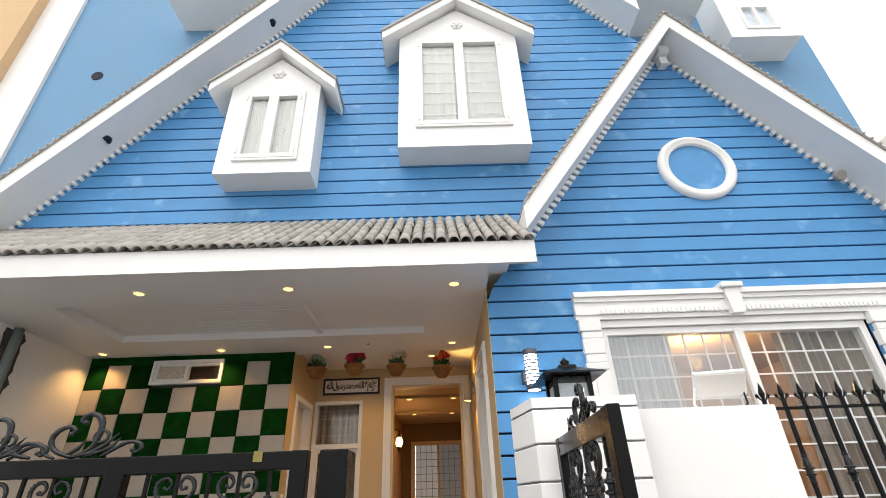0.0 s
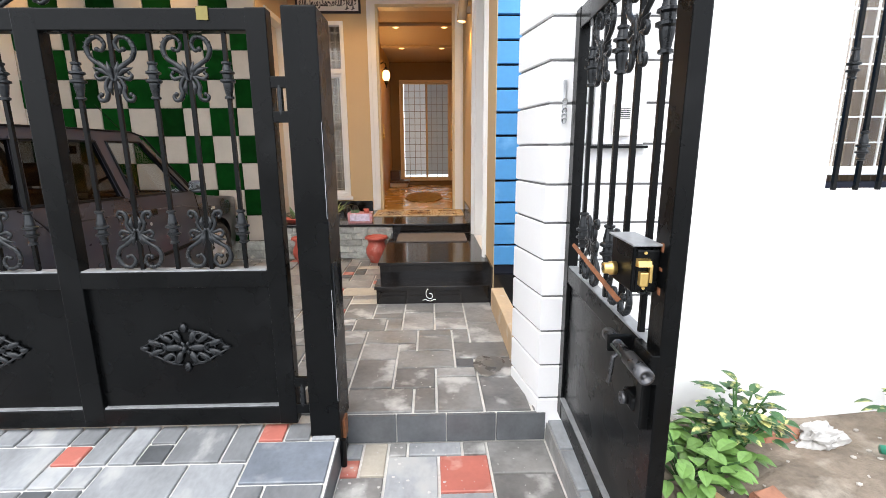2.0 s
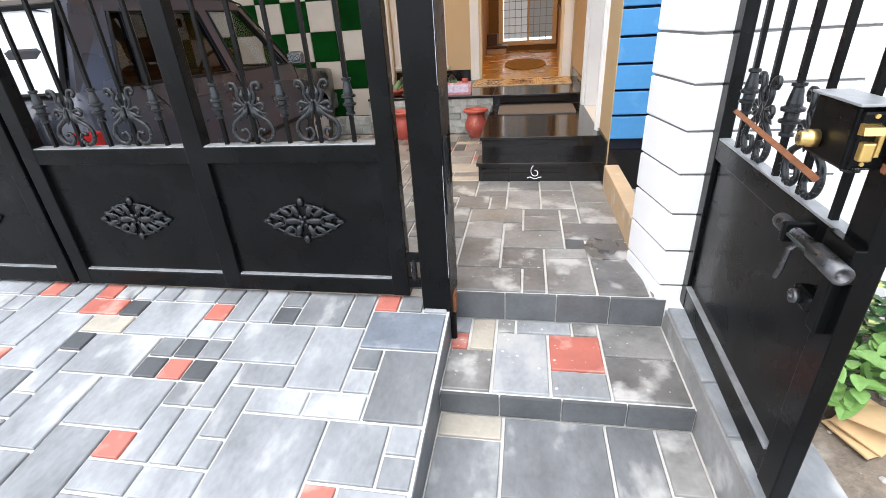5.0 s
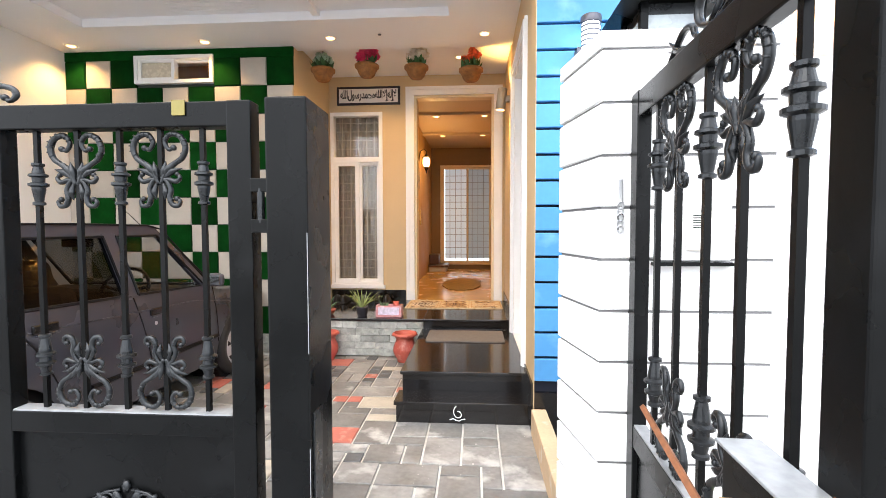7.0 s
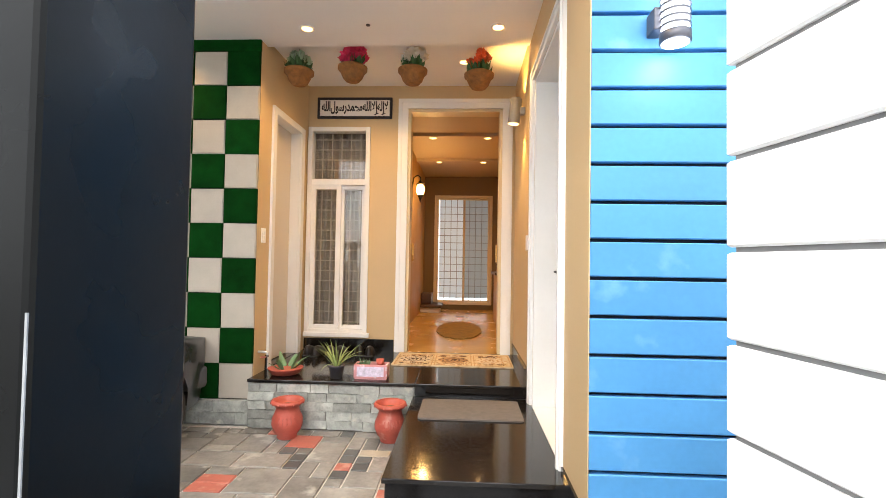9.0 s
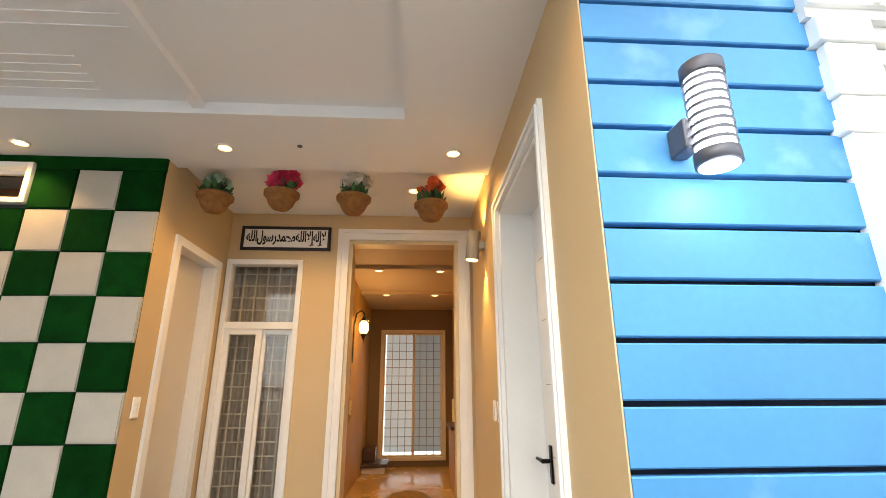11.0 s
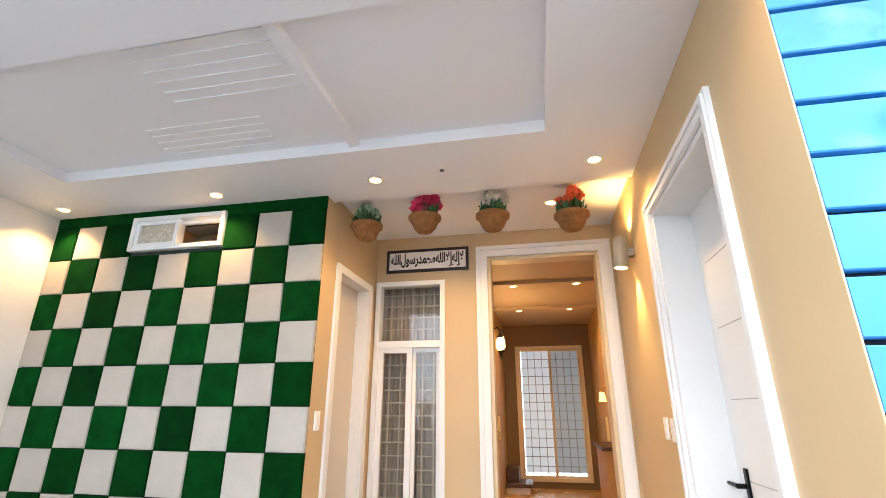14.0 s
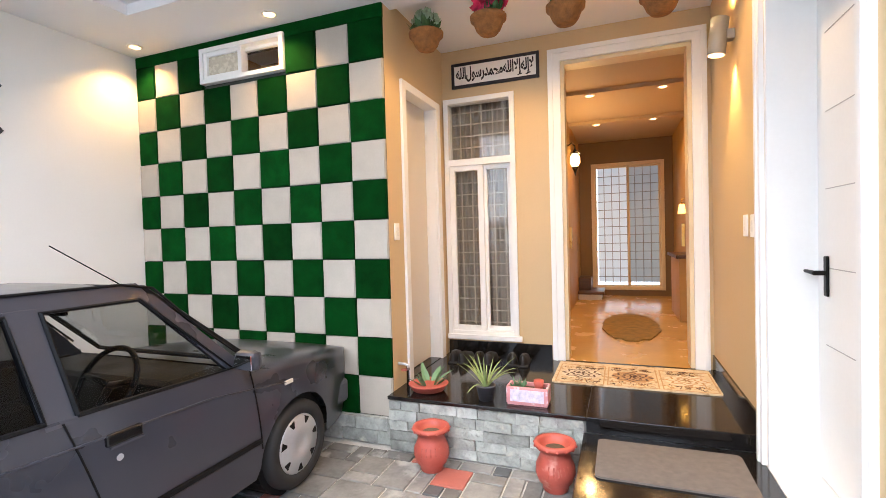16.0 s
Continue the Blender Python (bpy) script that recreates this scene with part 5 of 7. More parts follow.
bm = boxes((-0.118, 0.118, -0.058, 0.052, -0.018, -0.0145))
bmesh.ops.transform(bm, matrix=pose(0, -0.02, 0.125, -53, 0, 0), verts=bm.verts[:])
part("lens", bm, PALE_WALL, flood, "pale diffuser panel")

grille = thing("wall_grille", "black iron grille with spear points on the boundary wall", "grille")
gbar = mesh_of("upright", boxes((-0.008, 0.008, -0.008, 0.008, 0.945, 1.84)), BLACK_PAINT)
bm = bmesh.new()
for p, q, r in (((0, 0, 1.84), (0, 0, 1.93), 0.013),):
    rod(bm, p, (0, 0, 1.87), 0.006, 0.016, 8)
    rod(bm, (0, 0, 1.87), q, 0.016, 0.001, 8)
for s in (-1, 1):
    tube(bm, [(0, 0, 1.83), (s * 0.018, 0, 1.845), (s * 0.03, 0, 1.87), (s * 0.036, 0, 1.862), (s * 0.03, 0, 1.85)], 0.005, 5)
spear = mesh_of("spear_point", bm, BLACK_PAINT)
part("rail", boxes((1.78, 4.2, 2.812, 2.828, 1.785, 1.80)), BLACK_PAINT, grille)
for kk in range(23):
    x = 1.80 + 0.105 * kk
    b = piece("upright", gbar, grille, pose(x, 2.82, 0))
    piece("spear_point", spear, b, pose(0, 0, 0))
    if kk % 2:
        piece("collar", COLLAR, b, pose(0, 0, 1.50))
    piece("collar", COLLAR, b, pose(0, 0, 1.15)) if kk % 2 == 0 else None

kerbstone = structure("planter_kerb", boxes((0.485, 0.575, 3.02, 3.985, -0.03, 0.155), bevel=0.006), material("tan_kerb_paint", (0.55, 0.40, 0.25), 0.7, vary=0.15, scale=6, bump=0.3, spots=(0.62, 0.55, 0.45), spot_scale=8, spot_low=0.6), "sand coloured stone kerb beside the blue wall", "kerb")

# ---- the car ----
CAR = material("dark_grey_car_paint", (0.054, 0.057, 0.075), 0.30, metal=0.4, vary=0.08, scale=2, fine=200, bump=0.015, coat=0.35)
RUBBER = material("black_rubber", (0.018, 0.018, 0.019), 0.75, vary=0.2, bump=0.2)
TRIM = material("black_plastic_trim", (0.006, 0.006, 0.007), 0.45, vary=0.1, spec=0.15)
CHROME = material("silver_hubcap", (0.55, 0.56, 0.58), 0.35, metal=0.6, vary=0.08)
CAR_GLASS = glass_pane("car_window_glass", (0.88, 0.91, 0.92), 0.82, face_on=0.015)
TINTED_GLASS = glass_pane("tinted_rear_door_glass", (0.84, 0.88, 0.90), 0.16, face_on=0.02)
# opaque white rear glass: the sky's reflection is put into the colour
REAR_GLASS = material("white_sky_reflection", (0.86, 0.88, 0.89), 0.15, vary=0.03, scale=3, bump=0)
SEAT = material("grey_seat_cloth", (0.045, 0.045, 0.05), 0.9, vary=0.2, scale=20)
BUMPER = material("grey_bumper_plastic", (0.085, 0.09, 0.105), 0.5, vary=0.15, scale=10)
HANDLE_BLACK = material("glossy_handle_black", (0.006, 0.006, 0.007), 0.15, vary=0.1, bump=0)
RED_LENS = material("red_lamp_lens", (0.45, 0.02, 0.02), 0.2, vary=0.1)
car = thing("parked_car", "small dark grey hatchback parked in the carport", "car", "", (0.072, -0.06, 0.0))
car.scale = (1, 1, 0.978)
CX = -2.66                         # the car's middle, and its half width at the belt
HALF = 0.665
YF, YR = 5.74, 2.74
FWY, RWY, WR = 5.12, 3.08, 0.258


def car_point(s, y, z):
    """The side panel's surface: bulges at the waist and leans in above the belt and at both ends."""
    w = HALF
    w -= 0.035 * max(0.0, (0.55 - z) / 0.35) ** 1.5
    if z > 0.62:
        w -= 0.018 * ((min(z, 0.86) - 0.62) / 0.25) ** 2
    if z > 0.86:
        w -= 0.27 * (z - 0.86)
    w -= 0.10 * max(0.0, (y - 5.25) / 0.5) ** 2 + 0.06 * max(0.0, (3.05 - y) / 0.3) ** 2
    return Vector((CX + s * w, y, z))


def belt(y):
    if y > 4.84:
        return 0.782 - 0.092 * ((y - 4.84) / 0.90) ** 1.3
    if y > 4.68:
        return 0.8436 - 0.0616 * (y - 4.68) / 0.16
    return 0.84 + 0.036 * (4.78 - y)


def low(y):
    z = 0.20
    for wy in (FWY, RWY):
        d = abs(y - wy)
        if d < WR + 0.045:
            z = max(z, 0.255 + math.sqrt((WR + 0.045) ** 2 - d * d))
    return z


ys = sorted({round(YR + (YF - YR) * k / 60, 4) for k in range(61)} | {round(w + s * (WR + 0.045) * f, 4) for w in (FWY, RWY) for s in (-1, 1) for f in (1.0, 0.97, 0.9, 0.75, 0.5)})
bm = bmesh.new()
cols = []
LEV = 7
for y in ys:
    col = []
    for s in (1, -1):
        lo_z, hi_z = low(y), belt(y)
        col.append([bm.verts.new(car_point(s, y, lo_z + (hi_z - lo_z) * j / LEV)) for j in range(LEV + 1)])
    top = []
    for j in range(1, 8):
        f = j / 8
        p0, p1 = col[0][-1].co, col[1][-1].co
        q = p0.lerp(p1, f)
        q.z += 0.010 * (1 - (2 * f - 1) ** 4) * (1 if y > 4.75 else 0.4)
        top.append(bm.verts.new(q))
    cols.append((col[0], [col[0][-1]] + top + [col[1][-1]], col[1]))
for a, b in zip(cols, cols[1:]):
    for ra, rb in ((a[0], b[0]), (a[2], b[2])):
        for j in range(LEV):
            bm.faces.new((ra[j], rb[j], rb[j + 1], ra[j + 1]))
    mid_y = (a[0][0].co.y + b[0][0].co.y) / 2
    if mid_y > 4.72 or mid_y < 2.80:
        for j in range(8):
            bm.faces.new((a[1][j], b[1][j], b[1][j + 1], a[1][j + 1]))
for c in (cols[0], cols[-1]):
    ring = c[0][:-1] + c[1] + c[2][:-1][::-1]
    bm.faces.new(ring)
part("body", bm, CAR, car, "dark grey painted body shell", smooth=True)

ROOF_Z = 1.315
sh = lambda s, y, z: car_point(s, y, z)
for s in (1, -1):
    name = "side_frame"
    bm = bmesh.new()

    def strut(p, q, w0, w1, thick=0.03):
        a, b = sh(s, *p), sh(s, *q)
        a2, b2 = sh(s, p[0] + w0, p[1]), sh(s, q[0] + w1, q[1])
        inn = Vector((-s * thick, 0, 0))
        f = [bm.verts.new(v) for v in (a, a2, b2, b)]
        g = [bm.verts.new(v + inn) for v in (a, a2, b2, b)]
        bm.faces.new(f), bm.faces.new(g)
        for i in range(4):
            j = (i + 1) % 4
            bm.faces.new((f[i], f[j], g[j], g[i]))

    strut((4.63, 0.83), (4.25, 1.26), 0.10, 0.075)
    strut((3.85, 0.85), (3.80, 1.26), 0.10, 0.105)
    strut((3.10, 0.88), (3.21, 1.26), 0.035, 0.03)
    strut((2.745, 0.88), (2.93, 1.28), 0.215, 0.185)
    strut((2.93, 1.240), (2.945, 1.312), 1.39, 1.32)
    part(name, bm, CAR, car, "window pillars and roof rail")
    for ya, yb, yc, yd in ((3.95, 4.64, 4.26, 3.905), (3.135, 3.85, 3.80, 3.24), (2.96, 3.10, 3.21, 3.115)):
        bm = bmesh.new()
        corners = ((ya, belt(ya) + 0.004), (yb, belt(yb) + 0.004), (yc, 1.242), (yd, 1.242))
        bm.faces.new([bm.verts.new(sh(s, y, z) + Vector((-s * 0.012, 0, 0))) for y, z in corners])
        gl = part("side_glass", bm, CAR_GLASS if ya > 3.9 else TINTED_GLASS, car, "tinted side window glass")
        gl.visible_shadow = False
        bm = tube(bmesh.new(), [sh(s, y, z) + Vector((s * 0.002, 0, 0)) for y, z in corners + corners[:1]], 0.010, 6)
        part("window_seal", bm, TRIM, car, "black window seal")
    part("drip_rail", tube(bmesh.new(), [sh(s, y, z) + Vector((s * 0.004, 0, 0)) for y, z in ((4.70, 0.90), (4.50, 1.09), (4.33, 1.285), (4.2, 1.312), (3.6, 1.318), (2.96, 1.31))], 0.006, 6), TRIM, car, "black roof gutter")
    bm = bmesh.new()
    tube(bm, [sh(s, y, 0.41) + Vector((s * 0.004, 0, 0)) for y in (3.56, 3.8, 4.2, 4.6, 4.80)], 0.016, 6)
    part("side_moulding", bm, TRIM, car, "black side moulding")
    for seam in ([(3.90 + 0.04 * k, 0.86 - 0.13 * k) for k in range(5)], [(4.74 + 0.02 * k, 0.84 - 0.12 * k) for k in range(5)], [(3.06 + 0.06 * k, 0.89 - 0.03 * k ** 1.6) for k in range(7)]):
        part("door_gap", tube(bmesh.new(), [sh(s, y, z) + Vector((s * 0.0015, 0, 0)) for y, z in seam], 0.004, 4), TRIM, car, "dark door shut line")
    bm = bmesh.new()
    tube(bm, [sh(s, y, belt(y) - 0.105) + Vector((s * 0.002, 0, 0)) for y in (2.95, 3.5, 4.0, 4.5, 5.0, 5.5)], 0.0045, 6)
    part("crease", bm, CAR, car, "pressed crease line")
    h0 = sh(s, 4.10, 0.74)
    for hy, hz in ((4.095, 0.742), (3.305, 0.800)):
        hx = sh(s, hy, hz).x
        handle = part("door_handle", boxes((hx - 0.012, hx + 0.012, hy - 0.07, hy + 0.07, hz - 0.022, hz + 0.024), bevel=0.008), HANDLE_BLACK, car, "glossy black recessed door handle")
        part("handle_lip", boxes((hx - 0.011, hx + 0.011, hy - 0.055, hy + 0.075, hz - 0.036, hz - 0.024), bevel=0.004), CAR, handle, "painted lip of the handle recess")
    part("door_lock", rod(bmesh.new(), (h0.x - s * 0.004, 4.075, 0.665), (h0.x + s * 0.006, 4.075, 0.665), 0.013, seg=14), CHROME, car, "round key lock")
    bm = bmesh.new()
    mp = sh(s, 4.66, 0.88)
    box(bm, mp.x + (0.02 if s > 0 else -0.15), mp.x + (0.15 if s > 0 else -0.02), 4.63, 4.70, 0.835, 0.938, bevel=0.028)
    mir = part("wing_mirror", bm, CAR, car, "body coloured door mirror")
    part("mirror_glass", boxes((mp.x + (0.033 if s > 0 else -0.137), mp.x + (0.137 if s > 0 else -0.033), 4.624, 4.629, 0.85, 0.92)), material("mirror_glass", (0.85, 0.87, 0.88), 0.03, metal=1.0, vary=0.0, bump=0), mir, "mirror glass")
    part("marker_lamp", boxes((sh(s, 5.02, 0.67).x - 0.006, sh(s, 5.02, 0.67).x + 0.006, 4.99, 5.06, 0.65, 0.675), bevel=0.004), material("clear_marker", (0.65, 0.62, 0.55), 0.2), car, "clear side marker lamp")
    part("tail_lamp", boxes((CX + s * 0.56 - 0.06, CX + s * 0.56 + 0.06, YR - 0.012, YR + 0.03, 0.56, 0.74), bevel=0.008), RED_LENS, car, "red tail lamp")
    for wy in (FWY, RWY):
        wx = CX + s * (HALF - 0.085)
        wheel = part("wheel", turned(bmesh.new(), [(0.17, -0.075), (0.235, -0.078), (0.254, -0.06), (0.258, -0.02), (0.258, 0.02), (0.254, 0.06), (0.235, 0.078), (0.175, 0.07), (0.17, 0.05)], pose(wx, wy, 0.258, 0, 90), 36), RUBBER, car, "black tyre", smooth=True)
        bm = turned(bmesh.new(), [(0.172, 0.045), (0.172, 0.066), (0.164, 0.0705), (0.120, 0.0745), (0.110, 0.080), (0.045, 0.084), (0.040, 0.078), (0.001, 0.078)], pose(wx, wy, 0.258, 0, 90 * s), 32)
        part("hubcap", bm, CHROME, wheel, "silver plastic hubcap", smooth=True)
        for k in range(7):
            bm = bmesh.new()
            a = 2 * math.pi * k / 7 + 0.2
            ring = []
            for r, da, dx in ((0.118, -0.055, 0.0755), (0.118, 0.055, 0.0755), (0.160, 0.15, 0.072), (0.160, -0.15, 0.072)):
                ring.append(bm.verts.new((wx + s * dx, wy + r * math.cos(a + da), 0.258 + r * math.sin(a + da))))
            bm.faces.new(ring)
            back = [bm.verts.new(v.co - Vector((s * 0.02, 0, 0))) for v in ring]
            for i in range(4):
                bm.faces.new((ring[i], ring[(i + 1) % 4], back[(i + 1) % 4], back[i]))
            part("hubcap_slot", bm, TRIM, wheel, "dark hubcap slot")
        part("wheel_well", rod(bmesh.new(), (wx - s * 0.25, wy, 0.27), (wx + s * 0.02, wy, 0.27), 0.30, seg=28), TRIM, car, "dark wheel well")

bm = bmesh.new()
roof_rows = []
for y, z in ((2.90, 1.27), (2.96, 1.312), (3.3, 1.325), (3.8, 1.327), (4.22, 1.312), (4.32, 1.285)):
    row = []
    for j in range(13):
        f = j / 12
        p0, p1 = car_point(1, y, 1.30), car_point(-1, y, 1.30)
        q = p0.lerp(p1, f)
        q.z = z - 0.045 * abs(2 * f - 1) ** 4
        row.append(bm.verts.new(q))
    roof_rows.append(row)
for a, b in zip(roof_rows, roof_rows[1:]):
    for j in range(12):
        bm.faces.new((a[j], b[j], b[j + 1], a[j + 1]))
part("roof", bm, CAR, car, "dark grey roof panel", smooth=True)
for (ya, za), (yb, zb), nm in (((4.82, 0.835), (4.32, 1.285), "windscreen"), ((2.75, 0.905), (2.915, 1.275), "rear_window")):
    bm = bmesh.new()
    f = [bm.verts.new(car_point(sg, y, z) + Vector((-sg * 0.06, 0, 0))) for sg, y, z in ((1, ya, za), (-1, ya, za), (-1, yb, zb), (1, yb, zb))]
    bm.faces.new(f)
    w = part(nm, bm, CAR_GLASS if nm == "windscreen" else REAR_GLASS, car, "tinted windscreen" if nm == "windscreen" else "rear glass painted white for the sky's reflection")
    w.visible_shadow = False
    bm = bmesh.new()
    tube(bm, [v + Vector((0, 0.004 if nm == "windscreen" else -0.004, 0)) for v in [car_point(sg, y, z) + Vector((-sg * 0.05, 0, 0)) for sg, y, z in ((1, ya, za), (-1, ya, za), (-1, yb, zb), (1, yb, zb), (1, ya, za))]], 0.014, 6)
    part("glass_seal", bm, TRIM, car, "black rubber glass seal")
part("front_bumper", boxes((CX - 0.60, CX + 0.60, YF - 0.18, YF + 0.005, 0.30, 0.47), bevel=0.03), BUMPER, car, "dark plastic front bumper")
part("rear_bumper", boxes((CX - 0.60, CX + 0.60, YR - 0.05, YR + 0.14, 0.30, 0.46), bevel=0.03), TRIM, car, "dark plastic rear bumper")
for s in (1, -1):
    bm = bmesh.new()
    for ya, yb in ((3.02, 3.86), (3.90, 4.66)):
        xa = CX + s * (HALF - 0.075)
        box(bm, min(xa, xa + s * 0.03), max(xa, xa + s * 0.03), ya, yb, 0.30, belt(yb) - 0.01, bevel=0.012)
        box(bm, min(xa, xa - s * 0.05), max(xa, xa - s * 0.05), ya + 0.15, yb - 0.12, 0.60, 0.655, bevel=0.012)
    part("door_card", bm, TRIM, car, "dark grey inner door trim with armrests")
part("parcel_shelf", boxes((CX - 0.54, CX + 0.54, 2.80, 3.02, 0.80, 0.83), bevel=0.008), TRIM, car, "dark rear parcel shelf")
part("floor_pan", boxes((CX - 0.5, CX + 0.5, YR + 0.1, YF - 0.1, 0.18, 0.30)), TRIM, car)
part("dashboard", boxes((CX - 0.56, CX + 0.56, 4.36, 4.72, 0.62, 0.84), bevel=0.05), TRIM, car, "dark grey dashboard")
bm = bmesh.new()
wheel_pts = [pose(CX + 0.30, 4.27, 0.85, 62, 0, 0) @ Vector((0.17 * math.cos(2 * math.pi * k / 28), 0.17 * math.sin(2 * math.pi * k / 28), 0)) for k in range(29)]
tube(bm, wheel_pts, 0.013, 6)
for a in (0.2, math.pi - 0.2, -math.pi / 2):
    rod(bm, pose(CX + 0.30, 4.27, 0.85, 62, 0, 0) @ Vector((0, 0, -0.02)), pose(CX + 0.30, 4.27, 0.85, 62, 0, 0) @ Vector((0.17 * math.cos(a), 0.17 * math.sin(a), 0)), 0.018, 0.010)
part("steering_wheel", bm, TRIM, car, "black steering wheel", smooth=True)
for sx in (-0.30, 0.30):
    for y in (3.72, 3.02):
        seat = part("seat", boxes((CX + sx - 0.23, CX + sx + 0.23, y - 0.05, y + 0.40, 0.34, 0.50), bevel=0.05), SEAT, car, "grey cloth seat")
        bm = boxes((-0.22, 0.22, -0.06, 0.06, 0.0, 0.52), (-0.12, 0.12, -0.05, 0.05, 0.54, 0.68), bevel=0.045)
        bmesh.ops.transform(bm, matrix=pose(CX + sx, y - 0.02, 0.45, 12, 0, 0), verts=bm.verts[:])
        part("backrest", bm, SEAT, seat)
part("antenna", rod(bmesh.new(), (CX + 0.46, 4.27, 1.29), (CX + 0.46, 3.99, 1.482), 0.0025, seg=6), BLACK_PAINT, car, "thin whip aerial")
part("rear_view_mirror", boxes((CX - 0.11, CX + 0.11, 4.22, 4.25, 1.16, 1.22), bevel=0.01), TRIM, car, "inside mirror")


# ---- porch fittings ----
BULB = glowing("warm_lamp_glow", (1.0, 0.52, 0.17), 2.6)
COOL_GLOW = glowing("cool_lamp_glow", (0.86, 0.90, 1.0), 5.0)
LAMP_GREY = material("grey_lamp_metal", (0.27, 0.26, 0.245), 0.45, metal=0.2, vary=0.05)
STEEL = material("white_lamp_rim", (0.75, 0.74, 0.72), 0.3, metal=0.2, vary=0.03)
CHARCOAL = material("charcoal_lamp_metal", (0.10, 0.10, 0.12), 0.4, metal=0.4, vary=0.1)
WARM = (1.0, 0.57, 0.20)


def downlight(x, y, z, watts, wide=125):
    d = thing("downlight", "round recessed warm ceiling downlight, switched on", "downlight", "recessed ceiling lights", (x, y, z))
    rim = turned(bmesh.new(), [(0.043, 0.0), (0.055, -0.001), (0.056, -0.006), (0.046, -0.009), (0.040, -0.004)], seg=24)
    part("rim", rim, STEEL, d, smooth=True)
    part("bulb", turned(bmesh.new(), [(0.040, -0.006), (0.030, -0.011), (0.001, -0.013)], seg=20), BULB, d, "glowing warm lens", smooth=True)
    lamp(x, y, z - 0.03, watts, WARM, 0.04, wide)


for x in (-3.80, -2.445, -1.217, 0.226):
    downlight(x, 5.53, CEIL, 13)
for x in (-3.80, -2.44, -1.187, 0.218):
    downlight(x, 3.87, CEIL, 4)
for x in (-1.07, -0.56, -0.025):
    downlight(x, 6.27, 3.11, 8)
for x in (-0.44, 0.28):
    for y in (8.175, 9.645):
        downlight(x, y, HZ, 10, 140)
solid("ceiling_sensor", turned(bmesh.new(), [(0.016, 0.0), (0.016, -0.006), (0.001, -0.008)], pose(-0.742, 5.485, CEIL), 14), CHARCOAL, "small dark round hole plate in the ceiling", "sensor")

wl = thing("wall_lamp", "cylindrical outdoor wall lamp with dark rings, switched on", "wall lamp", "", (0.797, 3.905, 2.15))
part("tube", turned(bmesh.new(), [(0.050, 0.03), (0.050, 0.28)], seg=28), COOL_GLOW, wl, "glowing frosted tube", smooth=True)
part("cap", turned(bmesh.new(), [(0.056, 0.27), (0.058, 0.275), (0.058, 0.31), (0.054, 0.314), (0.001, 0.314)], seg=28), CHARCOAL, wl, smooth=True)
part("base", turned(bmesh.new(), [(0.052, 0.0), (0.058, 0.002), (0.058, 0.038), (0.052, 0.04)], seg=28), CHARCOAL, wl, smooth=True)
part("bottom_lens", turned(bmesh.new(), [(0.050, -0.002), (0.001, -0.003)], seg=24), COOL_GLOW, wl, "bright bottom lens")
for k in range(8):
    part("ring", turned(bmesh.new(), [(0.049, 0.058 + 0.027 * k), (0.056, 0.058 + 0.027 * k), (0.056, 0.067 + 0.027 * k), (0.049, 0.067 + 0.027 * k)], seg=28), CHARCOAL, wl)
part("bracket", boxes((-0.075, -0.025, 0.01, 0.093, 0.06, 0.15), bevel=0.006), CHARCOAL, wl, "dark square mounting bracket")
lamp(0.797, 3.87, 2.10, 0.5, (0.85, 0.92, 1.0), 0.05)

sp = thing("updown_light", "grey up and down wall light beside the front door", "wall lamp", "", (0.435, 6.09, 2.60))
part("body", turned(bmesh.new(), [(0.045, -0.11), (0.05, -0.105), (0.05, 0.105), (0.045, 0.11)], pose(-0.02, 0, 0, 0, 6), 24), LAMP_GREY, sp, smooth=True)
part("lens", turned(bmesh.new(), [(0.044, -0.112), (0.001, -0.114)], pose(-0.02, 0, 0, 0, 6), 20), BULB, sp, "glowing lens")
part("bracket", boxes((0.02, 0.064, -0.03, 0.03, -0.03, 0.03), bevel=0.004), LAMP_GREY, sp)
lamp(0.43, 6.09, 2.46, 11, (1.0, 0.58, 0.16), 0.03, 70, (0.22, 0, -1))
lamp(0.43, 6.09, 2.74, 7, (1.0, 0.58, 0.16), 0.03, 110, (0.22, 0, 1))

SWITCH = material("ivory_switch_plastic", (0.90, 0.89, 0.86), 0.35, vary=0.02)


def switch(x, y, z, face):
    s = thing("light_switch", "ivory plastic light switch plate on the wall", "switch", "light switches")
    part("plate", boxes((x, x + 0.01 * face, y - 0.036, y + 0.036, z - 0.06, z + 0.06) if face > 0 else (x - 0.01, x, y - 0.036, y + 0.036, z - 0.06, z + 0.06), bevel=0.003), SWITCH, s)
    for dz in (-0.018, 0.018):
        part("rocker", boxes((x + 0.010 * face - 0.001, x + 0.010 * face + 0.004, y - 0.014, y + 0.014, z + dz - 0.014, z + dz + 0.014), bevel=0.002), WHITE, s)


switch(RIGHT, 5.70, 1.455, -1)
switch(RIGHT, 5.85, 1.458, -1)
switch(RECESS_X + 0.003, 5.826, 1.488, 1)

# writing panel beside the door: bars in place of the calligraphy
sign = thing("wall_plaque", "framed white plaque with black calligraphy above the window", "plaque")
SX0, SX1, SZ0, SZ1 = -1.548, -0.768, 2.764, 2.984
INK = material("black_ink", (0.012, 0.010, 0.014), 0.5, vary=0.05)
part("board", boxes((SX0 + 0.02, SX1 - 0.02, BACK_Y - 0.018, BACK_Y - 0.001, SZ0 + 0.02, SZ1 - 0.02)), PALE_WALL, sign, "off-white board")
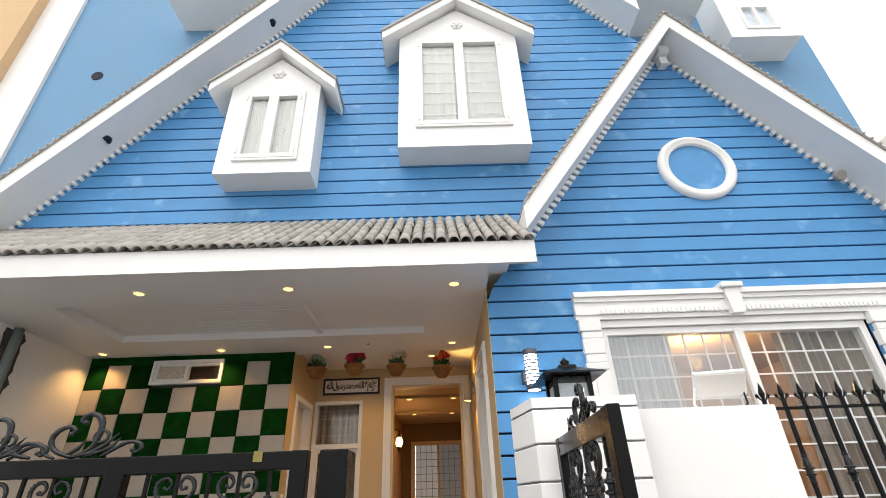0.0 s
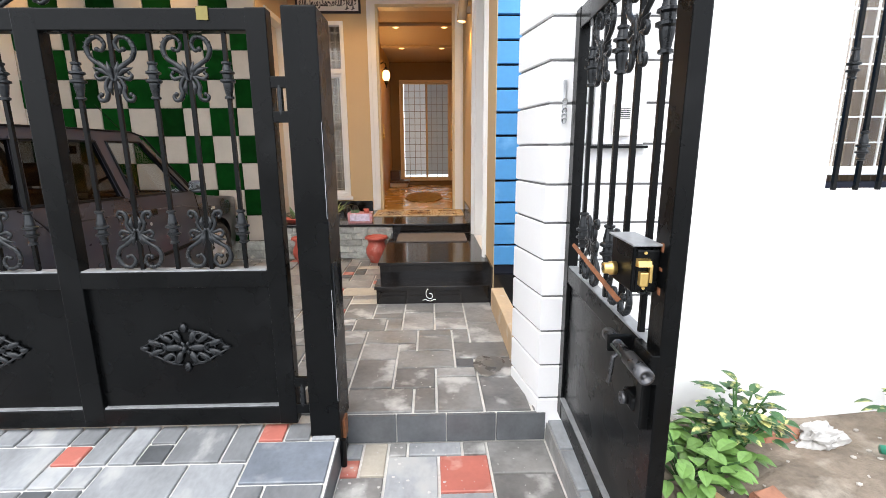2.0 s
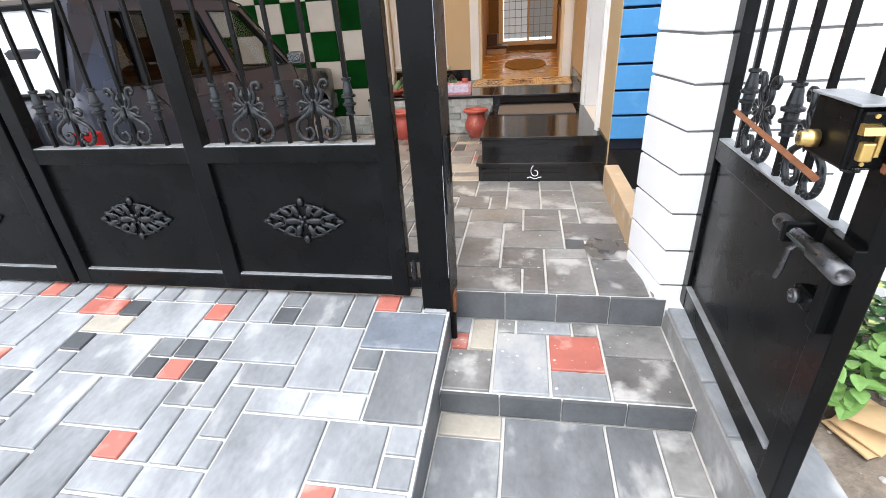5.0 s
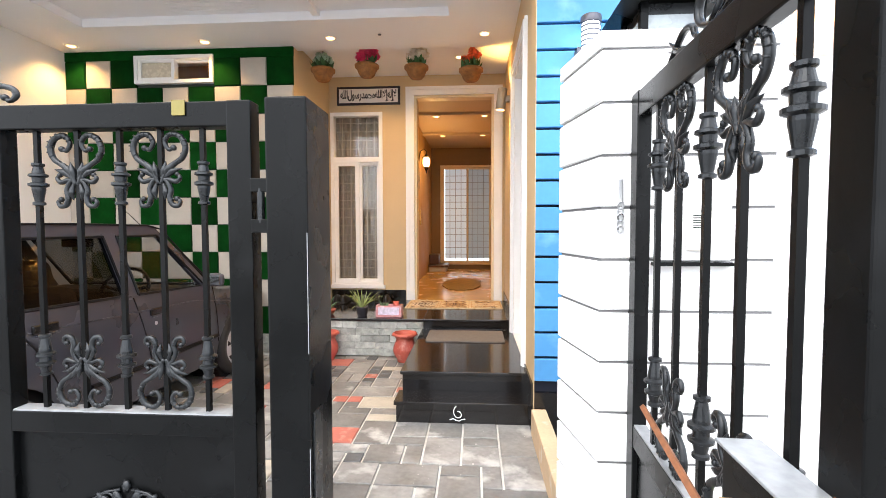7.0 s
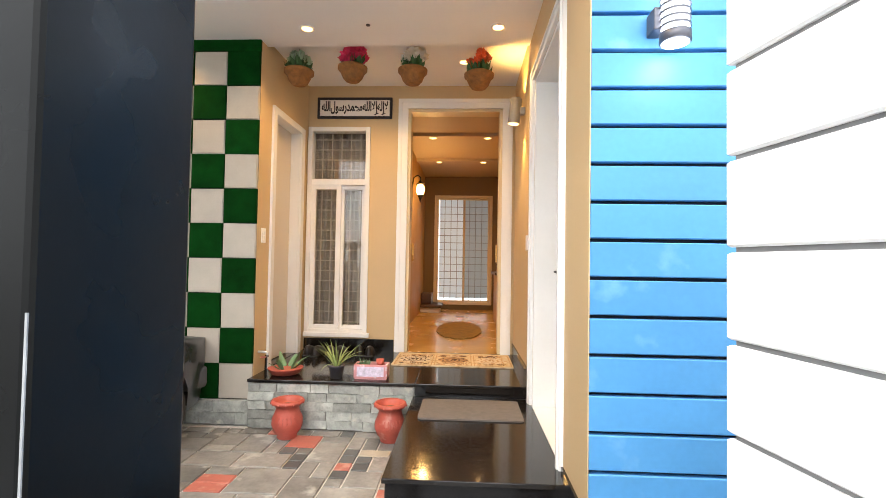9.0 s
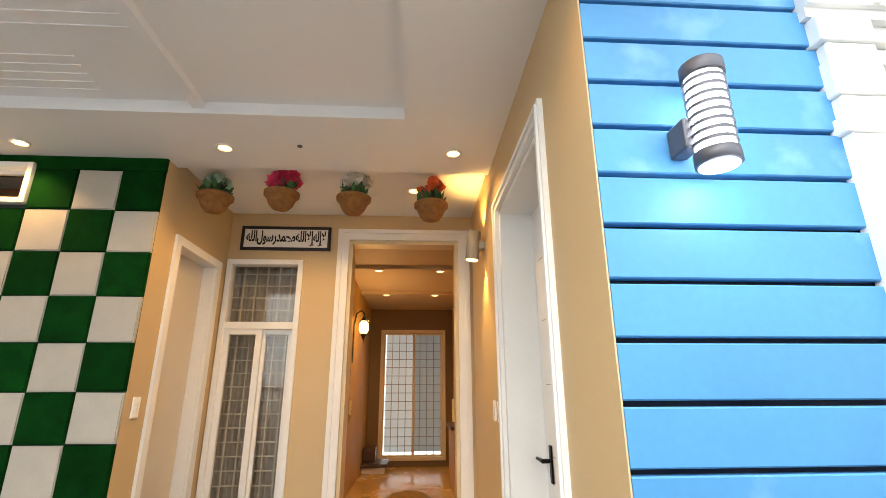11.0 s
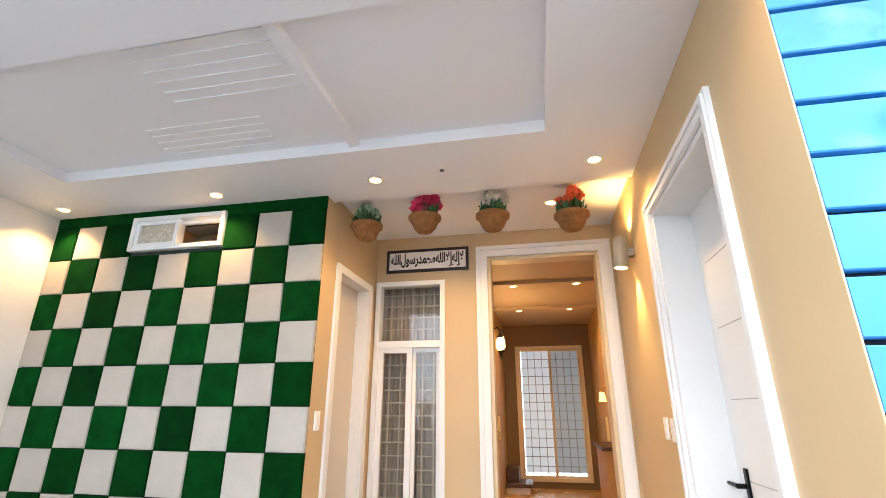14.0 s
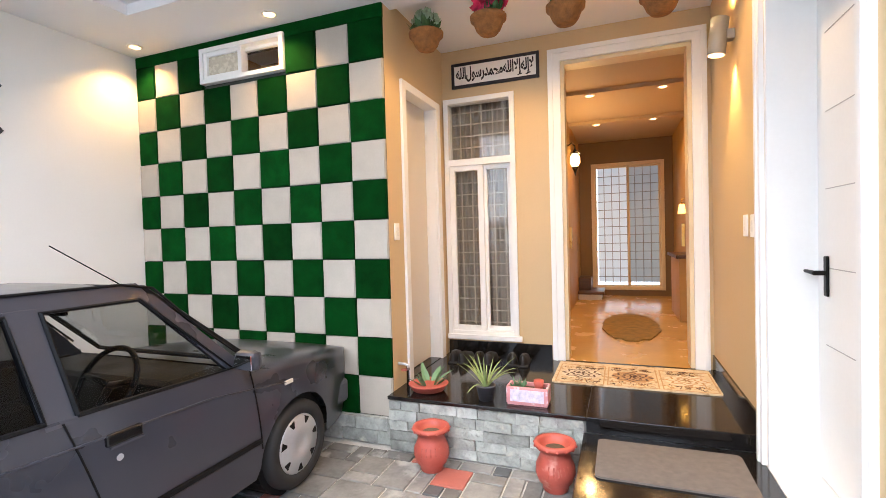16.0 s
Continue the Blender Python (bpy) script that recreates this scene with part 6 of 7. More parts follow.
part("frame", frame_bars(SX0, SX1, SZ0, SZ1, 0.026, BACK_Y - 0.028, BACK_Y - 0.0005), INK, sign, "dark purple-black frame")
WORDS = ("\ufefb", "\ufe87\ufedf\ufeea", "\ufe87\ufefb", "\ufe8d\ufedf\ufee0\ufeea", "\ufee3\ufea4\ufee4\ufeaa", "\ufead\ufeb3\ufeee\ufedd", "\ufe8d\ufedf\ufee0\ufeea")
script = bpy.data.curves.new("lettering", "FONT")
script.body = "".join(WORDS)[::-1]
script.offset, script.resolution_u = 0.032, 3
writer = new("writer", script)
bpy.context.view_layer.update()
flat = bpy.data.meshes.new_from_object(writer.evaluated_get(bpy.context.evaluated_depsgraph_get()))
bpy.data.objects.remove(writer)
bm = bmesh.new()
bm.from_mesh(flat)
bpy.data.meshes.remove(flat)
xs, zs = [v.co.x for v in bm.verts], [v.co.y for v in bm.verts]
kx, kz = (SX1 - SX0 - 0.085) / (max(xs) - min(xs)), (SZ1 - SZ0 - 0.075) / (max(zs) - min(zs))
for v in bm.verts:
    v.co = Vector((SX0 + 0.0425 + kx * (v.co.x - min(xs)), BACK_Y - 0.0195, SZ0 + 0.0375 + kz * (v.co.y - min(zs))))
front = bm.faces[:]
made = bmesh.ops.extrude_face_region(bm, geom=front)
bmesh.ops.translate(bm, vec=(0, 0.0025, 0), verts=[g for g in made["geom"] if isinstance(g, bmesh.types.BMVert)])
part("lettering", bm, INK, sign, "black calligraphic lettering")

# hanging baskets
COIR = material("brown_coir", (0.26, 0.115, 0.035), 0.95, vary=0.35, scale=30, fine=150, bump=1.0, depth=0.01)
LEAF = material("basket_leaf_green", (0.045, 0.12, 0.03), 0.6, vary=0.3, scale=20, random_vary=0.2)
WIRE = material("dark_wire", (0.04, 0.035, 0.03), 0.5, metal=0.5)


def petal(bm, p, d, long, wide, cup=0.3):
    """A small pointed leaf or petal of four faces from p along d."""
    d = Vector(d).normalized()
    side = d.orthogonal().normalized()
    side.rotate(Matrix.Rotation(random.uniform(0, 6.28), 3, d))
    up = d.cross(side)
    p = Vector(p)
    a, b, c = bm.verts.new(p), bm.verts.new(p + d * long * 0.5 + side * wide + up * wide * cup), bm.verts.new(p + d * long * 0.5 - side * wide + up * wide * cup)
    e, m = bm.verts.new(p + d * long + up * wide * cup * 0.5), bm.verts.new(p + d * long * 0.5)
    bm.faces.new((a, b, m)), bm.faces.new((a, m, c)), bm.faces.new((b, e, m)), bm.faces.new((c, m, e))


def basket(x, z, bloom, label, seed, big, count):
    random.seed(seed)
    b = thing("hanging_basket", label, "hanging basket", "hanging flower baskets", (x, 6.0, z))
    part("bowl", turned(bmesh.new(), [(0.03, -0.078), (0.06, -0.072), (0.083, -0.045), (0.100, -0.005), (0.112, 0.018), (0.124, 0.024), (0.126, 0.048), (0.112, 0.056), (0.098, 0.045), (0.001, 0.04)], seg=28), COIR, b, "brown coir bowl", smooth=True)
    for k in range(3):
        a = 2.1 * k + 0.5
        part("wire", tube(bmesh.new(), [(0.105 * math.cos(a), 0.105 * math.sin(a), 0.04), (0.05 * math.cos(a), 0.05 * math.sin(a), 0.16), (0, 0, 3.11 - z)], 0.0025, 5), WIRE, b)
    bm = bmesh.new()
    for k in range(90):
        a, r = random.uniform(0, 6.28), random.uniform(0, 0.085)
        petal(bm, (r * math.cos(a), r * math.sin(a), random.uniform(0.04, 0.08)), (math.cos(a) * random.uniform(0.1, 0.7), math.sin(a) * random.uniform(0.1, 0.7), random.uniform(0.5, 1.3)), random.uniform(0.05, 0.10), random.uniform(0.012, 0.022))
    part("leaves", bm, LEAF, b, "green artificial leaves")
    for k in range(count):
        a, r = 2.4 * k + random.uniform(-0.3, 0.3), 0.085 * math.sqrt((k + 0.5) / count)
        c = Vector((r * math.cos(a), r * math.sin(a), random.uniform(0.165, 0.25) - 0.7 * r))
        bm = bmesh.new()
        for j in range(26):
            d = Vector((random.gauss(0, 1), random.gauss(0, 1), random.gauss(0.4, 0.8)))
            petal(bm, c, d, random.uniform(0.6, 1.0) * big, big * 0.42)
        part("bloom", bm, bloom, b)


PINK = material("pink_petals", (0.72, 0.045, 0.14), 0.6, vary=0.2, scale=30)
CREAMY = material("cream_petals", (0.74, 0.66, 0.55), 0.7, vary=0.12, scale=30)
ORANGE = material("orange_petals", (0.72, 0.12, 0.035), 0.6, vary=0.2, scale=30)
PALE_GREEN = material("pale_green_petals", (0.42, 0.55, 0.40), 0.7, vary=0.2, scale=30)
basket(-1.445, 2.87, PALE_GREEN, "hanging coir basket with pale green and white blooms", 1, 0.040, 14)
basket(-0.98, 2.90, PINK, "hanging coir basket with large pink blooms", 2, 0.085, 9)
basket(-0.463, 2.875, CREAMY, "hanging coir basket with cream blooms", 3, 0.078, 12)
basket(0.10, 2.835, ORANGE, "hanging coir basket with orange rose blooms", 4, 0.055, 11)

# pots, plants, mats and shoes at the entrance
TERRA = material("red_painted_clay", (0.42, 0.085, 0.06), 0.5, vary=0.18, scale=8, fine=60, bump=0.3, spots=(0.52, 0.22, 0.17), spot_scale=9, spot_low=0.64)
EARTH = material("potting_soil", (0.10, 0.075, 0.05), 0.95, vary=0.3, scale=30, bump=0.8)


def clay_pot(x, y, label):
    p = thing("clay_pot", label, "pot", "red clay pots", (x, y, 0.0))
    p.scale = (0.88, 0.88, 0.87)
    bm = turned(bmesh.new(), [(0.075, 0.0), (0.082, 0.012), (0.080, 0.03), (0.108, 0.065), (0.126, 0.115), (0.122, 0.165), (0.100, 0.215), (0.092, 0.25), (0.108, 0.275), (0.13, 0.288), (0.134, 0.30), (0.128, 0.315), (0.11, 0.318), (0.10, 0.30), (0.09, 0.27)], seg=30)
    part("body", bm, TERRA, p, smooth=True)
    part("earth", turned(bmesh.new(), [(0.092, 0.262), (0.05, 0.274), (0.001, 0.270)], seg=20), EARTH, p, "dry soil")
    for k in range(14):
        a = 2 * math.pi * k / 14
        part("rim_notch", rod(bmesh.new(), (0.128 * math.cos(a), 0.128 * math.sin(a), 0.292), (0.137 * math.cos(a), 0.137 * math.sin(a), 0.300), 0.010, 0.006, 6), TERRA, p)
    bm = bmesh.new()
    for k in range(5):
        a = -1.9 + 0.28 * k
        tube(bm, [(0.118 * math.cos(a), 0.118 * math.sin(a), 0.10 + 0.015 * k), (0.122 * math.cos(a + 0.12), 0.122 * math.sin(a + 0.12), 0.14), (0.110 * math.cos(a + 0.1), 0.110 * math.sin(a + 0.1), 0.19)], 0.006, 5)
    part("relief", bm, TERRA, p, "raised leaf relief")


clay_pot(-1.275, 5.48, "empty red painted clay pot by the stone cladding")
clay_pot(-0.52, 5.48, "empty red painted clay pot beside the granite steps")

SUCC = material("succulent_green", (0.13, 0.24, 0.12), 0.5, vary=0.2, scale=10)
SPIDER = material("striped_leaf_green", (0.30, 0.38, 0.14), 0.5, vary=0.3, scale=10)


def blade(bm, base, d, long, wide, droop, thick=0.0):
    d = Vector(d).normalized()
    side = d.cross(Vector((0, 0, 1))).normalized() if abs(d.z) < 0.98 else Vector((1, 0, 0))
    rows = []
    p = Vector(base)
    for k in range(6):
        t = k / 5
        w = wide * (1 - t) ** 0.6 * (0.6 + 0.8 * min(t * 3, 1) * 0.5)
        rows.append((bm.verts.new(p - side * w), bm.verts.new(p + Vector((0, 0, -w * 0.5))), bm.verts.new(p + side * w)))
        d = (d + Vector((0, 0, -droop))).normalized()
        p = p + d * long / 5
    for a, b in zip(rows, rows[1:]):
        bm.faces.new((a[0], a[1], b[1], b[0])), bm.faces.new((a[1], a[2], b[2], b[1]))


random.seed(31)
bowl = thing("succulent_bowl", "shallow terracotta bowl with broad succulent leaves", "potted plant", "", (-1.42, 5.80, PLAT))
part("bowl", turned(bmesh.new(), [(0.07, 0.0), (0.11, 0.012), (0.135, 0.05), (0.14, 0.055), (0.125, 0.056), (0.001, 0.045)], seg=28), TERRA, bowl, smooth=True)
for k in range(11):
    a = random.uniform(0, 6.28)
    bm = bmesh.new()
    blade(bm, (0.05 * math.cos(a), 0.05 * math.sin(a), 0.04), (math.cos(a), math.sin(a), random.uniform(0.8, 2.2)), random.uniform(0.10, 0.19), random.uniform(0.018, 0.032), random.uniform(0.02, 0.16))
    part("leaf", bm, SUCC, bowl)
sp_plant = thing("spider_plant", "spider plant with striped leaves in a small dark pot", "potted plant", "", (-0.99, 5.74, PLAT))
part("pot", turned(bmesh.new(), [(0.045, 0.0), (0.062, 0.09), (0.066, 0.092), (0.064, 0.10), (0.05, 0.098), (0.001, 0.085)], seg=22), CHARCOAL, sp_plant, smooth=True)
for k in range(26):
    a = random.uniform(0, 6.28)
    bm = bmesh.new()
    blade(bm, (0.015 * math.cos(a), 0.015 * math.sin(a), 0.085), (math.cos(a), math.sin(a), random.uniform(0.9, 3.5)), random.uniform(0.16, 0.27), 0.009, random.uniform(0.05, 0.32))
    part("leaf", bm, SPIDER, sp_plant)
PINKPOT = material("pink_glazed_planter", (0.60, 0.26, 0.27), 0.35, vary=0.15, scale=12, spots=(0.70, 0.62, 0.66), spot_scale=22, spot_low=0.56)
planter = thing("box_planter", "small pink rectangular planter with a floral front", "planter", "", (-0.715, 5.76, PLAT))
part("box", boxes((-0.125, 0.125, -0.06, 0.06, 0.0, 0.012), (-0.13, 0.13, -0.065, -0.05, 0.012, 0.115), (-0.13, 0.13, 0.05, 0.065, 0.012, 0.115), (-0.13, -0.115, -0.05, 0.05, 0.012, 0.115), (0.115, 0.13, -0.05, 0.05, 0.012, 0.115), bevel=0.003), PINKPOT, planter)
part("front_panel", boxes((-0.105, 0.105, -0.068, -0.0655, 0.025, 0.10), bevel=0.001), material("lilac_print", (0.66, 0.58, 0.70), 0.4, vary=0.3, scale=40), planter, "pale lilac printed panel")
part("earth", boxes((-0.114, 0.114, -0.049, 0.049, 0.012, 0.09)), EARTH, planter)
bm = bmesh.new()
for k in range(40):
    petal(bm, (random.uniform(-0.10, -0.02), random.uniform(-0.03, 0.03), 0.09), (random.gauss(0, 0.6), random.gauss(0, 0.6), 1), random.uniform(0.03, 0.08), 0.007)
part("seedling", bm, SUCC, planter, "small green seedlings")
part("inner_pot", turned(bmesh.new(), [(0.025, 0.09), (0.032, 0.15), (0.026, 0.15), (0.001, 0.14)], pose(0.065, 0, 0), 16), TERRA, planter, smooth=True)

LEATHER = material("black_shoe_leather", (0.014, 0.012, 0.012), 0.4, vary=0.3)


def shoe(x, y, turn, label):
    s = thing("shoe", label, "shoe", "shoes under the window", (x, y, PLAT), turn)
    bm = bmesh.new()
    rings = []
    for t in range(9):
        f = t / 8
        yy = -0.13 + 0.26 * f
        w = 0.032 + 0.014 * math.sin(math.pi * min(1, f * 1.15)) - (0.02 if t in (0, 8) else 0)
        h = 0.085 - 0.045 * max(0, (f - 0.35) / 0.65) - (0.02 if t == 8 else 0)
        rings.append([bm.verts.new((w * math.cos(a), yy, 0.014 + max(0, h * math.sin(a)))) for a in [math.pi * q / 8 for q in range(9)]])
    for a, b in zip(rings, rings[1:]):
        for q in range(8):
            bm.faces.new((a[q], a[q + 1], b[q + 1], b[q]))
    bm.faces.new(rings[0]), bm.faces.new(rings[-1])
    part("upper", bm, LEATHER, s, smooth=True)
    part("sole", boxes((-0.042, 0.042, -0.135, 0.135, 0.0, 0.016), bevel=0.006), RUBBER, s)
    part("opening", turned(bmesh.new(), [(0.026, 0.080), (0.02, 0.095), (0.018, 0.08)], pose(0, -0.07, 0), 12), RUBBER, s)


for x, y, a in ((-1.50, 6.62, 4), (-1.40, 6.60, -6), (-1.29, 6.62, 8), (-1.19, 6.63, -3), (-1.02, 6.66, 15), (-0.91, 6.65, 3)):
    shoe(x, y, a, "black shoe on the granite platform below the window")

tap = thing("garden_tap", "small brass tap with a red handle low on the wall", "tap", "", (-1.655, 5.80, 0.55))
part("body", tube(bmesh.new(), [(0.0, 0.0, 0.0), (0.05, 0, 0), (0.08, 0, -0.005), (0.085, 0, -0.04)], 0.011, 8), CHROME, tap, smooth=True)
part("handle", turned(bmesh.new(), [(0.001, 0), (0.022, 0.002), (0.022, 0.012), (0.001, 0.014)], pose(0.05, 0, -0.05), 12), RED_TILE, tap, "red round handle")

MAT_GREY = material("grey_door_mat", (0.13, 0.115, 0.105), 0.95, vary=0.2, scale=30, fine=250, bump=0.9)
def rounded_sheet(x0, x1, y0, y1, z, thick, r):
    bm = bmesh.new()
    pts = []
    for cx, cy, a0 in ((x1 - r, y1 - r, 0), (x0 + r, y1 - r, 90), (x0 + r, y0 + r, 180), (x1 - r, y0 + r, 270)):
        for k in range(6):
            a = radians(a0 + 18 * k)
            pts.append((cx + r * math.cos(a), cy + r * math.sin(a)))
    lo, hi = [bm.verts.new((x, y, z)) for x, y in pts], [bm.verts.new((x, y, z + thick)) for x, y in pts]
    bm.faces.new(lo), bm.faces.new(hi)
    for k in range(len(pts)):
        j = (k + 1) % len(pts)
        bm.faces.new((lo[k], lo[j], hi[j], hi[k]))
    return bm


def scalloped_sheet(cx, cy, rx, ry, z, thick):
    """A flat rug whose outline is a ring of shallow lobes."""
    bm = bmesh.new()
    pts = []
    for k in range(72):
        a = 2 * math.pi * k / 72
        w = 1 + 0.055 * abs(math.sin(5 * a)) + 0.02 * math.sin(17 * a)
        pts.append((cx + rx * w * math.cos(a), cy + ry * w * math.sin(a)))
    lo, hi = [bm.verts.new((x, y, z)) for x, y in pts], [bm.verts.new((x, y, z + thick)) for x, y in pts]
    bm.faces.new(lo), bm.faces.new(hi)
    for k in range(72):
        bm.faces.new((lo[k], lo[(k + 1) % 72], hi[(k + 1) % 72], hi[k]))
    return bm


solid("door_mat", rounded_sheet(-0.29, 0.40, 5.13, 5.56, 0.2755, 0.010, 0.03), MAT_GREY, "plain grey doormat on the granite landing", "doormat")
rug = thing("patterned_rug", "narrow beige rug with brown medallions before the door", "rug")
RUG = material("beige_rug_pile", (0.56, 0.46, 0.31), 0.95, vary=0.18, scale=14, fine=200, bump=0.8, spots=(0.36, 0.25, 0.14), spot_scale=26, spot_low=0.56)
RUG_DARK = material("brown_rug_pattern", (0.10, 0.055, 0.04), 0.95, vary=0.2, scale=30, bump=0.5)
RUG_CREAM = material("cream_rug_field", (0.62, 0.54, 0.42), 0.95, vary=0.2, scale=20, fine=200, bump=0.6)
RUG_TAN = material("tan_rug_pattern", (0.42, 0.26, 0.13), 0.95, vary=0.2, scale=30, bump=0.5)
part("woven_base", rounded_sheet(-0.635, 0.445, 6.21, 6.765, PLAT + 0.0005, 0.010, 0.02), RUG, rug)
for k, (cx, mt) in enumerate(((-0.445, RUG_DARK), (-0.09, RUG_DARK), (0.265, RUG_TAN))):
    bm = bmesh.new()
    for rr0, rr1 in ((0.10, 0.085), (0.06, 0.045)):
        S = 40
        a_, b_ = [], []
        for q in range(S):
            t = 2 * math.pi * q / S
            wob = 1 + 0.16 * math.cos(8 * t)
            a_.append(bm.verts.new((cx + 1.25 * rr0 * wob * math.cos(t), 6.455 + rr0 * wob * math.sin(t), PLAT + 0.0125)))
            b_.append(bm.verts.new((cx + 1.25 * rr1 * wob * math.cos(t), 6.455 + rr1 * wob * math.sin(t), PLAT + 0.0125)))
        for q in range(S):
            j = (q + 1) % S
            bm.faces.new((a_[q], a_[j], b_[j], b_[q]))
    for q in range(6):
        t = math.pi * q / 3
        petal(bm, (cx, 6.455, PLAT + 0.0125), (math.cos(t), math.sin(t), 0.001), 0.045, 0.010, 0.0)
    part("medallion", bm, mt, rug, "woven medallion")
    part("field", scalloped_sheet(cx, 6.455, 0.135, 0.125, PLAT + 0.0095, 0.0015), RUG_CREAM if k != 1 else RUG_TAN, rug, "woven field behind the medallion")
    for mt2, count in ((RUG_DARK, 26), (RUG_TAN, 34)):
        bm = bmesh.new()
        for q in range(count):
            t = random.uniform(0, 6.28)
            px, py = cx + random.uniform(-0.145, 0.145), 6.455 + random.choice((-1, 1)) * random.uniform(0.12, 0.205)
            for w in range(3):
                petal(bm, (px, py, PLAT + 0.0116), (math.cos(t + 2.1 * w), math.sin(t + 2.1 * w), 0.001), random.uniform(0.014, 0.030), 0.006, 0.0)
        tagged(part("sprig", bm, mt2, rug, "woven sprigs along the edge"), kind="stuff")
    part("border", boxes((cx - 0.168, cx + 0.168, 6.225, 6.233, PLAT + 0.010, PLAT + 0.0118), (cx - 0.168, cx + 0.168, 6.677, 6.685, PLAT + 0.010, PLAT + 0.0118), (cx - 0.168, cx - 0.160, 6.233, 6.677, PLAT + 0.010, PLAT + 0.0118), (cx + 0.160, cx + 0.168, 6.233, 6.677, PLAT + 0.010, PLAT + 0.0118)), RUG_TAN, rug, "woven border line")

# rough slot in the carport side wall
slot = thing("wall_slot", "rough unplastered slot with a pipe in the side wall", "wall slot")
random.seed(8)
bm = bmesh.new()
edge = []
for k in range(15):
    edge.append((4.72 + random.uniform(-0.03, 0.03), 2.18 + 0.06 * k))
for k in range(14, -1, -1):
    edge.append((4.50 + random.uniform(-0.03, 0.03), 2.18 + 0.06 * k))
fr = [bm.verts.new((LEFT + 0.003, y, z)) for y, z in edge]
bk = [bm.verts.new((LEFT + 0.0005, y, z)) for y, z in edge]
bm.faces.new(fr)
for k in range(len(fr)):
    j = (k + 1) % len(fr)
    bm.faces.new((fr[k], fr[j], bk[j], bk[k]))
# the slot has no depth: its inner shade is this dark colour
part("rough_edge", bm, material("slot_shade", (0.07, 0.06, 0.065), 0.95, vary=0.5, scale=25, bump=1.0, depth=0.02), slot, "flat dark patch painted as the slot's shaded inside")
part("pipe", rod(bmesh.new(), (LEFT + 0.02, 4.60, 2.2), (LEFT + 0.02, 4.60, 3.04), 0.045, seg=14), material("grey_green_pipe", (0.17, 0.21, 0.20), 0.5, vary=0.15), slot, "grey green pipe", smooth=True)

# ---- hall contents ----
hl = thing("wall_lantern", "ornate iron wall lantern with a glowing amber glass", "wall lamp", "", (HX0, 8.95, 2.36))
part("arm", tube(bmesh.new(), [(0.0, 0, 0.0), (0.03, 0, 0.18), (0.09, 0, 0.22), (0.13, 0, 0.18), (0.13, 0, 0.12)], 0.010, 7), IRON, hl, smooth=True)
part("glass", turned(bmesh.new(), [(0.035, -0.08), (0.06, -0.03), (0.055, 0.05), (0.03, 0.08)], pose(0.13, 0, 0), 16), glowing("amber_lantern_glow", (1.0, 0.55, 0.18), 5.0), hl, "glowing amber glass", smooth=True)
part("cap", turned(bmesh.new(), [(0.07, 0.08), (0.03, 0.11), (0.012, 0.14)], pose(0.13, 0, 0), 16), IRON, hl)
part("finial", turned(bmesh.new(), [(0.045, -0.08), (0.03, -0.11), (0.012, -0.15), (0.001, -0.20)], pose(0.13, 0, 0), 14), IRON, hl)
part("plate", boxes((0.0, 0.012, -0.04, 0.04, -0.45, 0.05), bevel=0.004), IRON, hl)
lamp(HX0 + 0.24, 8.95, 2.36, 6, WARM, 0.06)
solid("oval_rug", scalloped_sheet(-0.06, 8.48, 0.29, 0.76, PLAT - 0.004, 0.016), material("brown_shaggy_rug", (0.23, 0.145, 0.045), 0.95, vary=0.4, scale=14, fine=90, bump=1.0, depth=0.01), "oval shaggy brown rug on the hall floor", "rug")
DARKWOOD = material("dark_brown_wood", (0.07, 0.03, 0.015), 0.4, vary=0.3, scale=6, stretch=(1, 1, 6))
stair = thing("stair_foot", "foot of a dark wooden stair at the hall's end", "stairs")
part("step", boxes((-0.795, -0.44, 10.55, 11.1, PLAT - 0.002, PLAT + 0.09), bevel=0.01), PALE_WALL, stair)
part("tread", boxes((-0.797, -0.40, 10.50, 11.1, PLAT + 0.091, PLAT + 0.14), bevel=0.012), DARKWOOD, stair)
part("tread", boxes((-0.797, -0.60, 10.7, 11.1, PLAT + 0.141, PLAT + 0.34), bevel=0.012), DARKWOOD, stair)
console = thing("hall_console", "narrow wall console with a small amber lamp in the hall", "console", "", (HX1, 9.3, PLAT))
part("shelf", boxes((-0.22, -0.001, -0.5, 0.5, 0.74, 0.78), bevel=0.006), DARKWOOD, console)
part("cabinet", boxes((-0.18, -0.001, -0.45, 0.45, 0.0, 0.739)), HALL, console)
table_lamp = thing("amber_lamp", "small brass lamp with a glowing amber shade", "lamp", "", (HX1 - 0.06, 9.6, 1.72))
part("shade", turned(bmesh.new(), [(0.05, -0.06), (0.03, 0.06)], seg=14), glowing("amber_shade", (1.0, 0.50, 0.08), 1.6), table_lamp, smooth=True)
part("bracket", tube(bmesh.new(), [(0.058, 0, 0.14), (0.0, 0, 0.12), (0, 0, 0.05)], 0.008, 6), BRASS, table_lamp)
hang = thing("wall_ornament", "small dark ornament hanging on the hall wall", "ornament", "", (HX0, 8.6, 1.75))
part("plaque", boxes((0.0, 0.03, -0.05, 0.05, -0.10, 0.10), bevel=0.01), DARKWOOD, hang)
part("tassel", rod(bmesh.new(), (0.015, 0, -0.10), (0.015, 0, -0.22), 0.012, 0.004, 8), DARKWOOD, hang)

# ---- soil bed: plants and litter ----
BED_LEAF = material("bright_bed_leaf", (0.125, 0.24, 0.055), 0.5, vary=0.3, scale=15, random_vary=0.2)
